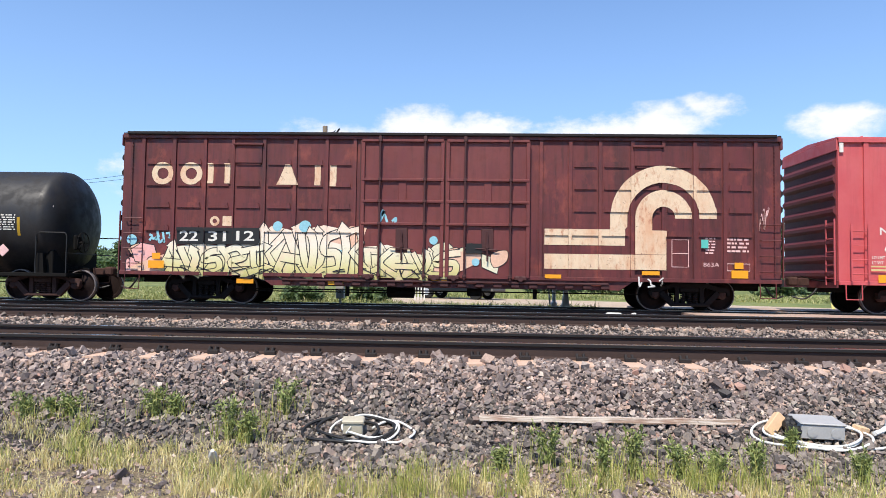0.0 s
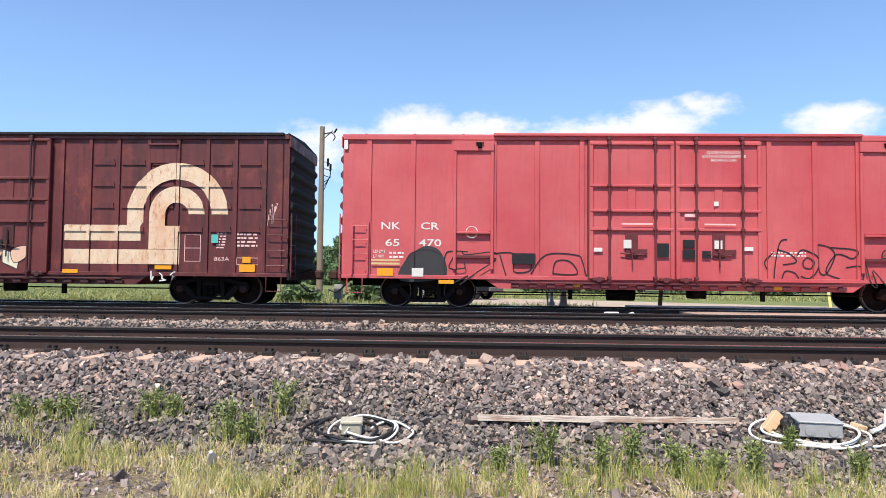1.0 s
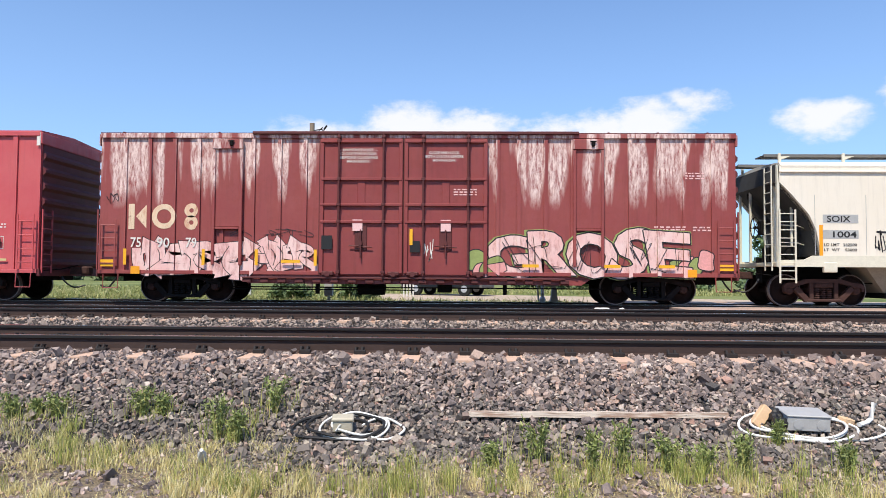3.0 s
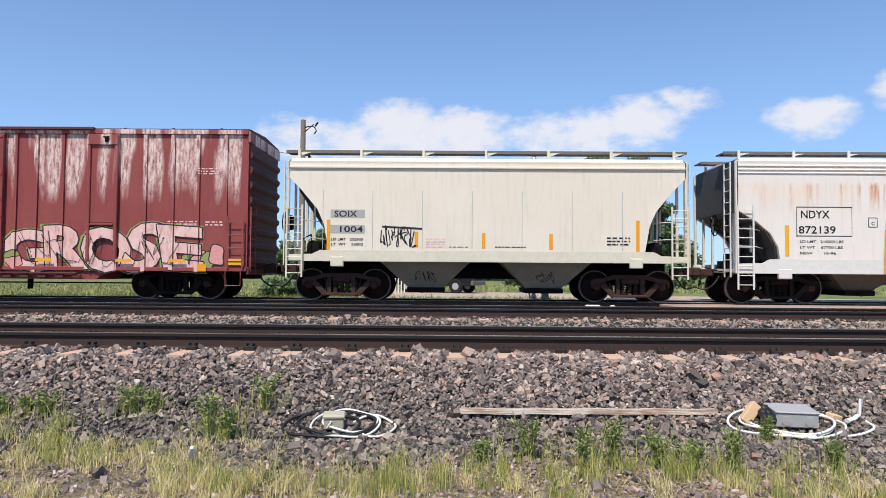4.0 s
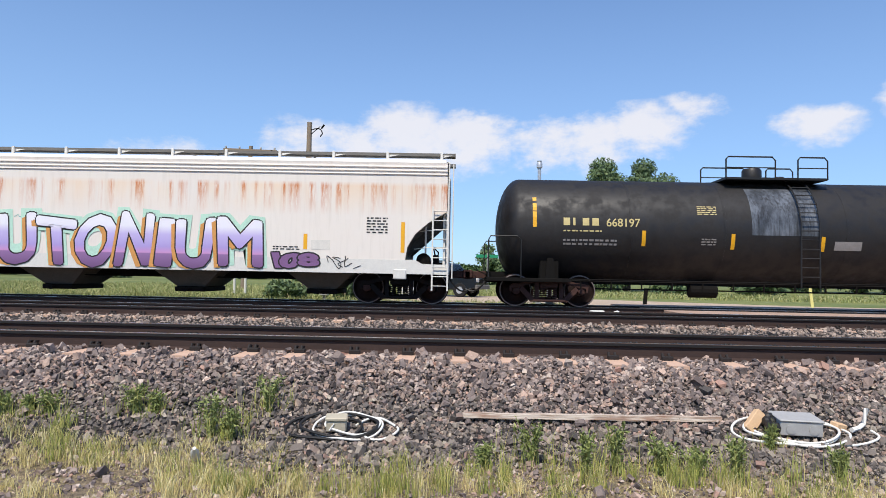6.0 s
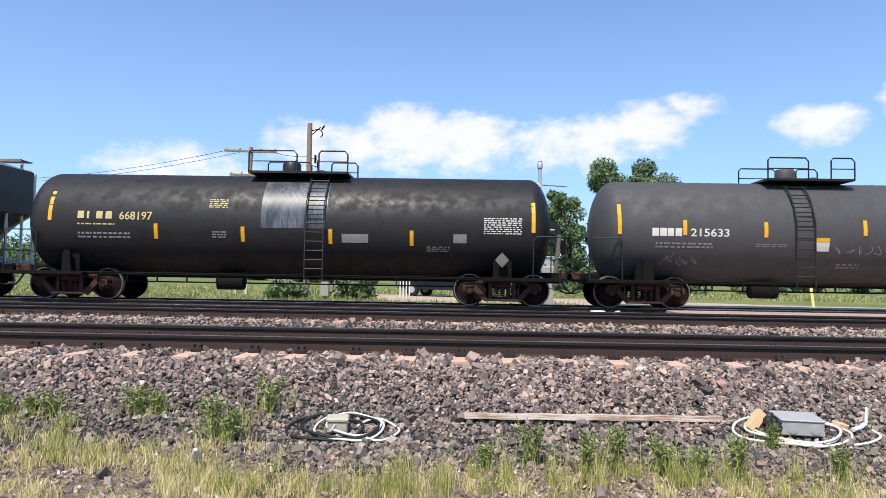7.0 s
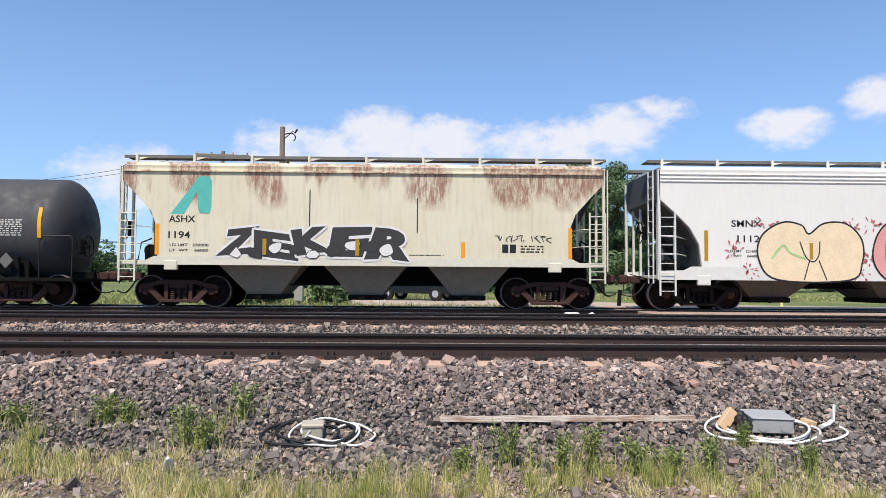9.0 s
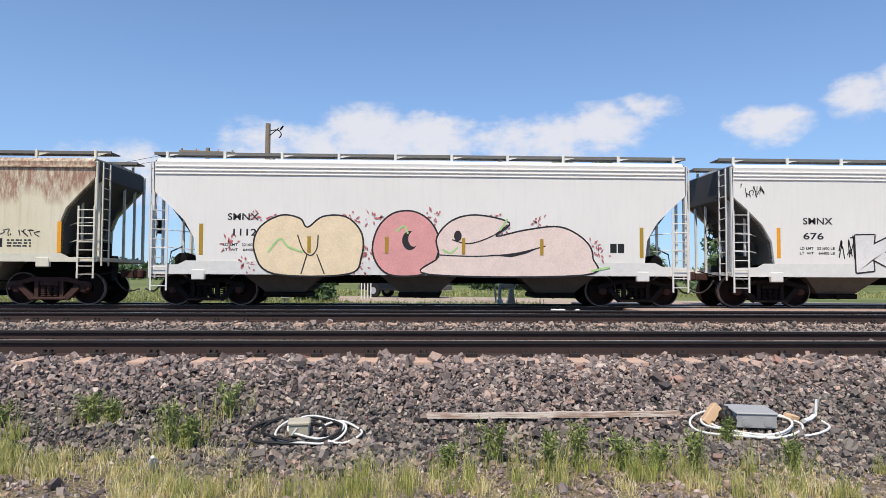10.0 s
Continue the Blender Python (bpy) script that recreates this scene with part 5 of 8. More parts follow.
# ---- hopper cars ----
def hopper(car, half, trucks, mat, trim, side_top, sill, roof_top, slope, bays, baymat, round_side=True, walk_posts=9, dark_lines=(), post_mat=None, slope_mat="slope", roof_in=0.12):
    """Covered hopper. sill: (z0, z1) of the side sill; slope: points (inset from the end, z) of the side's end cut, from the top down;
    bays: (x centre, half width at top, half width at outlet)."""
    z0, z1 = sill
    left = [(-half + a, z) for a, z in slope]
    right = [(half - a, z) for a, z in slope[::-1]]
    outline = [(-half + 0.05, side_top)] + left + right + [(half - 0.05, side_top)]
    g = Geo()
    # side sheets, slightly bowed, as a loft of the outline
    for s in (-1, 1):
        pts = outline
        vs = []
        for x, z in pts:
            t = (z - z1) / (side_top - z1)
            vs.append((x, s * 1.55, z))
        k = len(vs)
        g.add(vs + [(x, s * 1.3, z) for x, z in pts], [tuple(range(k)), tuple(range(2 * k - 1, k - 1, -1))] + [(i, i + k, (i + 1) % k + k, (i + 1) % k) for i in range(k)])
    part("side_sheet", g, mat, car)
    # roof, rounded
    r = Geo()
    prof = [(-1.55, side_top - 0.06), (-1.56, side_top + 0.0), (-1.45, side_top + 0.1), (-1.0, roof_top - 0.05), (0, roof_top), (1.0, roof_top - 0.05), (1.45, side_top + 0.1), (1.56, side_top), (1.55, side_top - 0.06)]
    n = len(prof)
    r.add([(x, y, z) for x in (-half + roof_in, half - roof_in) for y, z in prof], [tuple(range(n)), tuple(range(2 * n - 1, n - 1, -1))] + [(i, (i + 1) % n, n + (i + 1) % n, n + i) for i in range(n)])
    part("roof", r, mat, car, smooth=True)
    for z, h in dark_lines:
        part("side_bead", Geo().box(-half + 0.08, half - 0.08, SIDE - (0.055 if h > 0.04 else 0.03), SIDE + 0.06, z - h / 2, z + h / 2, c=0.008), mat, car)
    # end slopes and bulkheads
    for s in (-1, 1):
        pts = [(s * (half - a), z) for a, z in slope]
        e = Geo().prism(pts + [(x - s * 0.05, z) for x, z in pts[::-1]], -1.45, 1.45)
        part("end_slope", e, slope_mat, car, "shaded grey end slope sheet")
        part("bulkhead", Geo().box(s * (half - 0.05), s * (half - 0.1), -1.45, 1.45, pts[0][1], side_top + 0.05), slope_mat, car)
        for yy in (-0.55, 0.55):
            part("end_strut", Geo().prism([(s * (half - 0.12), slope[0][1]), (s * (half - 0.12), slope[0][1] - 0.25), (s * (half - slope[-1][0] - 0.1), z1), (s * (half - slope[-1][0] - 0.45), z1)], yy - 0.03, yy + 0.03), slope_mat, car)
        # corner posts, platform and ladders
        p = Geo()
        p.box(s * (half - 0.015), s * (half - 0.085), SIDE, SIDE + 0.09, z0, side_top + 0.02, c=0.01)
        part("corner_post", p, post_mat or trim, car)
        part("corner_post", Geo().box(s * (half - 0.015), s * (half - 0.085), -SIDE - 0.09, -SIDE, z0, side_top + 0.02, c=0.01), post_mat or trim, car)
        part("inner_post", Geo().box(s * (half - 0.62), s * (half - 0.67), -1.0, -0.95, z1, slope[1][1]), post_mat or trim, car)
        part("end_platform", Geo().box(s * half, s * (half - 1.3), -1.5, 1.5, z0 + 0.02, z0 + 0.12, c=0.01), trim, car)
        lad = ladder(car, s * (half - 0.24), 0.4, z0 - 0.42, side_top - 1.15, 9, trim)
        end_ladder(car, s * half, s, -1.42, 0.4, z0 - 0.1, side_top, 10, trim)
        g2 = Geo()
        for zz in (z1 + 0.35, z1 + 0.8):
            g2.tube([(s * (half - 0.05), -1.45, zz), (s * (half - 0.6), -1.4, zz - 0.02), (s * (half - 0.95), -1.0, zz - 0.05)], 0.013)
        part("hand_rail", g2, trim, car)
        part("jacking_pad", Geo().box(s * (trucks + 0.05) - 0.17, s * (trucks + 0.05) + 0.17, SIDE - 0.03, SIDE + 0.1, z0 - 0.14, z0 + 0.12, c=0.02), trim, car)
        bogie(car, s * trucks, "truck_rust" if "cream" in mat else "truck")
        coupler(car, s * half, s)
    brake_wheel(car, -half, -1, -0.75, 2.1, "under")
    for s, xx in ((-1, 0.62), (1, 0.7)):
        tank = Geo().lathe([(0.03, -0.42), (0.17, -0.38), (0.19, -0.3), (0.19, 0.3), (0.17, 0.38), (0.03, 0.42)], Matrix.Translation((s * (half - xx), -0.7, z0 + 0.38)) @ pose(0, 0, 0, 90), 16)
        tank.box(s * (half - xx) - 0.2, s * (half - xx) + 0.2, -0.95, -0.88, z0 + 0.1, z0 + 0.3)
        tank.box(s * (half - xx) - 0.2, s * (half - xx) + 0.2, -0.52, -0.45, z0 + 0.1, z0 + 0.3)
        part("air_reservoir", tank, "under", car, "grimy brake air reservoir", smooth=True)
        gear = Geo().box(s * (half - 0.3), s * (half - 0.5), -0.3, 0.05, z0 + 0.1, z0 + 0.55, c=0.03)
        gear.tube([(s * (half - 0.4), -0.2, z0 + 0.5), (s * (half - 0.45), -0.5, z0 + 0.75), (s * (half - 0.3), -0.9, z0 + 0.6), (s * (half - 0.3), -1.1, z0 + 0.1)], 0.02)
        part("brake_valve", gear, "under", car, "brake valve with bent pipe")
        for yy in (-1.1, 0.4, 1.1):
            part("end_stanchion", Geo().box(s * (half - 0.12), s * (half - 0.18), yy - 0.03, yy + 0.03, z0 + 0.1, slope[0][1] + 0.1), post_mat or trim, car)
    # side sill
    sl = Geo()
    for s in (-1, 1):
        sl.prism([(-half, z0), (half, z0), (half, z1 - 0.12), (half - 0.7, z1 - 0.1), (half - 0.9, z1), (-half + 0.9, z1), (-half + 0.7, z1 - 0.1), (-half, z1 - 0.12)], s * 1.53 - 0.028, s * 1.53 + 0.028)
    part("side_sill", sl, trim, car)
    # discharge bays
    for xc, a, b in bays:
        g = Geo()
        zb, zt = 0.34, z1 + 0.05
        for sgn in (0,):
            vs = [(xc - a, -1.42, zt), (xc + a, -1.42, zt), (xc + a, 1.42, zt), (xc - a, 1.42, zt), (xc - b, -0.75, zb), (xc + b, -0.75, zb), (xc + b, 0.75, zb), (xc - b, 0.75, zb)]
            g.add(vs, [(3, 2, 1, 0), (4, 5, 6, 7), (0, 1, 5, 4), (1, 2, 6, 5), (2, 3, 7, 6), (3, 0, 4, 7)])
        bay = part("discharge_bay", g, baymat, car, "dusty steel discharge bay")
        o = Geo().box(xc - b - 0.06, xc + b + 0.06, -0.85, 0.85, zb - 0.12, zb + 0.02, c=0.02)
        o.rod((xc - b * 0.2, -1.0, zb - 0.06), (xc - b * 0.2, 1.0, zb - 0.06), 0.03, 8)
        o.rod((xc - b * 0.2, -1.05, zb - 0.06), (xc - b * 0.2, -0.98, zb - 0.06), 0.07, 8)
        part("outlet_gate", o, "under", bay, "dark outlet gate")
    u = Geo().box(-half + 0.2, half - 0.2, -0.2, 0.2, 0.62, z1 - 0.02)
    u.rod((-trucks, -0.7, 0.62), (trucks, -0.7, 0.62), 0.02, 6)
    part("centre_sill", u, "under", car)
    # roof walk with brackets
    for y in (-0.62, 0.62):
        wk = Geo()
        yy = y * 1.35
        wk.box(-half - 0.12, half + 0.12, yy - 0.27, yy + 0.27, roof_top + 0.14, roof_top + 0.17)
        wk.box(-half - 0.12, half + 0.12, yy - 0.28, yy - 0.25, roof_top + 0.11, roof_top + 0.19)
        for x in np.arange(-half, half, 0.18):
            wk.box(x, x + 0.012, yy - 0.27, yy + 0.27, roof_top + 0.17, roof_top + 0.185)
        part("roof_walk", wk, "grey_slope", car, "galvanised roof walkway")
    for i in range(walk_posts):
        x = -half + 0.25 + (2 * half - 0.5) * i / (walk_posts - 1)
        b = Geo().box(x - 0.035, x + 0.035, -1.22, -1.16, side_top + 0.1, roof_top + 0.2, c=0.008)
        part("walk_bracket", Geo().box(x - 0.03, x + 0.03, 1.14, 1.2, side_top + 0.1, roof_top + 0.18), trim, car)
        b.prism([(x - 0.01, roof_top + 0.13), (x + 0.3, roof_top + 0.13), (x + 0.01, side_top + 0.2)], -1.16, -1.14)
        part("walk_bracket", b, trim, car)
    h = Geo().box(-half + 0.8, half - 0.8, -0.3, 0.3, roof_top - 0.02, roof_top + 0.1, c=0.03)
    part("roof_hatch", h, mat, car)


# ---- tank cars ----
def tank_bend(R, zc):
    return lambda z: -math.sqrt(max(0.01, (R + 0.006) ** 2 - (z - zc) ** 2))


def tank_car(car, half, R, zc, trucks, mat, patch=None, dome_x=0.0, truck_mat="truck_rust", rail_half=1.25, ladder_x=0.0):
    m = pose(0, 0, zc, 0, 90, 0)
    cap = [(R * math.sin(a), half - 0.62 + 0.62 * math.cos(a)) for a in np.linspace(0.02, math.pi / 2, 12)]
    prof = [(r, -h) for r, h in cap] + [(r, h) for r, h in cap[::-1]]
    part("tank", Geo().lathe(prof, m, 64), mat, car, smooth=True)
    for x in (-half * 0.52, -half * 0.18, half * 0.26, half * 0.55):
        band = Geo().lathe([(R - 0.01, -0.035), (R + 0.004, -0.025), (R + 0.004, 0.025), (R - 0.01, 0.035)], Matrix.Translation((x, 0, 0)) @ m, 64)
        part("weld_seam", band, mat, car, smooth=True)
    u = Geo()
    u.box(-half - 0.25, half + 0.25, -0.25, 0.25, 0.62, 0.92)
    for s in (-1, 1):
        u.box(s * (half + 0.3), s * (half - 1.9), -1.45, 1.45, 0.66, 0.76, c=0.01)
        u.box(s * trucks - 0.25, s * trucks + 0.25, -1.1, 1.1, 0.7, zc - R * 0.55, c=0.02)
        u.prism([(s * trucks - 0.13, 0.75), (s * trucks + 0.13, 0.75), (s * trucks + 0.08, 1.3), (s * trucks - 0.08, 1.3)], -1.3, -1.2)
    u.rod((-half + 1.9, -1.2, 0.7), (half - 1.9, -1.2, 0.7), 0.02, 6)
    u.rod((-half + 1.9, -1.42, 0.74), (half - 1.9, -1.42, 0.74), 0.022, 6)
    u.rod((-trucks, -0.6, 0.5), (trucks, -0.6, 0.5), 0.022, 6)
    for x in np.arange(-half + 2.2, half - 2, 0.8):
        u.box(x - 0.015, x + 0.015, -1.22, -1.18, 0.5, 0.72)
    u.lathe([(0.02, -0.4), (0.19, -0.36), (0.19, 0.36), (0.02, 0.4)], Matrix.Translation((-1.6, -0.6, 0.5)) @ pose(0, 0, 0, 0, 90), 14)
    part("underframe", u, "under", car)
    for s in (-1, 1):
        bogie(car, s * trucks, truck_mat)
        coupler(car, s * (half + 0.25), s)
        g = Geo()
        e = s * (half + 0.25)
        for y in (-1.4, 1.4):
            g.tube([(e, y, 0.7), (e, y, 1.75), (e - s * 0.05, y, 1.85), (e - s * 0.75, y, 1.85), (e - s * 0.85, y, 1.75), (e - s * 0.85, y, 0.7)], 0.018)
        g.tube([(e - s * 0.02, -1.4, 1.3), (e - s * 0.02, 1.4, 1.3)], 0.016)
        part("end_railing", g, "black", car, smooth=True)
    brake_wheel(car, half + 0.2, 1, -0.9, 1.6, "under")
    # side ladder over the platform
    g = Geo()
    x = ladder_x
    path = [(0.0, -R - 0.12, zc - R - 0.1), (0.0, -R - 0.12, zc + 0.2)] + [(0.0, -(R + 0.1) * math.cos(a), zc + (R + 0.1) * math.sin(a)) for a in np.linspace(0.25, 1.15, 8)]
    for sx in (-0.24, 0.24):
        g.tube([(x + sx + a, b, c) for a, b, c in path], 0.022)
    spots = []
    for i in range(12):
        z = zc - R + 0.2 + i * 0.24
        d = z - zc
        spots.append((x, -R - 0.12 if d < 0.2 else -(R + 0.1) * math.cos(math.asin(min(0.98, d / (R + 0.1)))), z))
    lad = part("ladder", g, "black", car, smooth=True)
    rung_set(lad, spots, 0.48, 0.016, "black")
    pl = Geo()
    zt = zc + R
    pl.box(dome_x - rail_half, dome_x + rail_half, -0.95, 0.95, zt - 0.02, zt + 0.04)
    part("platform", pl, "black", car)
    for y in (-0.95, 0.95):
        a, b = dome_x - rail_half, dome_x + rail_half
        gap = dome_x + rail_half * 0.18
        for x0, x1 in ((a, gap - 0.28), (gap + 0.32, b)):
            rl = Geo().tube([(x0, y, zt), (x0, y, zt + 0.52), (x0 + 0.06, y, zt + 0.59), (x1 - 0.08, y, zt + 0.59), (x1, y, zt + 0.5), (x1, y, zt)], 0.022)
            rl.tube([(x0, y, zt + 0.3), (x1, y, zt + 0.3)], 0.016)
            part("platform_railing", rl, "black", car, smooth=True)
    d = Geo().lathe([(0.24, 0), (0.26, 0.05), (0.26, 0.34), (0.22, 0.4), (0.05, 0.42)], Matrix.Translation((dome_x - 0.35, -0.2, zt - 0.02)), 20)
    part("valve_housing", d, mat, car, smooth=True)
    d = Geo().lathe([(0.2, 0), (0.2, 0.12), (0.12, 0.2)], Matrix.Translation((dome_x + 0.45, -0.1, zt - 0.02)), 16)
    part("fitting", d, mat, car, smooth=True)
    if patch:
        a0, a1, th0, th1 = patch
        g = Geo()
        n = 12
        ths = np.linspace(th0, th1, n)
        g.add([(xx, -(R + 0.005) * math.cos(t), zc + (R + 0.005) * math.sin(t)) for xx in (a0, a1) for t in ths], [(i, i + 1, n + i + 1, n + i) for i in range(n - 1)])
        part("jacket_patch", g, "tank_patch", car, "dark glossy patch with its silvery sheen painted in", smooth=True)


def curved_box(geo, x0, x1, z0, z1, bend, n=4):
    zs = np.linspace(z0, z1, n)
    return geo.add([(x, bend(z), z) for x in (x0, x1) for z in zs], [(i, i + 1, n + i + 1, n + i) for i in range(n - 1)])

# ---- paint on the cars ----
def mat_quick(key, hexcol, rough=0.6, var=0.15, size=5):
    MAT[key] = plain("sprayed_" + key, hexcol, rough, 0, var, size).m


SPRAY_VAR = 0.22
for key_, hex_ in (("spray_cream", "d9d2b4"), ("spray_olive", "a9a26a"), ("spray_pink", "e2a9a2"), ("spray_peach", "e0b59a"), ("spray_black", "211c1e"), ("spray_blue", "8cc0cc"),
                   ("spray_green", "8f9a58"), ("spray_mint", "b9dcc8"), ("spray_teal", "55b3a6"), ("spray_yellowish", "ead3ae"), ("spray_rose", "dc9a94"), ("spray_white", "dedad4"), ("spray_red", "b86668"), ("spray_lime", "a8cf86"), ("spray_shell", "e6cfc2"), ("spray_darkgrey", "33302f"), ("spray_gold", "cf9450"), ("spray_violet", "7e5a86")):
    mat_quick(key_, hex_, var=SPRAY_VAR, size=3)
k = Mat("sprayed_lilac_fade", rgb("b6a6d6"), 0.55)
k.ramp(k.height(0.85, 2.3), [(0.0, rgb("6f4f78")), (0.25, rgb("8d6a98")), (0.27, rgb("c48fc0")), (0.38, rgb("a897cf")), (0.6, rgb("bdb0dc")), (0.75, rgb("e4e2ea")), (1.0, rgb("e8e6ea"))])
MAT["spray_lilac"] = k.m
k = Mat("sprayed_cream_to_yellow_fade", rgb("ddd6bc"), 0.6)
k.ramp(k.height(0.7, 2.0), [(0.0, rgb("a9a260")), (0.22, rgb("cfc588")), (0.45, rgb("dcd5b0")), (0.7, rgb("e4dac6")), (1.0, rgb("e6d2bd"))])
k.over(k.noise(size=2.2, detail=6, rough=0.7, lo=0.5, hi=0.68), rgb("e0bfa4"), amount=0.6)
k.over(k.noise(size=7, detail=6, rough=0.75, lo=0.58, hi=0.72), rgb("7a6a52"), amount=0.5)
MAT["spray_fade"] = k.m
k = Mat("sprayed_pale_pink_worn", rgb("e0b2aa"), 0.6)
k.over(k.noise(size=1.4, detail=6, rough=0.65, lo=0.4, hi=0.64), rgb("e6cdc4"), amount=0.7).over(k.noise((3, 3, 0.8), 2.2, 7, 0.75, 0.5, 0.66), rgb("a35c54"), amount=0.75)
MAT["spray_faded"] = k.m


def ring(x, z, ro, ri, a0, a1, n=28):
    """Outline of a piece of a ring; degrees from +x anticlockwise."""
    aa = [radians(a0 + (a1 - a0) * i / n) for i in range(n + 1)]
    return [(x + ro * math.cos(a), z + ro * math.sin(a)) for a in aa] + [(x + ri * math.cos(a), z + ri * math.sin(a)) for a in aa[::-1]]


def grow(poly, d):
    """Outline moved outward by d."""
    n = len(poly)
    area = sum(poly[i][0] * poly[(i + 1) % n][1] - poly[(i + 1) % n][0] * poly[i][1] for i in range(n))
    sg = 1 if area > 0 else -1
    out = []
    for i in range(n):
        a, b = Vector(poly[i - 1]), Vector(poly[(i + 1) % n])
        t = (b - a).normalized()
        out.append((poly[i][0] + sg * t.y * d, poly[i][1] - sg * t.x * d))
    return out


def stroke(pts, w):
    """A painted line of width w through pts, as an outline."""
    pts = [Vector(p) for p in pts]
    l, r = [], []
    for i, p in enumerate(pts):
        t = (pts[min(i + 1, len(pts) - 1)] - pts[max(i - 1, 0)]).normalized()
        nrm = Vector((-t.y, t.x)) * (w / 2)
        l.append(tuple(p + nrm))
        r.append(tuple(p - nrm))
    return l, r


def strokes(geo, lines, w, y):
    for pts in lines:
        l, r = stroke(pts, w)
        n, o = len(l), len(geo.v)
        geo.v += [(a, y, b) for a, b in l] + [(a, y, b) for a, b in r]
        geo.f += [(o + i, o + i + 1, o + n + i + 1, o + n + i) for i in range(n - 1)]
    return geo


def wobble(g, z0, z1, seed):
    """Bends drawn letters by hand-sized waves."""
    k, a = 4.2 / (z1 - z0), 0.028 * (z1 - z0)
    g.v = [(p[0] + a * math.sin(k * p[2] + 1.7 * p[0] + seed), p[1], p[2] + a * math.sin(k * 0.8 * p[0] + seed * 2.1 + p[2])) for p in g.v]


def piece_letters(car, word, x0, x1, z0, z1, fill, y=SIDE - 0.008, outline="spray_black", halo="", rnd_seed=1, edge=0.05, drop="", lap=0.1, tilt=0.08, fat=0.06, slant=(-0.2, 0.25), glow=0.08, thick=0.0):
    """A sprayed word of fat leaning letters: halo, outline and fill laid over one another."""
    rnd = random.Random(rnd_seed)
    n = len(word)
    share = [0.5 if ch in "I1" else 1.25 if ch in "MW" else 1.0 for ch in word]
    unit = (x1 - x0) / sum(share)
    start = [x0 + unit * sum(share[:i]) for i in range(n + 1)]
    H, D, laid = Geo(), Geo(), []
    for i, ch in enumerate(word):
        w = unit * share[i]
        a, b = start[i] - lap * w, start[i + 1] + lap * w
        za, zb = z0 + rnd.uniform(0, 0.08), z1 - rnd.uniform(0, 0.16) * (z1 - z0)
        ln = rnd.uniform(-tilt, tilt)
        sh = rnd.uniform(*slant)
        yy = y - 0.002 * i
        words(H, ch, a - glow - 0.04, b + glow, za - 0.04, zb + glow, y + 0.002 - 0.00015 * i, 0.5 * glow + 0.04, sh, ln)
        if drop:
            for q in range(4):
                words(D, ch, a - 0.045 * (q + 1), b - 0.045 * (q + 1), za - 0.02 * (q + 1), zb - 0.02 * (q + 1), yy - 0.0005 + 0.0001 * q, fat, sh, ln)
        rim = Geo()
        for q in range(8):
            dx, dz = (edge + thick) * math.cos(q * math.pi / 4), (edge + thick) * math.sin(q * math.pi / 4)
            words(rim, ch, a + dx, b + dx, za + dz, zb + dz, yy - 0.0009 - 0.00006 * q, fat, sh, ln)
        inside = words(Geo(), ch, a, b, za, zb, yy - 0.0019, fat, sh, ln)
        for q in range(8 if thick else 0):
            dx, dz = thick * math.cos(q * math.pi / 4), thick * math.sin(q * math.pi / 4)
            words(inside, ch, a + dx, b + dx, za + dz, zb + dz, yy - 0.0014 - 0.00005 * q, fat, sh, ln)
        laid.append((rim, inside))
    for g in [H, D] + [g for pair in laid for g in pair]:
        wobble(g, z0, z1, rnd_seed)
    if halo:
        part("graffiti_halo", H, halo, car)
    if drop:
        part("graffiti_block", D, drop, car)
    for o, f in laid:
        part("graffiti_outline", o, outline, car)
        part("graffiti_fill", f, fill, car)


def shards(car, x0, x1, z0, z1, n, mats, seed, y=SIDE - 0.012, size=0.5, line="spray_black", w=0.028):
    """Interlocking pointed sprayed shapes with dark outlines."""
    rnd = random.Random(seed)
    groups = {m: Geo() for m in mats}
    lines = []
    for i in range(n):
        cx = x0 + (x1 - x0) * (i + 0.5) / n
        cz = rnd.uniform(z0 + 0.2 * (z1 - z0), z1 - 0.25 * (z1 - z0))
        k = rnd.choice((4, 5, 6))
        a0 = rnd.uniform(0, 6.28)
        pts = []
        for j in range(k):
            a = a0 + 6.283 * j / k
            rr = size * rnd.uniform(0.45, 1.15)
            pts.append((min(x1, max(x0, cx + rr * 1.15 * math.cos(a))), min(z1, max(z0, cz + rr * 0.85 * math.sin(a)))))
        sm = spline(pts, 4) if rnd.random() < 0.55 else pts
        sheet(groups[mats[i % len(mats)]], sm, y - 0.0004 * i)
        lines.append((sm + [sm[0]], y - 0.0004 * i - 0.0002))
    for m, g in groups.items():
        part("graffiti_fill", g, m, car)
    g = Geo()
    for pts, yy in lines:
        strokes(g, [pts], w, yy)
    part("graffiti_outline", g, line, car)


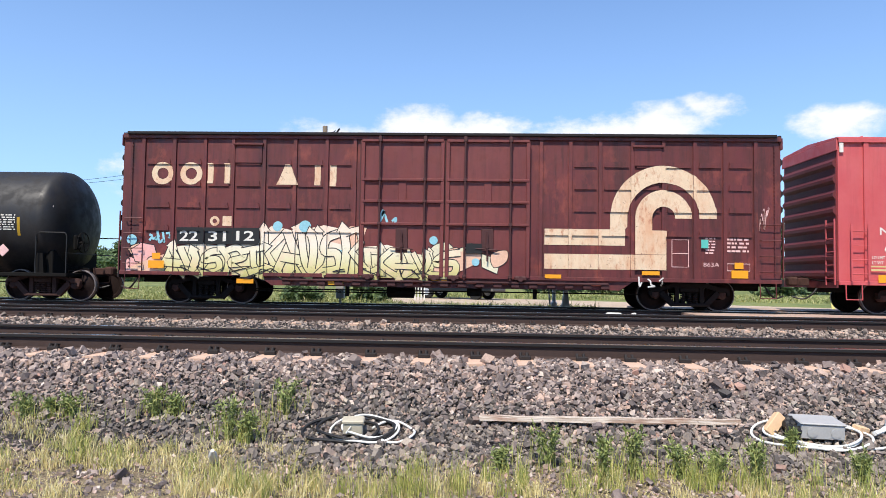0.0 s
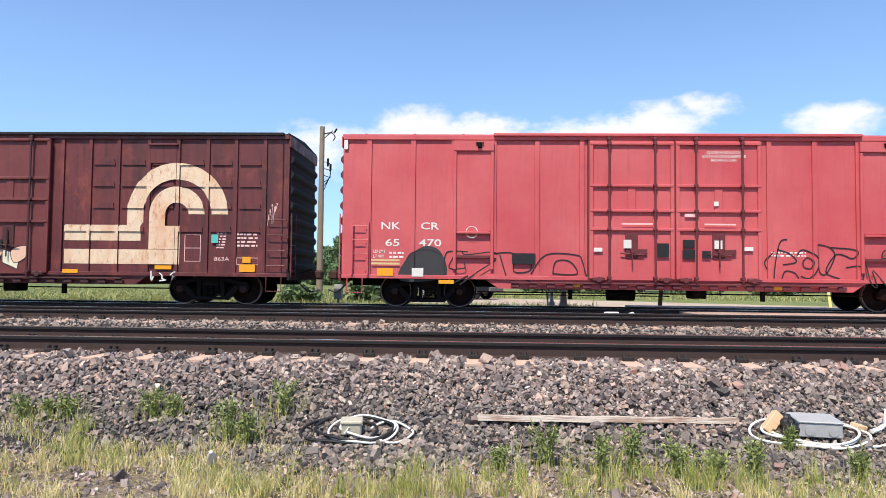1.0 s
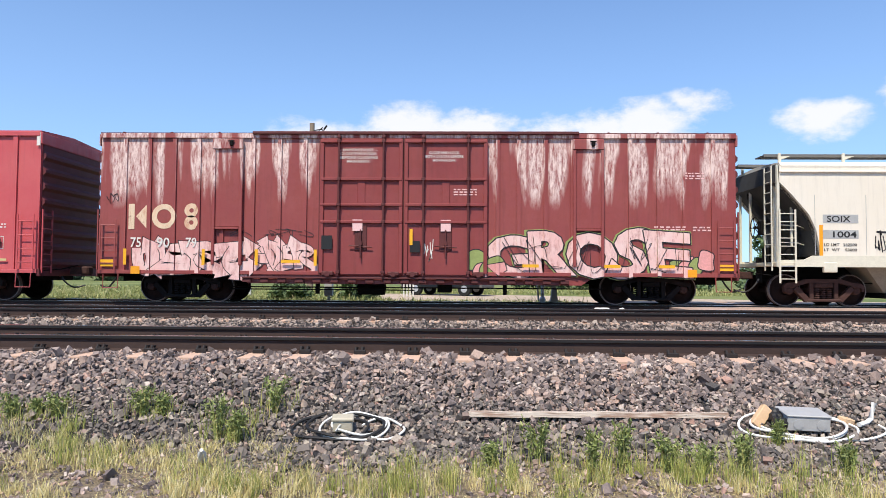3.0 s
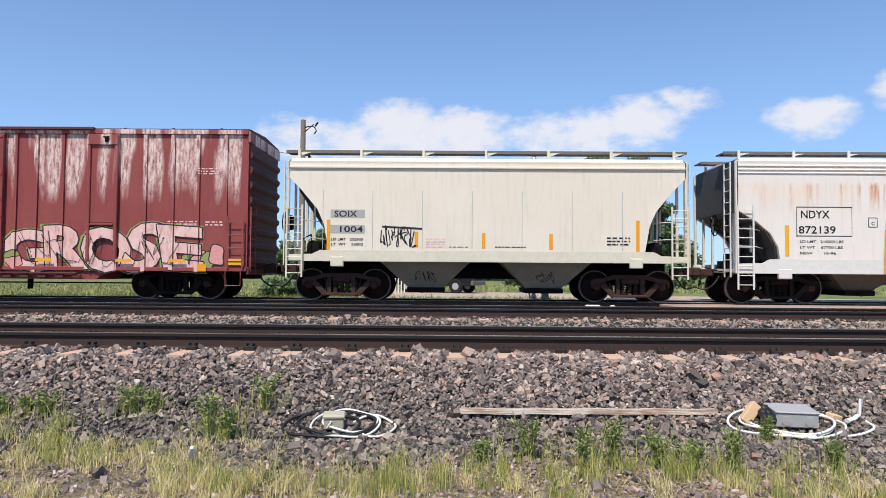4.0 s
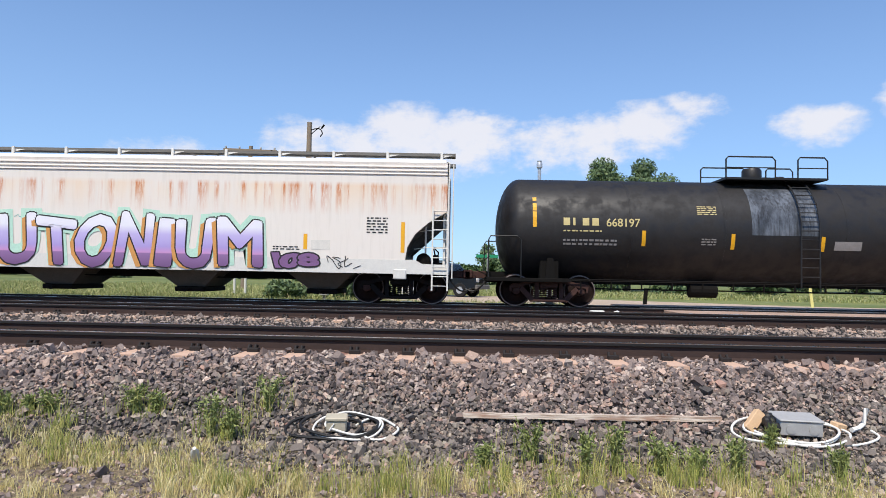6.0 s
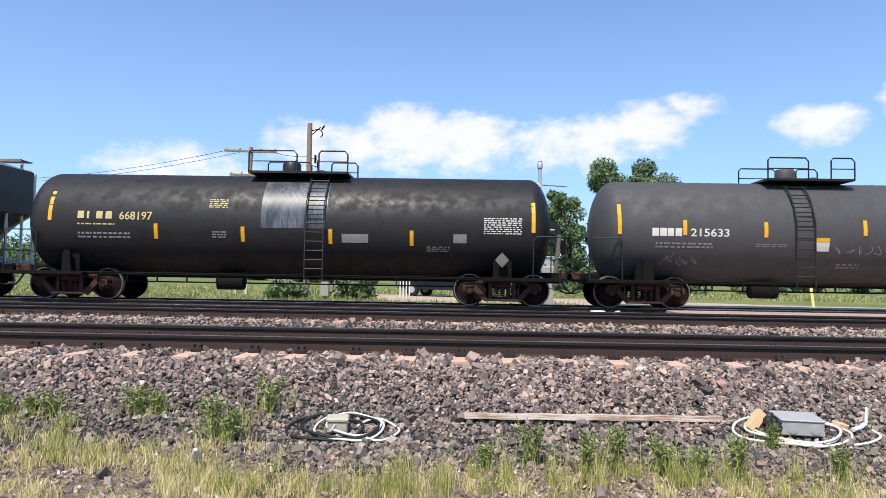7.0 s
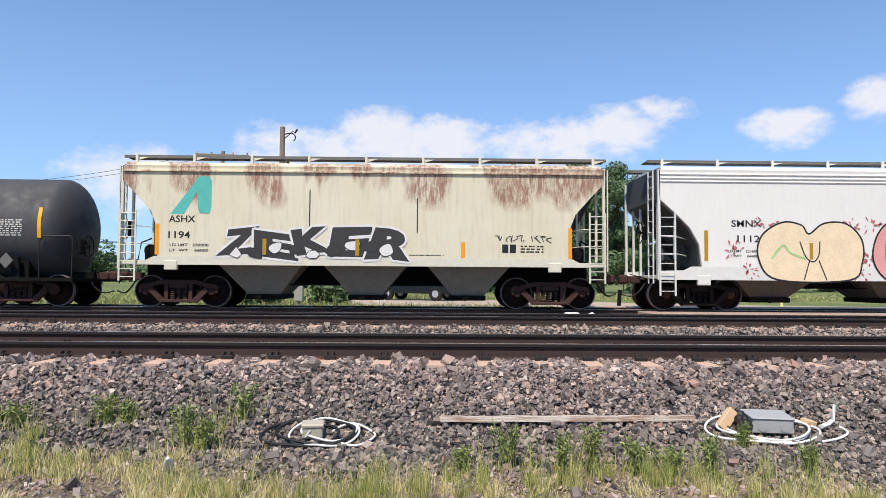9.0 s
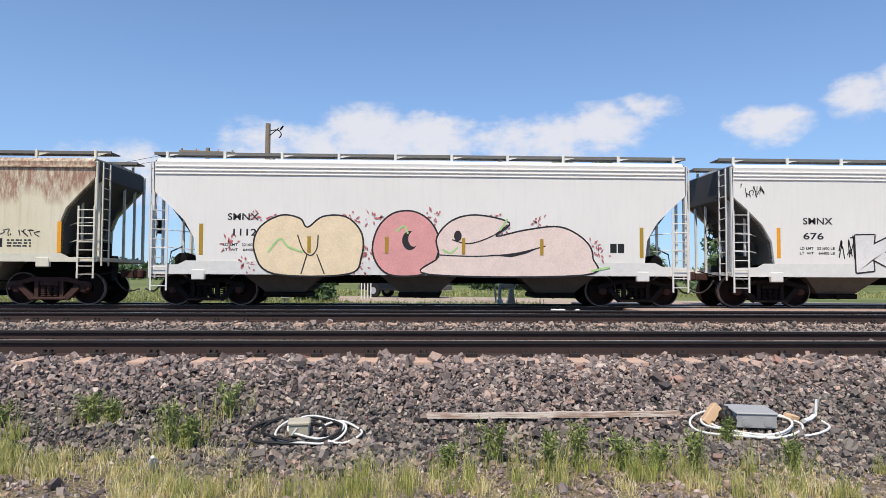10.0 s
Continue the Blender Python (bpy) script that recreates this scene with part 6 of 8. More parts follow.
ARMS = [   # arms of made-up letters in a unit box
    [[(0.15, 0.0), (0.2, 0.55), (0.05, 1.0)], [(0.1, 0.9), (0.6, 1.0), (0.85, 0.7), (0.35, 0.5), (0.95, 0.1)]],
    [[(0.9, 0.95), (0.3, 0.85), (0.1, 0.55), (0.75, 0.5), (0.8, 0.15), (0.0, 0.05)]],
    [[(0.1, 0.95), (0.25, 0.3), (0.55, 0.05), (0.85, 0.4), (0.8, 1.0)], [(0.5, 0.1), (0.6, 0.6), (0.45, 0.9)]],
    [[(0.0, 0.1), (0.35, 0.6), (0.5, 1.0)], [(0.45, 0.95), (0.7, 0.5), (1.0, 0.0)], [(0.1, 0.4), (0.9, 0.35)]],
    [[(0.2, 0.0), (0.15, 1.0)], [(0.9, 1.0), (0.3, 0.5), (1.0, 0.0)]],
    [[(0.0, 0.9), (0.95, 1.0)], [(0.5, 0.95), (0.45, 0.4), (0.65, 0.0)], [(0.6, 0.1), (1.05, 0.25)]],
]


def wildstyle(car, x0, x1, z0, z1, n, fill, seed, y=SIDE - 0.02, arm=0.2, rim=0.022, line="spray_black"):
    """Interlocked sprayed letters of thick bent arms with dark rims and pointed ends."""
    rnd = random.Random(seed)
    w, h = (x1 - x0) / n, z1 - z0
    for i in range(n):
        for q, limb in enumerate(ARMS[(i * 5 + seed) % len(ARMS)]):
            sx, sk = w * rnd.uniform(1.05, 1.35), rnd.uniform(-0.22, 0.22)
            pts = [(x0 + w * i + sx * a + sk * h * (b - 0.5) + rnd.uniform(-0.05, 0.05), z0 + h * b * rnd.uniform(0.93, 1.04) + rnd.uniform(-0.04, 0.02)) for a, b in limb]
            pts = spline(pts, 5, False) if rnd.random() < 0.65 else pts
            k = arm * rnd.uniform(0.8, 1.25)
            yy = y - 0.0022 * i - 0.0007 * q
            a, b = Vector(pts[-2]), Vector(pts[-1])
            d = (b - a).normalized()
            nn = Vector((-d.y, d.x))
            for wide, dy, m, nm in ((k + 2 * rim, 0.0, line, "graffiti_outline"), (k, -0.0006, fill, "graffiti_fill")):
                e = (wide - k) / 2
                g = strokes(Geo(), [pts], wide, yy + dy)
                sheet(g, [tuple(b - d * 0.02 + nn * (k * 0.85 + e)), tuple(b - d * 0.02 - nn * (k * 0.85 + e)), tuple(b + d * (k * 1.1 + 1.6 * e))], yy + dy - 0.0002)
                part(nm, g, m, car)


def scribble(car, x0, x1, z0, z1, n, mat, seed, w=0.02, y=SIDE - 0.012, name="graffiti_tag", loop=0.5):
    """A quick tag: a few looping lines."""
    rnd = random.Random(seed)
    g = Geo()
    for i in range(n):
        cx = x0 + (x1 - x0) * (i + 0.5) / n
        hw = (x1 - x0) / n * 0.75
        pts = [(cx + rnd.uniform(-hw, hw), rnd.uniform(z0, z1)) for _ in range(rnd.choice((3, 4, 5)))]
        strokes(g, [spline(pts, 6, False)], w, y - 0.0003 * i)
    part(name, g, mat, car)


def lettering(car, rows, mat, bold=0.0, y=SIDE - 0.006, bend=None):
    for body, x0, x1, z0, z1 in rows:
        part("lettering", words(Geo(), body, x0, x1, z0, z1, y, bold, bend=bend), mat, car)


def sticker(car, x, z, w, h, mat, y=SIDE - 0.006, name="sticker", label=""):
    part(name, Geo().box(x - w / 2, x + w / 2, y, y + 0.004, z - h / 2, z + h / 2), mat, car, label)


# ---- the cars, front to rear ----
def car_old_tank():
    xc = -17.85
    c = start_car("tank_car", "glossy black tank car with white data panel", xc)
    tank_car(c, 6.7, 1.48, 2.2, 6.15, "black_tank", dome_x=0.0)
    b = tank_bend(1.48, 2.2)
    g = Geo()
    bars(g, 4.6, 5.55, 1.9, 2.35, 7, bend=b)
    tagged(part("data_panel", g, "letter_white", c), kind="stuff")
    small_print(c, [(6.05, 6.45, 2.55, 2.65, 1)], "letter_faint", bend=tank_bend(1.25, 2.2))
    part("reflector", curved_box(Geo(), 5.6, 5.68, 1.75, 2.25, b), "mustard", c, "dull yellow reflector tape")
    s = Geo().prism([(5.1, 1.35), (5.27, 1.18), (5.44, 1.35), (5.27, 1.52)], -1.52, -1.5)
    part("hazard_placard", s, "letter_pink", c, "pink diamond hazard placard")


def car_maroon():
    xc = -0.72
    c = start_car("box_car", "weathered maroon box car with cream lettering and graffiti", xc)
    ribs = [v - xc for v in (-8.8, -7.96, -7.13, -6.37, -5.53, -4.7, -3.86, -3.11, 1.78, 2.54, 3.31, 4.14, 4.93, 5.73, 6.49, 7.27)]
    boxcar_body(c, 8.63, 4.52, "maroon", ribs, (-2.95 - xc, 1.51 - xc), 4.57, (-8.5, 8.5), (4.36, 3.33, 2.76, 2.17), trucks=6.44, endmat="roof_black_end_shade", roofmat="roof_black_end_shade", doormat="maroon_door", ironmat="maroon_dark", panels=((-5.95 - xc, 0.72), (4.53 - xc, 0.72)), ridged=True)
    # pressed side panels between the posts
    for a, b in list(zip(ribs[:7], ribs[1:8])) + list(zip(ribs[9:15], ribs[10:16])):
        for z in (3.78, 3.2, 2.62, 2.0):
            g = Geo().prism([(a + 0.1, z - 0.07), (b - 0.1, z - 0.07), (b - 0.13, z + 0.07), (a + 0.13, z + 0.07)], SIDE + 0.012, SIDE + 0.06)
            part("pressed_panel", g, "maroon", c)
    for x in (-5.95 - xc, 4.53 - xc):
        g = Geo().box(x - 0.36, x + 0.36, SIDE - 0.01, SIDE + 0.03, 3.75, 4.25, c=0.01)
        g.box(x - 0.4, x + 0.4, SIDE - 0.07, SIDE, 4.22, 4.28, c=0.01)
        part("side_panel", g, "maroon", c)
    for s, x in ((-1, -8.98 - xc), (1, 7.62 - xc)):
        ladder(c, x, 0.5, 0.85, 2.45, 4, "maroon", stiles=False)
        g = Geo()
        for i in range(34):
            g.box(x + s * 0.12 - 0.012, x + s * 0.12 + 0.012, SIDE - 0.008, SIDE + 0.05, 0.95 + i * 0.1, 0.985 + i * 0.1)
        tagged(part("rivet_row", g, "maroon", c), kind="stuff")
    # company name and emblem as plain shapes
    y = SIDE - 0.0075
    g = Geo()
    for x, kind_ in ((-8.27, "ring_open"), (-7.5, "ring"), (-6.75, "bars"), (-4.9, "peak"), (-4.1, "bar"), (-3.62, "foot")):
        x -= xc
        if kind_ == "ring":
            sheet(g, ring(x, 3.46, 0.3, 0.15, 0, 360, 32), y)
        elif kind_ == "ring_open":
            sheet(g, ring(x, 3.46, 0.3, 0.15, 0, 360, 32), y)
        elif kind_ == "bars":
            sheet(g, [(x - 0.3, 3.2), (x - 0.15, 3.2), (x - 0.15, 3.74), (x - 0.3, 3.74)], y)
            sheet(g, [(x + 0.15, 3.2), (x + 0.3, 3.2), (x + 0.3, 3.74), (x + 0.15, 3.74)], y)
        elif kind_ == "peak":
            sheet(g, [(x - 0.29, 3.18), (x + 0.29, 3.18), (x + 0.07, 3.72), (x - 0.07, 3.72)], y)
        elif kind_ == "bar":
            sheet(g, [(x - 0.08, 3.17), (x + 0.08, 3.17), (x + 0.08, 3.71), (x - 0.08, 3.71)], y)
        else:
            sheet(g, [(x - 0.15, 3.15), (x + 0.02, 3.15), (x + 0.02, 3.71), (x - 0.15, 3.71)], y)
    part("company_lettering", g, "letter_cream", c, "faded cream block lettering")
    g = Geo()
    ex, ez = 4.93 - xc, 2.4
    x0 = 1.88 - xc
    sheet(g, ring(ex, ez, 1.36, 0.92, 0, 180, 40), y)
    sheet(g, [(ex - 1.36, ez), (ex - 1.36, 2.1), (ex - 0.98, 2.1), (ex - 0.92, 2.18), (ex - 0.92, ez)], y)
    sheet(g, [(x0, 1.68), (ex - 0.98, 1.68), (ex - 0.98, 2.1), (x0, 2.1)], y)
    sheet(g, ring(ex, ez, 0.73, 0.3, 0, 180, 32), y)
    sheet(g, [(ex - 0.73, ez), (ex - 0.73, 2.08), (ex - 0.3, 2.08), (ex - 0.3, ez)], y)
    sheet(g, [(ex - 0.73, 2.08), (ex - 0.73, 1.46), (ex + 0.08, 1.46), (ex + 0.08, 2.08)], y)
    sheet(g, [(x0, 1.06), (ex + 0.08, 1.06), (ex + 0.08, 1.45), (x0, 1.45)], y)
    part("emblem", g, "letter_cream", c, "peeling cream emblem of rings and bars")
    # number on black panel
    part("stencil_frame", sheet(Geo(), [(-7.83 - xc, 1.58), (-5.58 - xc, 1.58), (-5.58 - xc, 2.02), (-7.83 - xc, 2.02)], SIDE - 0.046), "black", c, "black number panel")
    lettering(c, [("22", -7.75 - xc, -7.25 - xc, 1.66, 1.93), ("31", -6.98 - xc, -6.5 - xc, 1.66, 1.93), ("12", -6.2 - xc, -5.72 - xc, 1.68, 1.94)], "letter_white", 0.02, SIDE - 0.05)
    g = Geo()
    sheet(g, ring(-6.83 - xc, 2.2, 0.13, 0.06, 0, 360, 16), SIDE - 0.008)
    sheet(g, [(-6.62 - xc, 2.07), (-6.36 - xc, 2.07), (-6.36 - xc, 2.33), (-6.62 - xc, 2.33)], SIDE - 0.008)
    part("company_lettering", g, "letter_cream", c)
    # wild lettering along the lower side
    base = [(-8.3, 0.78), (-8.1, 1.45), (-7.3, 1.62), (-6.4, 1.5), (-5.6, 1.72), (-5.3, 2.08), (-4.6, 1.95), (-3.9, 2.12), (-3.2, 1.98), (-2.9, 1.55), (-2.2, 1.62), (-1.5, 1.4), (-0.7, 1.3), (-0.4, 1.0), (-1.2, 0.76)]
    part("graffiti_block", sheet(Geo(), [(a - xc, b) for a, b in base], SIDE - 0.012), "spray_fade", c, "pale yellow-green sprayed ground of the piece")
    for poly in ([(-3.75, 1.7), (-3.2, 2.1), (-2.75, 2.06), (-2.95, 1.5)], [(-9.2, 0.9), (-8.5, 1.2), (-8.0, 1.35), (-8.3, 0.8)], [(-1.6, 0.9), (-0.2, 1.5), (0.2, 1.2), (-0.3, 0.95)]):
        part("graffiti_block", sheet(Geo(), [(a - xc, b) for a, b in poly], SIDE - 0.0135), "spray_peach", c, "peach sprayed patch")
    wildstyle(c, -8.25 - xc, -5.5 - xc, 0.8, 1.5, 5, "spray_fade", 3, y=SIDE - 0.016, arm=0.16, rim=0.024)
    wildstyle(c, -5.6 - xc, -2.9 - xc, 0.85, 2.0, 5, "spray_fade", 10, y=SIDE - 0.016, arm=0.19, rim=0.025)
    wildstyle(c, -3.0 - xc, -0.5 - xc, 0.8, 1.5, 5, "spray_fade", 5, y=SIDE - 0.016, arm=0.14, rim=0.022)
    scribble(c, -8.0 - xc, -0.8 - xc, 0.68, 1.0, 14, "spray_black", 33, 0.022, y=SIDE - 0.036)
    shards(c, -9.2 - xc, -8.3 - xc, 0.8, 1.6, 4, ["spray_pink", "spray_peach"], 4, size=0.4)
    shards(c, -1.2 - xc, 0.9 - xc, 0.9, 1.7, 7, ["spray_peach", "spray_cream"], 9, y=SIDE - 0.01, size=0.35, w=0.02)
    scribble(c, -8.68 - xc, -8.05 - xc, 1.62, 1.95, 4, "spray_blue", 3, 0.06)
    scribble(c, -2.45 - xc, -2.0 - xc, 2.15, 2.6, 3, "spray_blue", 5, 0.06, y=SIDE - 0.008)
    scribble(c, 4.3 - xc, 4.9 - xc, 0.62, 0.95, 3, "spray_white", 8, 0.035)
    scribble(c, 7.35 - xc, 7.6 - xc, 2.1, 2.75, 5, "letter_pink", 6, 0.014)
    for x, z, r in ((-9.05, 1.68, 0.14), (-5.13, 2.08, 0.13), (-4.4, 2.08, 0.16), (-1.0, 1.75, 0.11), (0.1, 1.2, 0.1), (-3.5, 1.35, 0.14)):
        part("paint_blob", sheet(Geo(), ring(x - xc, z, r, 0.0, 0, 350, 16)[:17], SIDE - 0.02), "spray_blue", c, "pale blue spray blob")
    for x, z, w, h in ((-8.35, 1.03, 0.42, 0.2), (-8.35, 1.25, 0.22, 0.16), (-5.95, 0.62, 0.45, 0.12), (-3.55, 0.6, 0.4, 0.1), (-0.85, 0.72, 0.42, 0.1), (2.1, 0.86, 0.42, 0.1), (4.6, 0.98, 0.45, 0.1), (6.85, 0.98, 0.42, 0.2), (6.83, 1.2, 0.22, 0.16)):
        sticker(c, x - xc, z, w, h, "orange", y=SIDE - 0.03 if abs(x) < 3 or x < -3 else SIDE - 0.008, name="reflector", label="yellow reflector plate")
    small_print(c, [(6.0 - xc, 6.25 - xc, 1.5, 1.95, 6), (6.55 - xc, 7.1 - xc, 1.55, 1.95, 4)], "letter_pink")
    lettering(c, [("863A", 5.95 - xc, 6.35 - xc, 1.17, 1.27)], "letter_pink")
    g = Geo()
    strokes(g, [[(5.15 - xc, 1.15), (5.57 - xc, 1.15), (5.57 - xc, 1.85), (5.15 - xc, 1.85), (5.15 - xc, 1.15)], [(5.15 - xc, 1.5), (5.57 - xc, 1.5)], [(6.55 - xc, 1.07), (7.12 - xc, 1.07), (7.12 - xc, 1.25), (6.55 - xc, 1.25), (6.55 - xc, 1.07)]], 0.018, SIDE - 0.008)
    part("stencil_frame", g, "letter_pink", c)
    sticker(c, 5.97 - xc, 1.75, 0.18, 0.22, "spray_teal", name="sticker", label="teal square sticker")
    sticker(c, 0.05 - xc, 1.55, 0.42, 0.26, "black", y=SIDE - 0.09, name="notice", label="black notice plate")


def car_red():
    xc = 17.97
    c = start_car("box_car", "bright red box car with black graffiti scrawl", xc)
    ribs = [v - xc for v in (10.04, 11.2, 12.26, 13.32, 14.44, 15.6, 20.38, 21.53, 22.62, 23.71, 24.81, 25.92)]
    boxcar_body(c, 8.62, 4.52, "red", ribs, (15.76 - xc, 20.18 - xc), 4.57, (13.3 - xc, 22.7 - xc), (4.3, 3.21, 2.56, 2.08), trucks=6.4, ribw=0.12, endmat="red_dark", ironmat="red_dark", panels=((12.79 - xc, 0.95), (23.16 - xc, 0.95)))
    for x in (12.79 - xc, 23.16 - xc):
        hatch(c, x, 4.5, "red", 0.95)
    for x in (9.83 - xc, 26.3 - xc):
        ladder(c, x, 0.42, 0.85, 2.3, 4, "red")
    for x in (9.42, 26.55):
        sticker(c, x - xc, 4.32, 0.1, 0.35, "letter_white")
    lettering(c, [("NK", 10.38 - xc, 10.88 - xc, 2.04, 2.23), ("CR", 11.42 - xc, 11.9 - xc, 2.04, 2.23), ("65", 10.49 - xc, 10.86 - xc, 1.6, 1.79), ("470", 11.37 - xc, 11.96 - xc, 1.6, 1.79),
                  ("LD LMT", 10.18 - xc, 10.5 - xc, 1.42, 1.5), ("LT WT", 10.18 - xc, 10.46 - xc, 1.29, 1.37)], "letter_white", 0.012)
    lettering(c, [("CLOSE AND LOCK", 18.78 - xc, 19.66 - xc, 4.05, 4.12), ("BOTH DOORS BEFORE", 18.68 - xc, 19.78 - xc, 3.95, 4.02), ("MOVING CAR", 18.9 - xc, 19.55 - xc, 3.85, 3.92)], "letter_white", 0.01, SIDE - 0.006)
    small_print(c, [(10.6 - xc, 11.0 - xc, 1.29, 1.5, 2), (23.9 - xc, 24.6 - xc, 1.7, 2.1, 4), (25.1 - xc, 25.7 - xc, 1.95, 2.1, 2), (20.4 - xc, 21.3 - xc, 1.42, 1.58, 2), (23.95 - xc, 24.7 - xc, 1.28, 1.4, 2)], "letter_white")
    g = Geo()
    strokes(g, [[(12.75 - xc + 0.15 * math.cos(a), 1.98 + 0.15 * math.sin(a)) for a in np.linspace(0, 6.3, 20)]], 0.018, SIDE - 0.006)
    part("stencil_frame", g, "letter_white", c)
    for x, z, w, h in ((10.5, 0.92, 0.42, 0.2), (12.1, 0.68, 0.4, 0.1), (25.4, 0.84, 0.42, 0.2), (23.7, 0.62, 0.4, 0.1), (15.4, 0.62, 0.3, 0.08), (20.6, 0.6, 0.3, 0.08)):
        sticker(c, x - xc, z, w, h, "orange", y=SIDE - 0.03, name="reflector", label="yellow reflector plate")
    for x, z, w, h in ((10.5, 1.14, 0.75, 0.05), (10.5, 1.23, 0.75, 0.04), (25.4, 1.1, 0.75, 0.06)):
        sticker(c, x - xc, z, w, h, "letter_gold")
    for x, z, w, h, m in ((16.75, 1.7, 0.2, 0.22, "letter_white"), (17.65, 1.55, 0.3, 0.35, "black"), (18.3, 1.72, 0.3, 0.2, "black"), (18.3, 1.45, 0.32, 0.22, "black"), (19.05, 1.7, 0.2, 0.22, "letter_white"), (18.75, 1.45, 0.22, 0.18, "black"), (17.1, 1.5, 0.3, 0.14, "red_dark"), (19.35, 1.5, 0.3, 0.14, "red_dark"), (16.0, 1.55, 0.22, 0.1, "letter_white"), (19.8, 1.6, 0.25, 0.1, "letter_white"), (18.35, 2.45, 0.3, 0.08, "letter_pink"), (19.0, 2.75, 0.12, 0.12, "letter_white"), (17.0, 2.22, 0.8, 0.04, "letter_pink"), (19.1, 2.22, 0.8, 0.04, "letter_pink"), (14.1, 1.3, 0.6, 0.28, "black"), (11.35, 0.92, 0.3, 0.22, "letter_white")):
        sticker(c, x - xc, z, w, h, m, y=SIDE - (0.09 if 15.8 < x < 20.2 else 0.03), name="notice")
    g = Geo()
    strokes(g, [[(25.2 - xc, 1.4), (25.65 - xc, 1.4), (25.65 - xc, 1.72), (25.2 - xc, 1.72), (25.2 - xc, 1.4)]], 0.02, SIDE - 0.008)
    part("stencil_frame", g, "letter_white", c)
    for x in (25.32, 25.53):
        sticker(c, x - xc, 1.56, 0.15, 0.2, "black", name="notice")
    # scrawled outlines
    yy = SIDE - 0.008
    part("graffiti_fill", sheet(Geo(), [(a - xc, b) for a, b in spline([(10.9, 0.7), (11.0, 1.2), (11.5, 1.6), (11.95, 1.45), (12.05, 0.8)], 6)], yy), "spray_darkgrey", c)
    for run in ([[(11.05, 1.26), (11.21, 1.43), (11.62, 1.51), (11.96, 1.39)], [(12.66, 1.46), (12.27, 1.48), (12.09, 1.43), (12.04, 1.14), (12.09, 0.75), (12.25, 0.65), (12.66, 0.85)], [(12.50, 1.48), (12.61, 1.39), (13.20, 1.46), (13.41, 1.43)], [(12.25, 1.31), (13.31, 1.31), (13.28, 1.19), (12.92, 0.95), (12.45, 0.61)], [(12.27, 1.31), (12.17, 1.04), (12.56, 1.04), (12.56, 1.19)], [(13.33, 1.43), (13.85, 1.43), (13.85, 0.97), (14.27, 1.00), (14.29, 1.34)], [(13.49, 1.39), (13.64, 0.90), (13.75, 0.75), (14.86, 0.85)], [(14.29, 0.90), (14.68, 1.41), (15.46, 1.41), (15.61, 1.24), (15.74, 0.80)], [(14.86, 0.92), (14.94, 1.24), (15.30, 1.24), (15.48, 0.92), (14.86, 0.92)], [(14.01, 0.85), (14.32, 0.68)]],
                                 [[(20.83, 1.86), (20.63, 1.74), (20.49, 0.87), (20.66, 0.81), (20.77, 1.04), (21.00, 1.01), (21.11, 0.87)], [(20.58, 1.60), (20.89, 1.49), (21.06, 1.29), (20.72, 1.21)], [(21.06, 1.43), (21.22, 1.60), (21.56, 1.43), (21.59, 1.15), (21.39, 0.87), (21.17, 0.92)], [(21.22, 1.29), (21.34, 1.40), (21.48, 1.29), (21.42, 1.12), (21.25, 1.15), (21.22, 1.29)], [(21.59, 1.74), (21.62, 1.09), (21.79, 0.98), (22.02, 1.43), (21.90, 1.66), (21.59, 1.74)], [(20.32, 1.09), (20.26, 1.29), (20.49, 1.55)], [(21.93, 1.66), (22.55, 1.60), (22.47, 1.38), (22.07, 1.49), (21.79, 1.04), (22.13, 0.87)]],
                                 [[(22.30, 1.15), (22.64, 1.18), (22.69, 0.87), (22.47, 0.81)], [(22.69, 1.60), (22.86, 0.81), (23.03, 0.67), (22.92, 1.09), (23.32, 0.61)], [(23.15, 1.38), (23.20, 1.57), (23.48, 1.66), (23.77, 1.55), (23.99, 1.32)], [(23.99, 1.38), (24.50, 1.12), (23.96, 1.12), (23.60, 1.38), (23.15, 1.38)], [(23.60, 1.09), (23.77, 1.07), (23.82, 0.81), (23.65, 0.73), (23.54, 0.87), (23.60, 1.09)], [(23.82, 1.18), (24.05, 0.98), (24.13, 0.70)]]):
        g = Geo()
        strokes(g, [spline([(a - xc, b) for a, b in line], 4, False) for line in run], 0.032, yy - 0.004)
        part("graffiti_tag", g, "spray_black", c, "thin black sprayed outline letters")
    for x in (12.79, 23.16):
        part("panel_slot", Geo().box(x - xc - 0.46, x - xc + 0.46, SIDE - 0.045, SIDE + 0.02, 1.3, 1.38, c=0.01), "red_dark", c, "dark lower latch of the side panel")


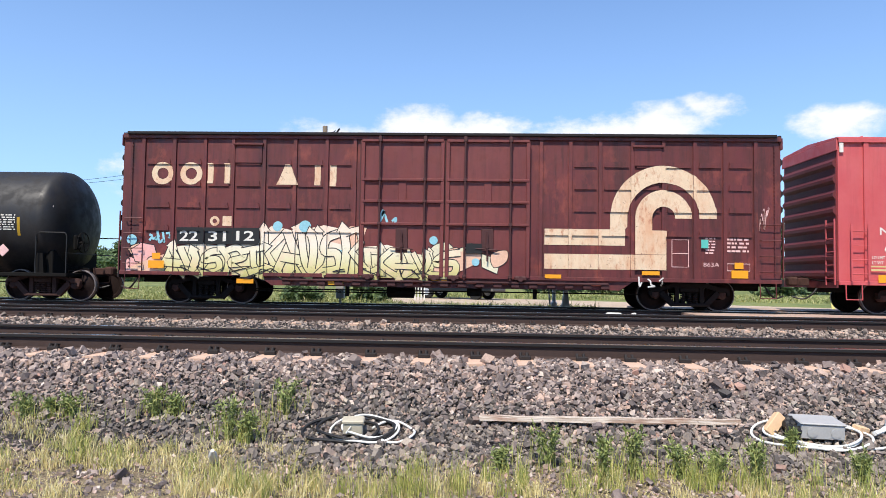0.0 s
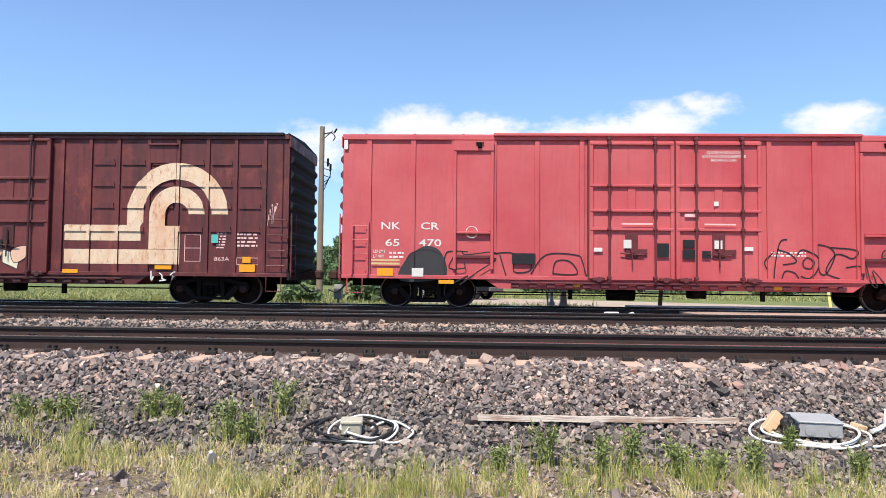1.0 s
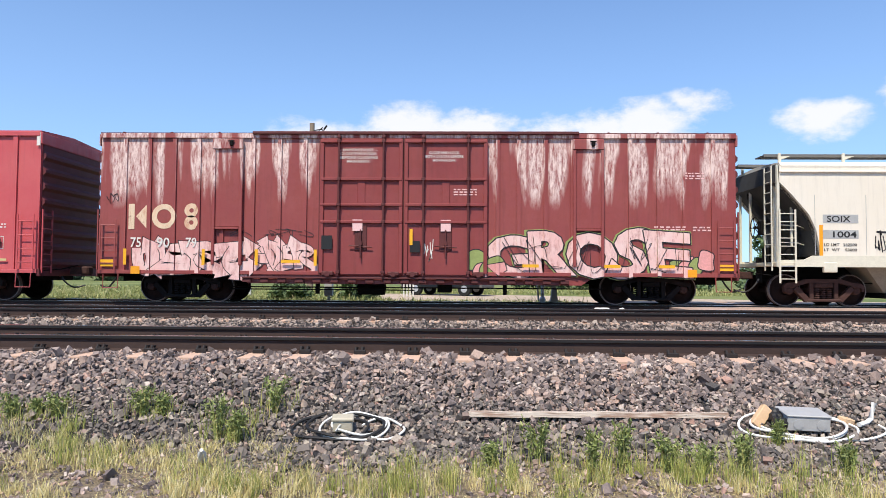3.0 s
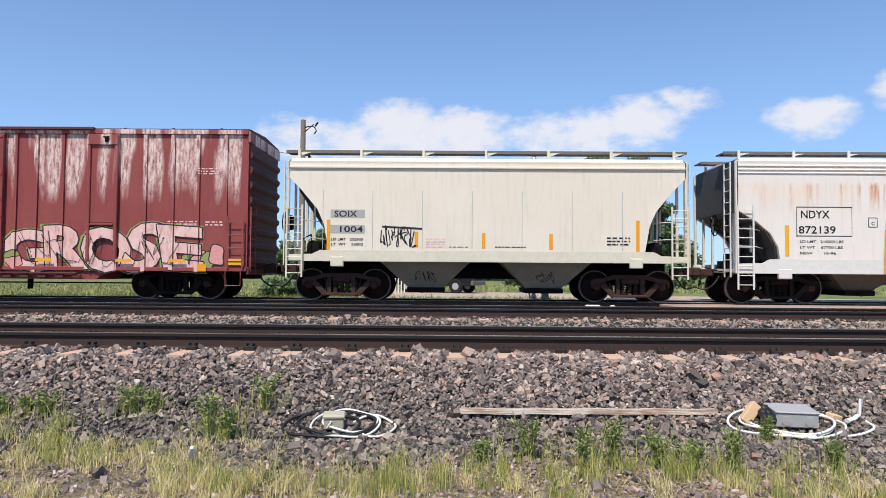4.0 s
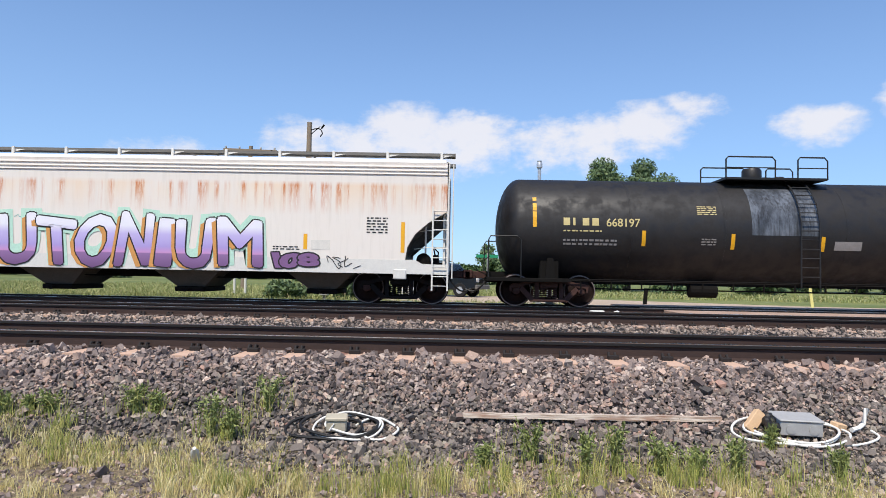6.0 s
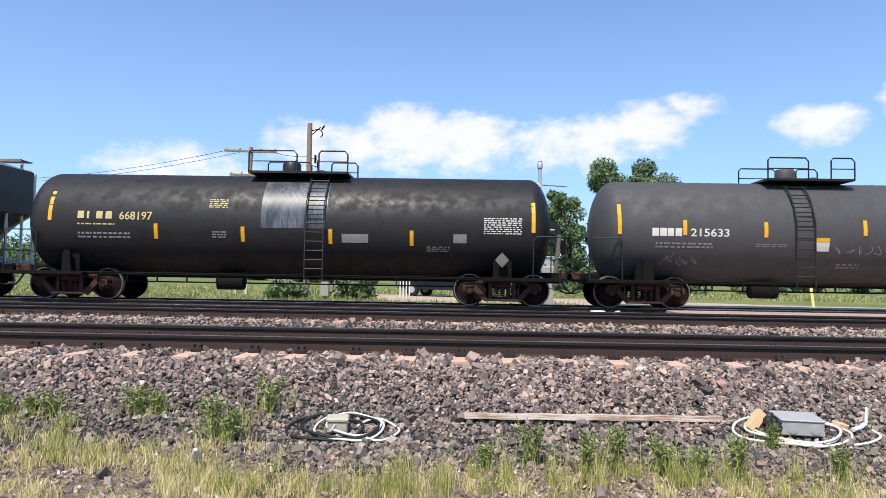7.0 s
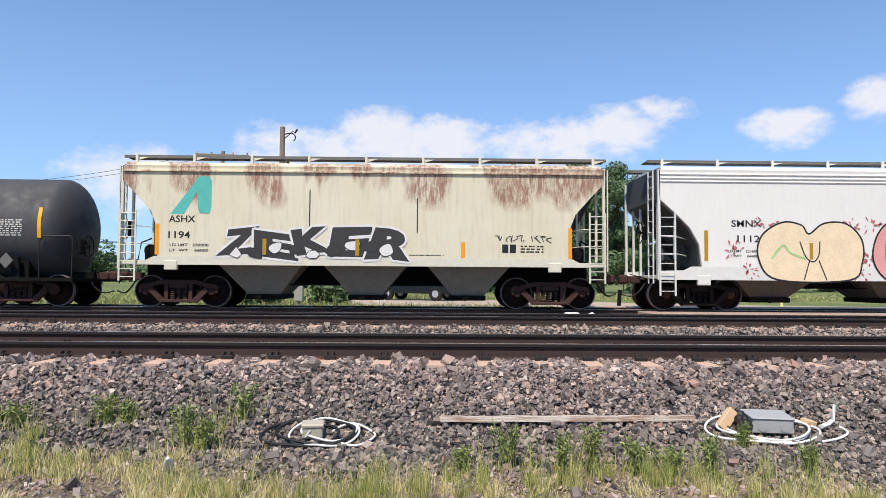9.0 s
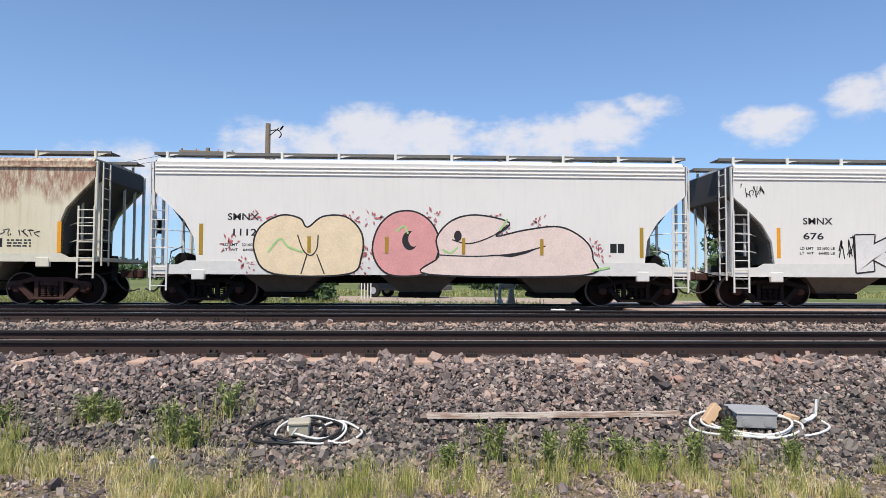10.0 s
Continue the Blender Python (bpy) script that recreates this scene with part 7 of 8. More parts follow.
def car_brown():
    xc = 36.57
    c = start_car("box_car", "brown-red box car with peeling white patches and pink graffiti", xc)
    ribs = [v - xc for v in (28.89, 29.55, 30.21, 30.86, 31.5, 32.31, 33.01, 33.69, 38.75, 39.3, 40.0, 40.7, 41.45, 42.19, 42.92, 43.59, 44.32)]
    boxcar_body(c, 8.34, 4.47, "brown_red", ribs, (34.08 - xc, 38.5 - xc), 4.5, (32.3 - xc, 40.85 - xc), (4.25, 3.26, 2.59, 2.14), trucks=6.26, ribw=0.1, roofmat="brown_dark", endmat="brown_dark", doormat="brown_door", ironmat="brown_dark", panels=((31.65 - xc, 0.7), (41.1 - xc, 0.7)))
    for x in (31.65 - xc, 41.1 - xc):
        hatch(c, x, 4.45, "brown_red", 0.7)
    for x in (28.5 - xc, 44.62 - xc):
        ladder(c, x, 0.4, 0.85, 2.2, 4, "brown_red")
    brake_wheel(c, -8.34, -1, -0.6, 1.9, "under")
    y = SIDE - 0.0075
    g = Geo()
    x = 29.0 - xc
    sheet(g, [(x, 1.93), (x + 0.16, 1.93), (x + 0.16, 2.6), (x, 2.6)], y)
    sheet(g, [(x + 0.2, 2.27), (x + 0.5, 1.93), (x + 0.5, 2.6)], y)
    sheet(g, ring(29.95 - xc, 2.27, 0.33, 0.19, 0, 360), y)
    sheet(g, ring(30.68 - xc, 2.43, 0.19, 0.06, 0, 360, 16), y)
    sheet(g, ring(30.68 - xc, 2.11, 0.19, 0.06, 0, 360, 16), y)
    part("company_lettering", g, "letter_cream", c, "cream block lettering")
    lettering(c, [("75", 29.08 - xc, 29.36 - xc, 1.45, 1.71), ("90", 29.78 - xc, 30.12 - xc, 1.45, 1.71), ("79", 30.55 - xc, 30.85 - xc, 1.45, 1.71)], "letter_white", 0.012, SIDE - 0.034)
    for a, b, ln in ((34.6, 35.6, "- IMPORTANT -"), (34.62, 35.58, "CLOSE THIS DOOR"), (34.6, 35.6, "BEFORE CLOSING"), (34.8, 35.4, "MAIN DOOR")):
        z = {"- IMPORTANT -": 4.0, "CLOSE THIS DOOR": 3.9, "BEFORE CLOSING": 3.8, "MAIN DOOR": 3.7}[ln]
        lettering(c, [(ln, a - xc, b - xc, z, z + 0.07)], "letter_white", 0.01, SIDE - 0.006)
    for a, b, z, ln in ((36.95, 37.75, 3.93, "CLOSE AND LOCK"), (36.85, 37.85, 3.83, "BOTH DOORS BEFORE"), (37.05, 37.65, 3.73, "MOVING CAR")):
        lettering(c, [(ln, a - xc, b - xc, z, z + 0.07)], "letter_white", 0.01, SIDE - 0.006)
    small_print(c, [(37.6 - xc, 38.2 - xc, 2.85, 3.05, 3), (43.6 - xc, 44.1 - xc, 3.3, 3.5, 3), (42.8 - xc, 43.6 - xc, 1.9, 2.1, 3), (43.8 - xc, 44.3 - xc, 1.95, 2.1, 2)], "letter_pink")
    wildstyle(c, 29.15 - xc, 32.1 - xc, 0.82, 1.5, 4, "spray_faded", 8, y=SIDE - 0.012, arm=0.3, rim=0.02)
    wildstyle(c, 32.4 - xc, 33.8 - xc, 0.92, 1.55, 4, "spray_faded", 15, y=SIDE - 0.012, arm=0.2, rim=0.018)
    shards(c, 38.0 - xc, 39.0 - xc, 0.75, 1.5, 4, ["spray_green", "spray_rose"], 5, y=SIDE - 0.015, size=0.35)
    shards(c, 43.2 - xc, 44.3 - xc, 0.75, 1.6, 4, ["spray_green", "spray_rose"], 7, y=SIDE - 0.015, size=0.35)
    piece_letters(c, "GROSE", 38.65 - xc, 43.7 - xc, 0.68, 2.05, "spray_faded", y=SIDE - 0.012, halo="spray_green", rnd_seed=2, edge=0.032, lap=0.14, fat=0.045, tilt=0.04, glow=0.05)
    scribble(c, 38.8 - xc, 43.6 - xc, 0.8, 1.8, 12, "spray_black", 41, 0.014, y=SIDE - 0.034)
    scribble(c, 31.7 - xc, 34.0 - xc, 1.75, 1.95, 6, "spray_black", 5, 0.015)
    scribble(c, 36.85 - xc, 37.1 - xc, 1.1, 1.7, 4, "letter_white", 2, 0.02, y=SIDE - 0.008)
    scribble(c, 28.4 - xc, 28.7 - xc, 2.6, 2.9, 3, "spray_black", 9, 0.015)
    for x, z, w, h in ((28.97, 1.2, 0.08, 0.42), (31.05, 1.2, 0.08, 0.42), (32.45, 1.2, 0.08, 0.42), (34.0, 1.2, 0.08, 0.42), (36.5, 1.75, 0.08, 0.42), (33.35, 1.1, 0.5, 0.08), (39.6, 1.02, 0.42, 0.08), (41.7, 1.02, 0.42, 0.08), (43.1, 1.02, 0.42, 0.08), (44.65, 1.0, 0.4, 0.16), (28.5, 1.08, 0.4, 0.08), (28.5, 0.98, 0.4, 0.08)):
        sticker(c, x - xc, z, w, h, "yellow", y=SIDE - 0.06 if not 34 < x < 38.5 else SIDE - 0.1, name="reflector", label="yellow reflector tape")
    for x, z in ((29.25, 0.85), (43.75, 0.85)):
        sticker(c, x - xc, z, 0.24, 0.2, "orange", y=SIDE - 0.05)
    for x, z, w, h, m in ((35.1, 2.05, 0.26, 0.3, "letter_pink"), (37.4, 2.05, 0.26, 0.3, "letter_pink"), (34.3, 1.6, 0.28, 0.36, "black"), (36.6, 1.5, 0.26, 0.3, "black")):
        sticker(c, x - xc, z, w, h, m, y=SIDE - 0.09, name="notice")


def car_cream():
    xc = 51.17
    c = start_car("covered_hopper", "clean cream two-bay covered hopper car", xc)
    hopper(c, 5.24, 3.84, "cream", "cream_trim", 3.66, (1.04, 1.33), 3.84, [(0.06, 3.25), (0.4, 2.9), (0.82, 2.4), (1.0, 2.0), (1.12, 1.33)], [(-1.6, 1.55, 0.45), (1.6, 1.55, 0.45)], "bay", walk_posts=7, dark_lines=[(3.5, 0.05)])
    small = [(47.0, 47.95, 1.36, 1.55)]
    sticker(c, 47.55 - xc, 2.28, 0.9, 0.22, "grey_panel", y=-1.555, name="stencil_panel")
    sticker(c, 47.55 - xc, 1.88, 0.9, 0.22, "grey_panel", y=-1.555, name="stencil_panel")
    lettering(c, [("SOIX", 47.2 - xc, 47.8 - xc, 2.2, 2.36), ("1004", 47.35 - xc, 47.95 - xc, 1.8, 1.96), ("LD LMT   232500", 47.12 - xc, 47.95 - xc, 1.58, 1.65), ("LT  WT    53000", 47.12 - xc, 47.95 - xc, 1.45, 1.52)], "letter_black", 0.015, -1.56)
    tape(c, [(47.05 - xc, 1.72, 0.09, 0.8), (49.35 - xc, 1.62, 0.09, 0.4), (51.1 - xc, 1.6, 0.09, 0.4), (52.85 - xc, 1.58, 0.09, 0.4), (55.1 - xc, 1.75, 0.09, 0.8)], "orange", y=-1.556)
    scribble(c, 48.35 - xc, 49.35 - xc, 1.4, 2.0, 8, "spray_black", 14, 0.03, y=-1.556)
    scribble(c, 48.45 - xc, 49.3 - xc, 1.42, 1.98, 10, "spray_black", 77, 0.026, y=-1.56)
    strokes_ = Geo()
    strokes(strokes_, [[(48.45 - xc, 1.95), (49.5 - xc, 1.9)]], 0.05, -1.557)
    part("graffiti_tag", strokes_, "spray_black", c)
    small_print(c, [(50.2 - xc, 50.7 - xc, 1.42, 1.46, 1), (51.4 - xc, 52.2 - xc, 1.42, 1.48, 1), (54.3 - xc, 54.9 - xc, 1.5, 1.75, 3)], "letter_black")
    small_print(c, [(49.6 - xc, 50.1 - xc, 1.42, 1.68, 4)], "letter_pink")
    for x in (-1.6, 1.6):
        scribble(c, x - 0.25, x + 0.25, 0.5, 0.8, 4, "spray_black", int(x * 10) + 40, 0.02, y=-1.25)
    seam = Geo()
    for x in (46.9, 48.2, 49.5, 50.8, 52.1, 53.4, 54.7):
        seam.box(x - xc - 0.006, x - xc + 0.006, -1.556, -1.54, 1.35, 2.9)
    tagged(part("side_seam", seam, "grey_panel", c), kind="stuff")


def car_white_runs():
    xc = 66.57
    c = start_car("covered_hopper", "long white covered hopper with rust runs and purple graffiti", xc)
    hopper(c, 8.95, 7.62, "white_runs", "white_trim", 3.72, (0.8, 1.17), 3.86, [(0.06, 2.45), (0.55, 2.15), (0.9, 1.85), (1.1, 1.5), (1.15, 1.17)], [(-5.35, 1.4, 0.35), (-1.75, 1.4, 0.35), (1.9, 1.4, 0.35), (5.5, 1.4, 0.35)], "bay_dark", walk_posts=13, dark_lines=[(3.6, 0.03), (3.5, 0.03), (3.41, 0.03)])
    y = -1.556
    g = Geo()
    strokes(g, [[(59.2 - xc, 1.78), (60.62 - xc, 1.78), (60.62 - xc, 2.53), (59.2 - xc, 2.53), (59.2 - xc, 1.76)], [(61.05 - xc, 2.02), (61.27 - xc, 2.02), (61.27 - xc, 2.26), (61.05 - xc, 2.26), (61.05 - xc, 2.02)]], 0.022, y)
    part("stencil_frame", g, "letter_black", c)
    lettering(c, [("NDYX", 59.31 - xc, 60.05 - xc, 2.24, 2.44), ("872139", 59.25 - xc, 60.2 - xc, 1.84, 2.04), ("C", 61.12 - xc, 61.2 - xc, 2.07, 2.16), ("LD LMT   218300 LBS", 59.28 - xc, 60.4 - xc, 1.6, 1.67), ("LT WT    67700 LBS", 59.28 - xc, 60.38 - xc, 1.45, 1.52), ("NEW       10-96", 59.28 - xc, 60.2 - xc, 1.3, 1.37)], "letter_black", 0.014, y)
    tape(c, [(58.95 - xc, 1.65, 0.1, 0.8), (74.3 - xc, 1.75, 0.1, 0.8), (71.75 - xc, 1.6, 0.1, 0.4)], "yellow", y=y)
    small_print(c, [(73.35 - xc, 73.9 - xc, 1.85, 2.3, 6), (70.9 - xc, 71.6 - xc, 1.38, 1.5, 2), (58.9 - xc, 59.6 - xc, 0.98, 1.02, 1), (74.5 - xc, 75.0 - xc, 0.98, 1.02, 1)], "letter_black")
    sticker(c, 72.15 - xc, 1.52, 0.5, 0.25, "letter_white", y=y)
    piece_letters(c, "PLUTONIUM", 61.5 - xc, 70.7 - xc, 0.9, 2.25, "spray_lilac", y=-1.566, halo="spray_mint", drop="spray_gold", rnd_seed=8, edge=0.035, lap=-0.05, fat=0.0, thick=0.055, tilt=0.05, slant=(-0.1, 0.16), glow=0.17)
    piece_letters(c, "108", 70.9 - xc, 72.1 - xc, 0.88, 1.3, "spray_violet", y=-1.566, rnd_seed=4, edge=0.04)
    scribble(c, 72.3 - xc, 73.2 - xc, 0.9, 1.3, 5, "spray_black", 21, 0.02, y=-1.566)
    scribble(c, 64.0 - xc, 64.5 - xc, 2.0, 2.2, 4, "spray_teal", 22, 0.012, y=y)


def car_black_tank():
    xc = 84.0
    c = start_car("tank_car", "long grimy black tank car with gold lettering", xc)
    R, zc = 1.41, 2.12
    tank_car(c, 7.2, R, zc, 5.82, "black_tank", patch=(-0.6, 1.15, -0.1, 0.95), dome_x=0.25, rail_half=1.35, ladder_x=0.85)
    b = tank_bend(R, zc)
    lettering(c, [("668197", 79.62 - xc, 80.5 - xc, 2.14, 2.36)], "letter_gold", 0.012, bend=b)
    g = Geo()
    for i, kind_ in enumerate("utlx"):
        x = 78.5 - xc + i * 0.25
        curved_box(g, x, x + (0.17 if i != 1 else 0.06) - 0.0, 2.16, 2.36, b)
    part("company_lettering", g, "letter_gold", c, "worn gold block lettering")
    small_print(c, [(78.5 - xc, 79.5 - xc, 2.0, 2.07, 1), (82.0 - xc, 82.5 - xc, 2.5, 2.75, 5)], "letter_gold", bend=b)
    small_print(c, [(78.5 - xc, 79.9 - xc, 1.65, 1.85, 2), (82.1 - xc, 82.5 - xc, 1.7, 1.9, 3), (87.8 - xc, 88.4 - xc, 1.42, 1.58, 3)], "letter_faint", bend=b)
    g = Geo()
    bars(g, 89.3 - xc, 90.3 - xc, 1.9, 2.35, 8, bend=b)
    tagged(part("data_panel", g, "letter_white", c), kind="stuff")
    part("notice", curved_box(Geo(), 85.55 - xc, 86.25 - xc, 1.62, 1.85, b), "letter_faint", c, "pale telephone notice")
    part("notice", curved_box(Geo(), 88.5 - xc, 88.85 - xc, 1.65, 1.88, b), "letter_faint", c)
    for x, z0, z1 in ((77.7, 2.1, 2.9), (80.55, 1.65, 2.05), (82.87, 1.6, 2.0), (85.2, 1.58, 1.97), (87.35, 1.56, 1.96), (90.55, 1.95, 2.75)):
        part("reflector", curved_box(Geo(), x - xc, x - xc + 0.1, z0, z1, b), "yellow", c, "yellow reflector tape")
    part("placard_holder", Geo().prism([(89.6 - xc, 1.22), (89.78 - xc, 1.02), (89.96 - xc, 1.22), (89.78 - xc, 1.42)], -1.5, -1.47), "grey_slope", c, "bare diamond placard holder")


def car_grey_tank():
    xc = 98.5
    c = start_car("tank_car", "faded black tank car with white lettering and chalk scrawl", xc)
    R, zc = 1.4, 2.11
    tank_car(c, 6.18, R, zc, 4.9, "grey_tank", dome_x=-0.45, rail_half=1.15, ladder_x=-0.88)
    b = tank_bend(R, zc)
    lettering(c, [("215633", 94.7 - xc, 95.7 - xc, 1.92, 2.13)], "letter_white", 0.014, bend=b)
    g = Geo()
    for i, w in enumerate((0.17, 0.18, 0.16, 0.17)):
        curved_box(g, 93.7 - xc + i * 0.2, 93.7 - xc + i * 0.2 + w, 1.92, 2.13, b)
    part("company_lettering", g, "letter_white", c, "white block lettering")
    small_print(c, [(93.8 - xc, 95.3 - xc, 1.62, 1.8, 2), (96.4 - xc, 97.2 - xc, 1.68, 1.78, 2), (98.6 - xc, 99.2 - xc, 1.15, 1.3, 2), (99.9 - xc, 101.2 - xc, 1.55, 1.75, 3)], "letter_faint", bend=b)
    g = Geo()
    bars(g, 102.75 - xc, 103.6 - xc, 1.85, 2.3, 8, bend=b)
    bars(g, 102.1 - xc, 102.65 - xc, 1.75, 1.95, 2, bend=b)
    tagged(part("data_panel", g, "letter_white", c), kind="stuff")
    for x, z0, z1 in ((92.8, 1.95, 2.75), (94.5, 1.95, 2.35), (96.6, 1.92, 2.32), (99.15, 2.0, 2.4), (101.0, 1.98, 2.38), (104.0, 1.8, 2.6)):
        part("reflector", curved_box(Geo(), x - xc, x - xc + 0.1, z0, z1, tank_bend(R + 0.006, zc)), "yellow", c, "yellow reflector tape")
    part("notice", curved_box(Geo(), 97.95 - xc, 98.3 - xc, 1.58, 1.92, b), "letter_white", c, "white and yellow notice")
    part("notice", curved_box(Geo(), 97.95 - xc, 98.3 - xc, 1.82, 1.93, tank_bend(R + 0.004, zc)), "yellow", c)
    g = Geo()
    rnd = random.Random(3)
    for x0, x1, z0, z1, n in ((98.45, 100.7, 1.5, 1.75, 9), (101.2, 102.2, 1.5, 1.75, 6), (94.0, 94.9, 1.15, 1.5, 5)):
        for i in range(n):
            cx = x0 + (x1 - x0) * (i + 0.5) / n - xc
            pts = spline([(cx + rnd.uniform(-0.14, 0.14), rnd.uniform(z0, z1)) for _ in range(4)], 4, False)
            l, r = stroke(pts, 0.018)
            m, o = len(l), len(g.v)
            g.v += [(p, b(q) - 0.002, q) for p, q in l] + [(p, b(q) - 0.002, q) for p, q in r]
            g.f += [(o + j, o + j + 1, o + m + j + 1, o + m + j) for j in range(m - 1)]
    tagged(part("chalk_scrawl", g, "letter_faint", c), "grey chalk scrawl", kind="stuff")
    part("placard_holder", Geo().prism([(103.1 - xc, 1.2), (103.28 - xc, 1.0), (103.46 - xc, 1.2), (103.28 - xc, 1.4)], -1.5, -1.47), "grey_slope", c, "bare diamond placard holder")


def car_rust_patches():
    xc = 112.52
    c = start_car("covered_hopper", "cream covered hopper with large rust patches and black graffiti", xc)
    hopper(c, 6.32, 4.93, "cream_rust", "cream_trim", 3.7, (1.12, 1.34), 3.86, [(0.06, 3.3), (0.4, 2.95), (0.8, 2.5), (0.95, 2.1), (0.98, 1.34)], [(-2.75, 1.3, 0.42), (0.0, 1.3, 0.42), (2.75, 1.3, 0.42)], "bay", walk_posts=9, dark_lines=[(3.56, 0.05)])
    y = -1.556
    g = Geo()
    sheet(g, [(107.5 - xc, 2.44), (108.1 - xc, 3.25), (108.2 - xc, 3.42), (108.5 - xc, 3.42), (108.55 - xc, 3.3), (108.55 - xc, 2.6), (108.5 - xc, 2.46), (108.25 - xc, 2.46), (108.2 - xc, 2.6), (108.2 - xc, 3.05), (107.85 - xc, 2.44)], y)
    part("emblem", g, "spray_teal", c, "faded teal slanted emblem")
    lettering(c, [("ASHX", 107.46 - xc, 108.15 - xc, 2.22, 2.4), ("1194", 107.46 - xc, 108.02 - xc, 1.8, 1.99), ("LD LMT   230000", 107.5 - xc, 108.5 - xc, 1.6, 1.67), ("LT  WT    56000", 107.5 - xc, 108.5 - xc, 1.46, 1.53)], "letter_black", 0.016, y)
    tape(c, [(107.17 - xc, 1.78, 0.1, 0.8), (117.9 - xc, 1.75, 0.1, 0.8), (115.1 - xc, 1.55, 0.1, 0.42)], "orange", y=y)
    piece_letters(c, "ZEKER", 108.8 - xc, 113.6 - xc, 1.3, 2.15, "spray_darkgrey", y=-1.562, outline="spray_white", rnd_seed=5, edge=0.06, lap=0.1, fat=0.06, tilt=0.1)
    shards(c, 109.0 - xc, 113.4 - xc, 1.3, 1.75, 9, ["spray_white", "spray_darkgrey"], 31, y=-1.572, size=0.22, w=0.02)
    tape(c, [(109.95 - xc, 1.6, 0.1, 0.42), (112.35 - xc, 1.6, 0.1, 0.42)], "mustard", y=-1.582)
    scribble(c, 115.9 - xc, 117.4 - xc, 1.75, 1.95, 10, "spray_black", 13, 0.02, y=y)
    for x in (116.2, 116.4):
        sticker(c, x - xc, 1.6, 0.16, 0.22, "black", y=y, name="notice")
    small_print(c, [(116.6 - xc, 117.2 - xc, 1.5, 1.72, 3), (113.7 - xc, 114.6 - xc, 1.4, 1.45, 1)], "letter_black")
    g = Geo()
    for x, z0, z1 in ((111.1, 1.9, 3.1), (113.9, 2.0, 2.9)):
        g.box(x - xc - 0.012, x - xc + 0.012, -1.565, -1.54, z0, z1)
    tagged(part("side_seam", g, "black", c), kind="stuff")


def car_white(xc, number, first):
    c = start_car("covered_hopper", "white three-bay covered hopper with bubble-letter graffiti" if first else "white covered hopper with fresh black tags", xc)
    hopper(c, 7.0, 5.73, "white", "white_trim", 3.72, (0.82, 1.17), 3.86, [(0.06, 2.95), (0.45, 2.6), (0.85, 2.2), (1.1, 1.75), (1.17, 1.17)], [(-3.7, 1.5, 0.5), (-0.1, 1.5, 0.5), (3.6, 1.5, 0.5)], "bay_dark", walk_posts=10, dark_lines=[(3.6, 0.03), (3.5, 0.03), (3.41, 0.03)])
    y = -1.556
    o = -7.0
    lettering(c, [("SMNX", o + 1.95, o + 2.75, 2.22, 2.4), (number, o + 2.1 if first else o + 1.95, o + 2.7 if first else o + 2.5, 1.82, 2.0), ("LD LMT   221600 LB", o + 1.85, o + 2.8, 1.55, 1.62), ("LT  WT    64400 LB", o + 1.85, o + 2.8, 1.42, 1.49)], "letter_black", 0.014, y)
    tape(c, [(o + 1.28, 1.72, 0.1, 0.8), (o + 12.75, 1.7, 0.1, 0.8)], "mustard" if first else "orange", y=y)
    small_print(c, [(o + 1.2, o + 1.9, 1.0, 1.04, 1)], "letter_black")
    if not first:
        scribble(c, o + 2.9, o + 3.4, 1.3, 1.9, 5, "spray_black", 5, 0.03, y=y)
        scribble(c, o + 0.3, o + 0.9, 2.9, 3.3, 6, "spray_darkgrey", 15, 0.02, y=y)
        piece_letters(c, "KS", o + 3.5, o + 6.5, 0.9, 2.0, "spray_white", y=-1.566, rnd_seed=11, edge=0.04)
        return
    yy = -1.566
    shapes = [("spray_yellowish", [(123.35, 0.84), (122.85, 1.4), (122.95, 2.0), (123.5, 2.35), (124.0, 2.28), (124.2, 2.05), (124.6, 2.33), (125.2, 2.32), (125.6, 1.9), (125.6, 1.3), (125.25, 0.84)]),
              ("spray_rose", [(126.3, 0.84), (125.9, 1.35), (126.0, 2.0), (126.4, 2.42), (126.95, 2.48), (127.4, 2.2), (127.62, 1.7), (127.5, 1.15), (127.2, 0.84)]),
              ("spray_shell", [(127.35, 0.84), (127.6, 1.3), (127.55, 1.8), (127.95, 2.25), (128.6, 2.4), (129.45, 2.2), (129.1, 1.85), (129.9, 2.02), (130.8, 2.1), (131.45, 1.75), (131.65, 1.3), (131.4, 0.84)])]
    for i, (m, pts) in enumerate(shapes):
        pts = spline([(a - xc, b) for a, b in pts], 6)
        part("graffiti_fill", sheet(Geo(), pts, yy - 0.001 * i), m, c)
        part("graffiti_outline", strokes(Geo(), [pts + [pts[0]]], 0.045, yy - 0.001 * i - 0.0005), "spray_black", c)
    g = Geo()
    strokes(g, [[(a - xc, b) for a, b in spline(l, 5, False)] for l in ([(123.95, 1.85), (124.1, 1.45), (124.3, 1.32), (124.45, 1.5), (124.48, 1.85)], [(124.2, 1.35), (124.05, 0.84)], [(124.45, 1.35), (124.65, 0.84)], [(127.95, 1.75), (128.4, 1.65), (129.0, 1.85), (129.4, 2.15)], [(127.6, 1.35), (128.6, 1.32), (129.6, 1.4), (130.4, 1.6)])], 0.03, yy - 0.006)
    part("graffiti_outline", g, "spray_black", c)
    e = [(126.85 - xc + 0.2 * math.cos(a), 1.72 + 0.25 * math.sin(a)) for a in np.linspace(0, 6.28, 20)]
    part("graffiti_outline", sheet(Geo(), e, yy - 0.005), "spray_black", c)
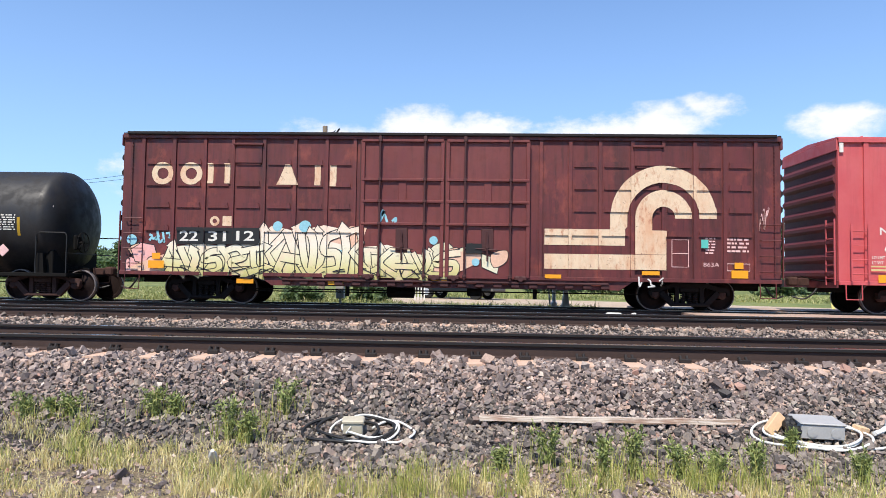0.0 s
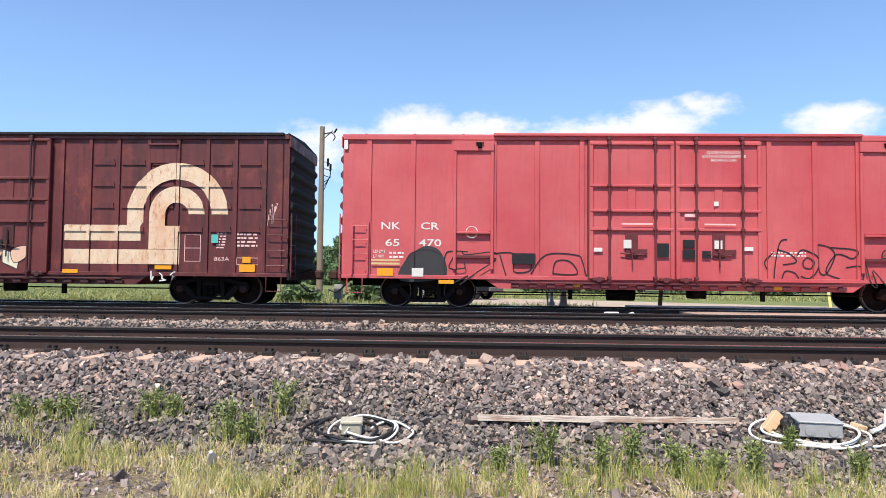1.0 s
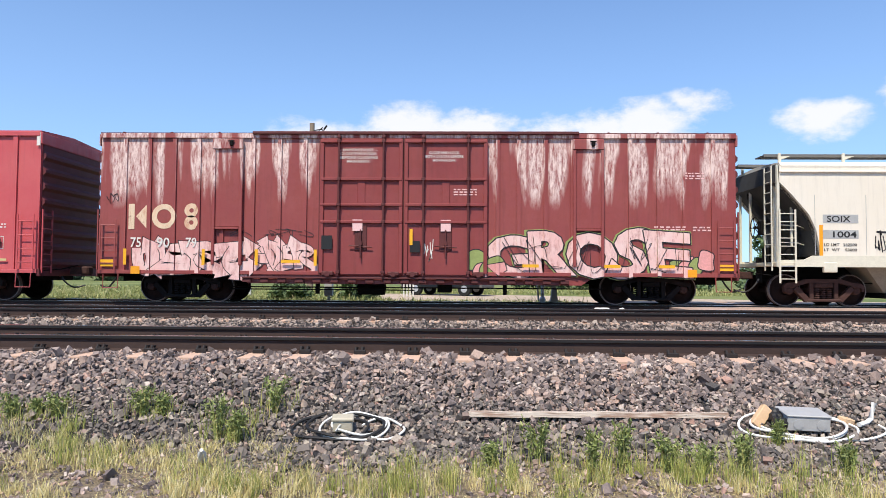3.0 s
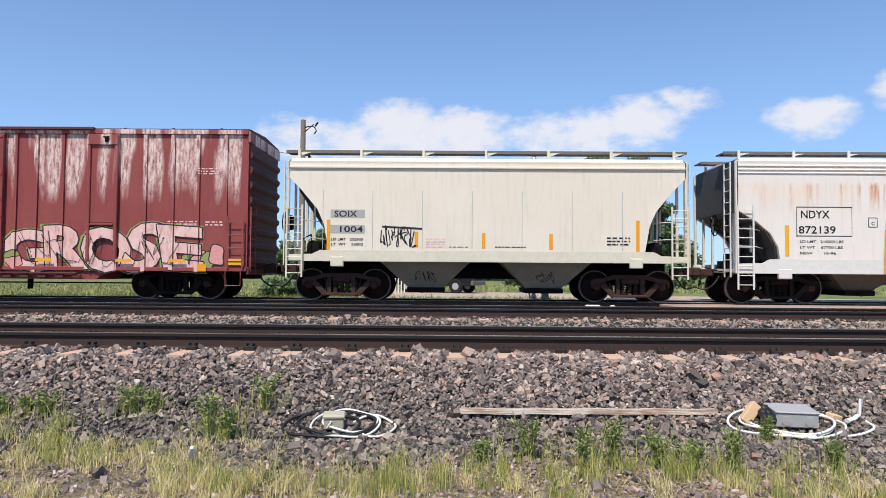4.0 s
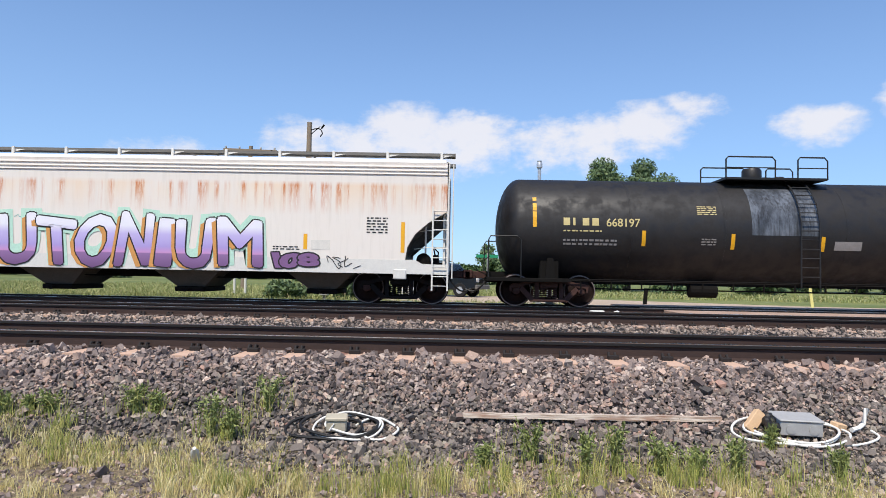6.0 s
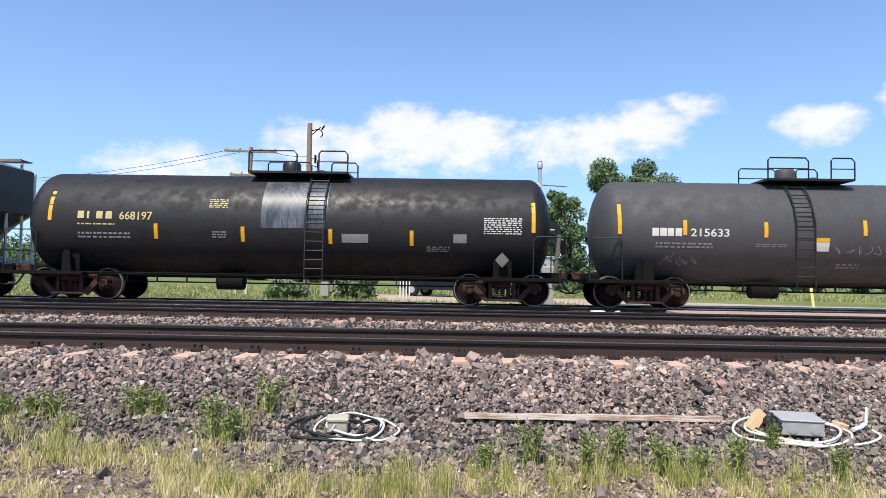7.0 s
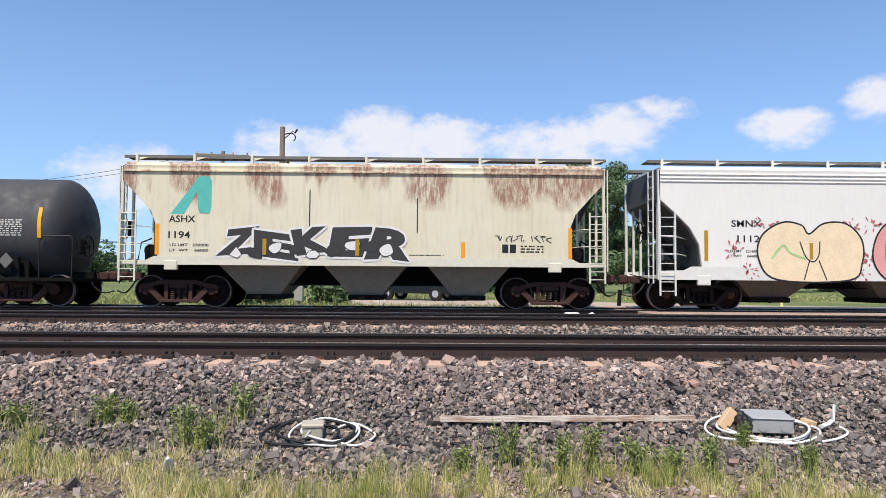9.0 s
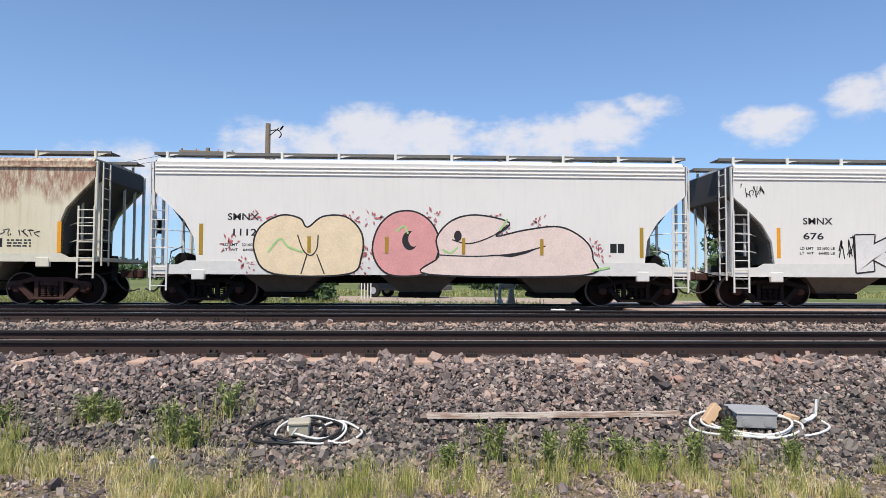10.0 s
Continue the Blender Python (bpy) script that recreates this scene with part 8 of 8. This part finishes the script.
    e = [(126.95 - xc + 0.14 * math.cos(a), 1.76 + 0.2 * math.sin(a)) for a in np.linspace(0, 6.28, 20)]
    part("graffiti_fill", sheet(Geo(), e, yy - 0.007), "spray_rose", c)
    e = [(128.1 - xc + 0.1 * math.cos(a), 1.85 + 0.14 * math.sin(a)) for a in np.linspace(0, 6.28, 20)]
    part("graffiti_outline", sheet(Geo(), e, yy - 0.007), "spray_black", c)
    part("graffiti_outline", sheet(Geo(), [(128.9 - xc, 1.36), (129.6 - xc, 1.38), (130.3 - xc, 1.58), (129.9 - xc, 1.4), (129.5 - xc, 1.3)], yy - 0.007), "spray_black", c)
    # splashes
    rnd = random.Random(17)
    g, gl = Geo(), Geo()
    for cx, cz in ((123.1, 2.3), (125.4, 2.25), (125.8, 1.4), (125.9, 2.3), (127.5, 2.35), (122.2, 1.6), (122.6, 1.1), (128.9, 2.35), (130.2, 2.2), (131.6, 1.6), (130.0, 1.75), (125.5, 1.05), (131.8, 1.4), (129.2, 1.95)):
        for _ in range(12):
            a, d = rnd.uniform(0, 6.28), rnd.uniform(0.05, 0.36)
            px, pz = cx - xc + d * math.cos(a), cz + 0.7 * d * math.sin(a)
            w, h = rnd.uniform(0.02, 0.09), rnd.uniform(0.012, 0.035)
            ca, sa = math.cos(a), math.sin(a)
            sheet(g, [(px - w * ca, pz - w * sa), (px + h * sa, pz - h * ca), (px + w * ca, pz + w * sa), (px - h * sa, pz + h * ca)], -1.564)
    part("graffiti_splash", g, "spray_red", c)
    strokes(gl, [[(a - xc, b) for a, b in spline(l, 4, False)] for l in ([(123.2, 1.4), (123.5, 1.75), (123.7, 1.55), (124.1, 1.4)], [(126.5, 1.95), (126.7, 2.1), (126.8, 1.9)], [(127.7, 1.5), (127.9, 1.4), (128.1, 1.55)], [(129.2, 2.0), (129.4, 2.3)], [(131.6, 0.95), (132.1, 1.05)])], 0.05, yy - 0.008)
    part("graffiti_splash", gl, "spray_lime", c)
    tape(c, [(124.25 - xc, 1.6, 0.09, 0.42), (126.25 - xc, 1.6, 0.09, 0.42), (128.25 - xc, 1.58, 0.09, 0.42), (130.3 - xc, 1.57, 0.09, 0.42)], "mustard", y=-1.578)
    for x in (132.2, 132.4):
        sticker(c, x - xc, 1.55, 0.17, 0.24, "black", y=y, name="notice")


for maker in (car_old_tank, car_maroon, car_red, car_brown, car_cream, car_white_runs, car_black_tank, car_grey_tank, car_rust_patches):
    maker()
car_white(127.2, "1112", True)
car_white(142.35, "676", False)
join_wheels()

# ---- in front of the tracks ----
def on_slope(y):
    return float(ground_height(0.0, y))


TIES_X = np.array(TIE_NEAR)


def shoulder(x, y):
    """Round the tie ends, and thinning out at the foot."""
    near_tie = np.abs(x[:, None] - TIES_X[None]).min(1) < rng.uniform(0.09, 0.135, len(x))
    thin = rng.random(len(x)) < np.clip((y - 5.3 - 0.22 * np.sin(x * 1.3) + 0.12 * x * (x < 0)) / 0.6, 0, 1)
    return thin & ~(near_tie & (y > 7.57))


def pinkish(x, y):
    """The upper part of the slope."""
    return y + 0.25 * np.sin(x * 0.9 + 0.4) + rng.normal(0, 0.3, len(x)) > 6.75


stones("ballast_shoulder", -8.5, 8.5, 5.8, 8.15, 72000, 0.0255, "ballast", "loose pinkish and grey broken stone ballast", 0.55, keep=lambda x, y: shoulder(x, y) & pinkish(x, y))
stones("ballast_foot", -8.5, 8.5, 5.2, 7.3, 56000, 0.024, "ballast_slate", "loose slate-grey broken stone ballast", 0.5, keep=lambda x, y: shoulder(x, y) & ~pinkish(x, y))
stones("ballast_between_rails", -11, 11, 8.3, 9.7, 5000, 0.036, "ballast", "broken stone between the rails", 0.3)
stones("ballast_bed_between_tracks", -15, 16, 9.8, 14.45, 26000, 0.03, "ballast_far", "pinkish broken stone between the tracks", 0.4)
stones("ballast_far_track", -18, 19, 14.6, 16.7, 6000, 0.035, "ballast_far", "broken stone under the second track", 0.3)
stones("ballast_under_train", -22, 23, 16.7, 21.5, 9000, 0.04, "ballast_oily_shaded", "broken stone under the train, dark with oil and painted shade", 0.25)
stones("loose_stones", -7, 7, 3.6, 6.5, 14000, 0.02, "ballast", "scattered loose stones on dry soil", 0.3)


def front_grass():
    # straw tufts along the foot of the slope, thicker on one side, bare stony patches between
    def lay(name, area, count, per, spread, h0, h1, w, mat, label, lean, bare=0.0):
        cx, cy = rng.uniform(area[0], area[1], count), rng.uniform(area[2], area[3], count)
        ok = np.sin(cx * 2.1 + 1.0) * np.sin(cy * 5.3 + cx) > bare
        cx, cy = cx[ok], cy[ok]
        size = rng.uniform(0.5, 1.15, len(cx))
        k = rng.integers(0, len(cx), len(cx) * per)
        x, y = cx[k] + rng.normal(0, spread, len(k)) * size[k], cy[k] + rng.normal(0, spread, len(k)) * size[k]
        h = rng.uniform(h0, h1, len(k)) * size[k]
        blades(name, x, y, ground_height(x, y), h, w, mat, label, lean)
    lay("dry_grass", (-7, 7, 4.3, 5.05), 120, 60, 0.045, 0.06, 0.24, 0.0045, "straw", "dry straw-coloured grass tufts", 0.75, -0.35)
    lay("dry_grass", (-6.5, -1.4, 4.6, 6.25), 360, 42, 0.05, 0.05, 0.2, 0.0045, "straw", "dry straw-coloured grass tufts", 0.8, -0.2)
    lay("green_grass", (-1.6, 4.6, 4.7, 5.4), 84, 56, 0.045, 0.12, 0.36, 0.005, "green_grass", "yellow-green grass tufts at the foot of the ballast", 0.5, -0.15)
    lay("dry_grass", (-1.6, 4.6, 4.6, 5.2), 46, 46, 0.05, 0.1, 0.28, 0.0045, "straw", "dry straw-coloured grass tufts", 0.6, -0.1)
    lay("green_grass", (-6.5, -1.5, 4.8, 6.4), 84, 40, 0.05, 0.08, 0.24, 0.005, "green_grass", "yellow-green grass tufts at the foot of the ballast", 0.5, -0.3)
    lay("straw_litter", (-6.5, 6.5, 4.2, 5.8), 2200, 8, 0.1, 0.02, 0.06, 0.005, "straw", "short dry straw litter on soil", 2.5, -0.6)


front_grass()


def weed(x, y, h, seed, spread=0.16):
    """A bushy weed: stems with many small leaves."""
    r = np.random.default_rng(seed)
    t = thing("weed", "bushy green weed growing in the ballast", "plant", pose(x, y, on_slope(y)), "weeds by the track")
    g = Geo()
    P, D = [], []
    for i in range(11):
        a = r.uniform(0, 6.28)
        tip = Vector((spread * r.uniform(0.2, 1) * math.cos(a), spread * r.uniform(0.2, 1) * math.sin(a), h * r.uniform(0.6, 1.05)))
        pts = [Vector((0, 0, -0.02)), tip * 0.5 + Vector((0, 0, h * 0.12)), tip]
        g.tube(pts, 0.0035, 4)
        for k in range(38):
            s = r.uniform(0.2, 1)
            P.append(pts[0].lerp(pts[1], s * 2) if s < 0.5 else pts[1].lerp(pts[2], s * 2 - 1))
    tagged(part("stem", g, "weed_leaf", t), kind="stuff")
    P = np.array(P) + r.normal(0, 0.012, (len(P), 3))
    n = len(P)
    u = r.normal(size=(n, 3)) + np.array([0, 0, 0.5])
    u /= np.linalg.norm(u, axis=1)[:, None]
    w = np.cross(u, r.normal(size=(n, 3)))
    w /= np.linalg.norm(w, axis=1)[:, None]
    L = r.uniform(0.025, 0.06, n)[:, None]
    v = np.stack([P, P + u * L * 0.5 + w * L * 0.16, P + u * L, P + u * L * 0.5 - w * L * 0.16], 1).reshape(-1, 3)
    v[:, 2] = np.maximum(v[:, 2], 0.0)
    part("leaves", raw_mesh("leaves", v, np.arange(4 * n).reshape(-1, 4), "weed_leaf"), "weed_leaf", t)


for i, (x, y, h, s) in enumerate([(-1.77, 6.55, 0.28, 0.14), (-3.01, 6.46, 0.26, 0.15), (-3.8, 6.41, 0.23, 0.11), (-4.21, 6.37, 0.23, 0.12), (-2.16, 6.11, 0.37, 0.14), (-1.96, 6.06, 0.26, 0.09), (0.64, 5.64, 0.33, 0.18), (1.05, 5.39, 0.29, 0.07), (1.28, 5.44, 0.36, 0.08), (1.64, 5.44, 0.27, 0.11), (1.88, 5.4, 0.21, 0.13), (2.14, 5.26, 0.32, 0.07), (2.81, 6.15, 0.2, 0.05), (2.99, 5.4, 0.26, 0.09), (-4.0, 6.42, 0.15, 0.05), (-2.82, 6.48, 0.18, 0.07), (0.25, 5.53, 0.16, 0.07)]):
    weed(x, y, h * 1.15, 70 + i, s * 1.1)
    r_ = np.random.default_rng(i)
    n_ = 70
    gx, gy = x + r_.normal(0, 0.6 * s + 0.04, n_), y + r_.normal(0, 0.08, n_)
    blades("green_grass", gx, gy, ground_height(gx, gy), r_.uniform(0.4, 1.0, n_) * h * 1.2, 0.006, "green_grass", "thin green grass round a weed", 0.45)


def loop_path(cx, cy, rx, ry, n, seed, turns=1.0, a0=0.0, lift=0.0):
    r = random.Random(seed)
    out = []
    for i in range(n):
        a = a0 + 2 * math.pi * turns * i / (n - 1)
        k = 1 + 0.06 * math.sin(2 * a + seed)
        x, y = cx + rx * k * math.cos(a), cy + ry * k * math.sin(a)
        out.append((x, y, on_slope(y) + 0.05 + lift + 0.012 * math.sin(3 * a + seed)))
    return out


def cable_coil(name, cx, cy, label, rings, mat, r):
    g = Geo()
    for k, (dx, dy, rx, ry, turns, a0, lift) in enumerate(rings):
        g.tube(loop_path(cx + dx, cy + dy, rx, ry, 44, k + 1, turns, a0, lift), r, 8)
    solid(name, g, mat, label, "cable", smooth=True)


BX, BY = (-1.06, 6.26)
cable_coil("cable_coil", BX + 0.1, BY + 0.02, "white cable coiled on the ballast round a small box", [(0.0, 0.0, 0.3, 0.2, 1.0, 0.4, 0.0), (0.04, 0.02, 0.24, 0.16, 1.0, 1.0, 0.02), (0.26, -0.02, 0.2, 0.14, 0.8, 4.0, 0.0)], "pvc_white", 0.0105)
cable_coil("cable_coil", BX - 0.12, BY, "black cable coiled on the ballast round a small box", [(0.0, 0.0, 0.33, 0.18, 1.0, 0.2, 0.0), (0.14, 0.02, 0.34, 0.19, 0.9, 2.2, 0.02)], "rubber", 0.014)
t = thing("junction_box", "small beige plastic junction box on coiled cable", "junction box", pose(BX, BY, on_slope(BY) + 0.03, 8, 0, 6))
part("box", Geo().box(-0.09, 0.09, -0.06, 0.06, 0, 0.1, c=0.01), "beige_box", t)
part("lid", Geo().box(-0.1, 0.1, -0.07, 0.07, 0.1, 0.135, c=0.01), "beige_box", t)
part("foot", Geo().rod((-0.06, -0.065, 0.02), (-0.02, -0.065, 0.08), 0.008, 6), "pvc_white", t)

# long weathered board
bl, br = Vector((0.085, 6.44)), Vector((2.51, 6.53))
mid, ang = (bl + br) / 2, math.degrees(math.atan2(br.y - bl.y, br.x - bl.x))
g = Geo()
L = (br - bl).length
n = 14
pts = [(-L / 2 + L * i / n, 0.004 * math.sin(i * 1.9)) for i in range(n + 1)]
g.prism([(x, 0.048 + dz) for x, dz in pts] + [(x, 0.0 + dz) for x, dz in pts[::-1]], -0.045, 0.045)
solid("board", g, "board", "long weathered grey board lying on the ballast", "board", pose(mid.x, mid.y, on_slope(mid.y) + 0.04, -4, 0, ang))

# grey steel junction box with conduit and blocks
JX, JY = (3.14, 6.42)
t = thing("steel_box", "grey galvanised steel junction box lying on the ballast", "junction box", pose(JX, JY - 0.03, on_slope(JY) + 0.02, 5, 1, -4))
part("box", Geo().box(-0.185, 0.185, -0.14, 0.14, 0, 0.125, c=0.006), "galv", t)
part("lid", Geo().box(-0.195, 0.195, -0.15, 0.15, 0.125, 0.145, c=0.008), "galv", t, "flat galvanised lid")
for x in (-0.09, 0.11):
    part("knockout", Geo().lathe([(0.0, 0), (0.045, 0.0), (0.045, 0.006), (0.0, 0.008)], Matrix.Translation((x, -0.141, 0.06)) @ pose(0, 0, 0, 90), 18), "galv", t, "round blanking disc")
for i, (a, b, c) in enumerate(((-0.23, -0.1, 0.03), (-0.23, 0.0, 0.05), (-0.22, 0.08, 0.07))):
    part("cable_gland", Geo().lathe([(0.045, 0), (0.05, 0.04), (0.04, 0.07), (0.05, 0.1), (0.03, 0.12)], Matrix.Translation((a + 0.05, b, c + 0.02)) @ pose(0, 0, 0, 0, -80, 15 * i), 12), "rubber", t, "black cable gland")
cable_coil("cable_coil", JX - 0.05, JY - 0.03, "white cable looped round a steel box on the ballast", [(-0.05, -0.02, 0.46, 0.22, 0.85, 2.0, 0.0), (0.0, -0.03, 0.4, 0.19, 1.0, 2.4, 0.02), (0.08, -0.04, 0.42, 0.2, 0.7, 3.2, 0.01), (0.45, -0.02, 0.34, 0.17, 0.35, 4.4, 0.0)], "pvc_white", 0.0115)
solid("wood_block", Geo().box(-0.05, 0.05, -0.035, 0.035, -0.11, 0.11, c=0.006), "new_wood", "pale offcut of wood leaning on cable", "wood block", pose(JX - 0.36, JY + 0.0, on_slope(JY) + 0.1, -15, 42, 0))
solid("wood_block", Geo().box(-0.06, 0.06, -0.045, 0.045, -0.04, 0.04, c=0.006), "new_wood", "small pale offcut of wood on the stones", "wood block", pose(JX + 0.42, JY + 0.02, on_slope(JY + 0.02) + 0.05, 10, 12, 20))
t = thing("conduit_elbow", "white plastic conduit elbow on the stones", "conduit", pose(JX + 0.62, JY + 0.0, on_slope(JY) + 0.03))
part("pipe", Geo().tube([(0.08, 0.05, 0.2), (0.03, 0.02, 0.06), (-0.02, 0.0, 0.03), (-0.12, -0.06, 0.02)], 0.022, 8), "pvc_white", t, smooth=True)
solid("plastic_bottle", Geo().lathe([(0.03, 0), (0.034, 0.02), (0.034, 0.12), (0.014, 0.17), (0.014, 0.2)], Matrix.Identity(4), 14), "letter_white", "crumpled clear plastic bottle in dry grass", "bottle", pose(-2.05, 5.47, on_slope(5.0) + 0.06, 50, 20, 0), smooth=True)


# ---- what moves ----
RUN = [(0, 0.00), (0.5, -6.40), (1, -12.70), (1.5, -18.99), (2, -25.26), (3.5, -44.03), (4, -50.27), (4.5, -56.50), (5, -62.72), (5.5, -69.20), (7, -88.60), (7.5, -95.04), (8, -101.47), (8.5, -107.88), (9, -114.28), (9.5, -120.71), (10, -127.07)]


def run_at(t):
    return float(np.interp(t, [r[0] for r in RUN], [r[1] for r in RUN]))


def motions():
    for car, xc in CARS:
        walk(car, [(t, pose(xc + s, TRACKS[2], 0)) for t, s in RUN])
    # wheels roll with the train: one row a frame
    times = [i / FPS for i in range(int(10 * FPS) + 1)]
    turns = [math.degrees(run_at(t) / 0.4265) for t in times]
    for w, dx in WHEELS:
        walk(w, [(t, pose(dx, 0, 0.4265, 0, a, 0)) for t, a in zip(times, turns)])


motions()
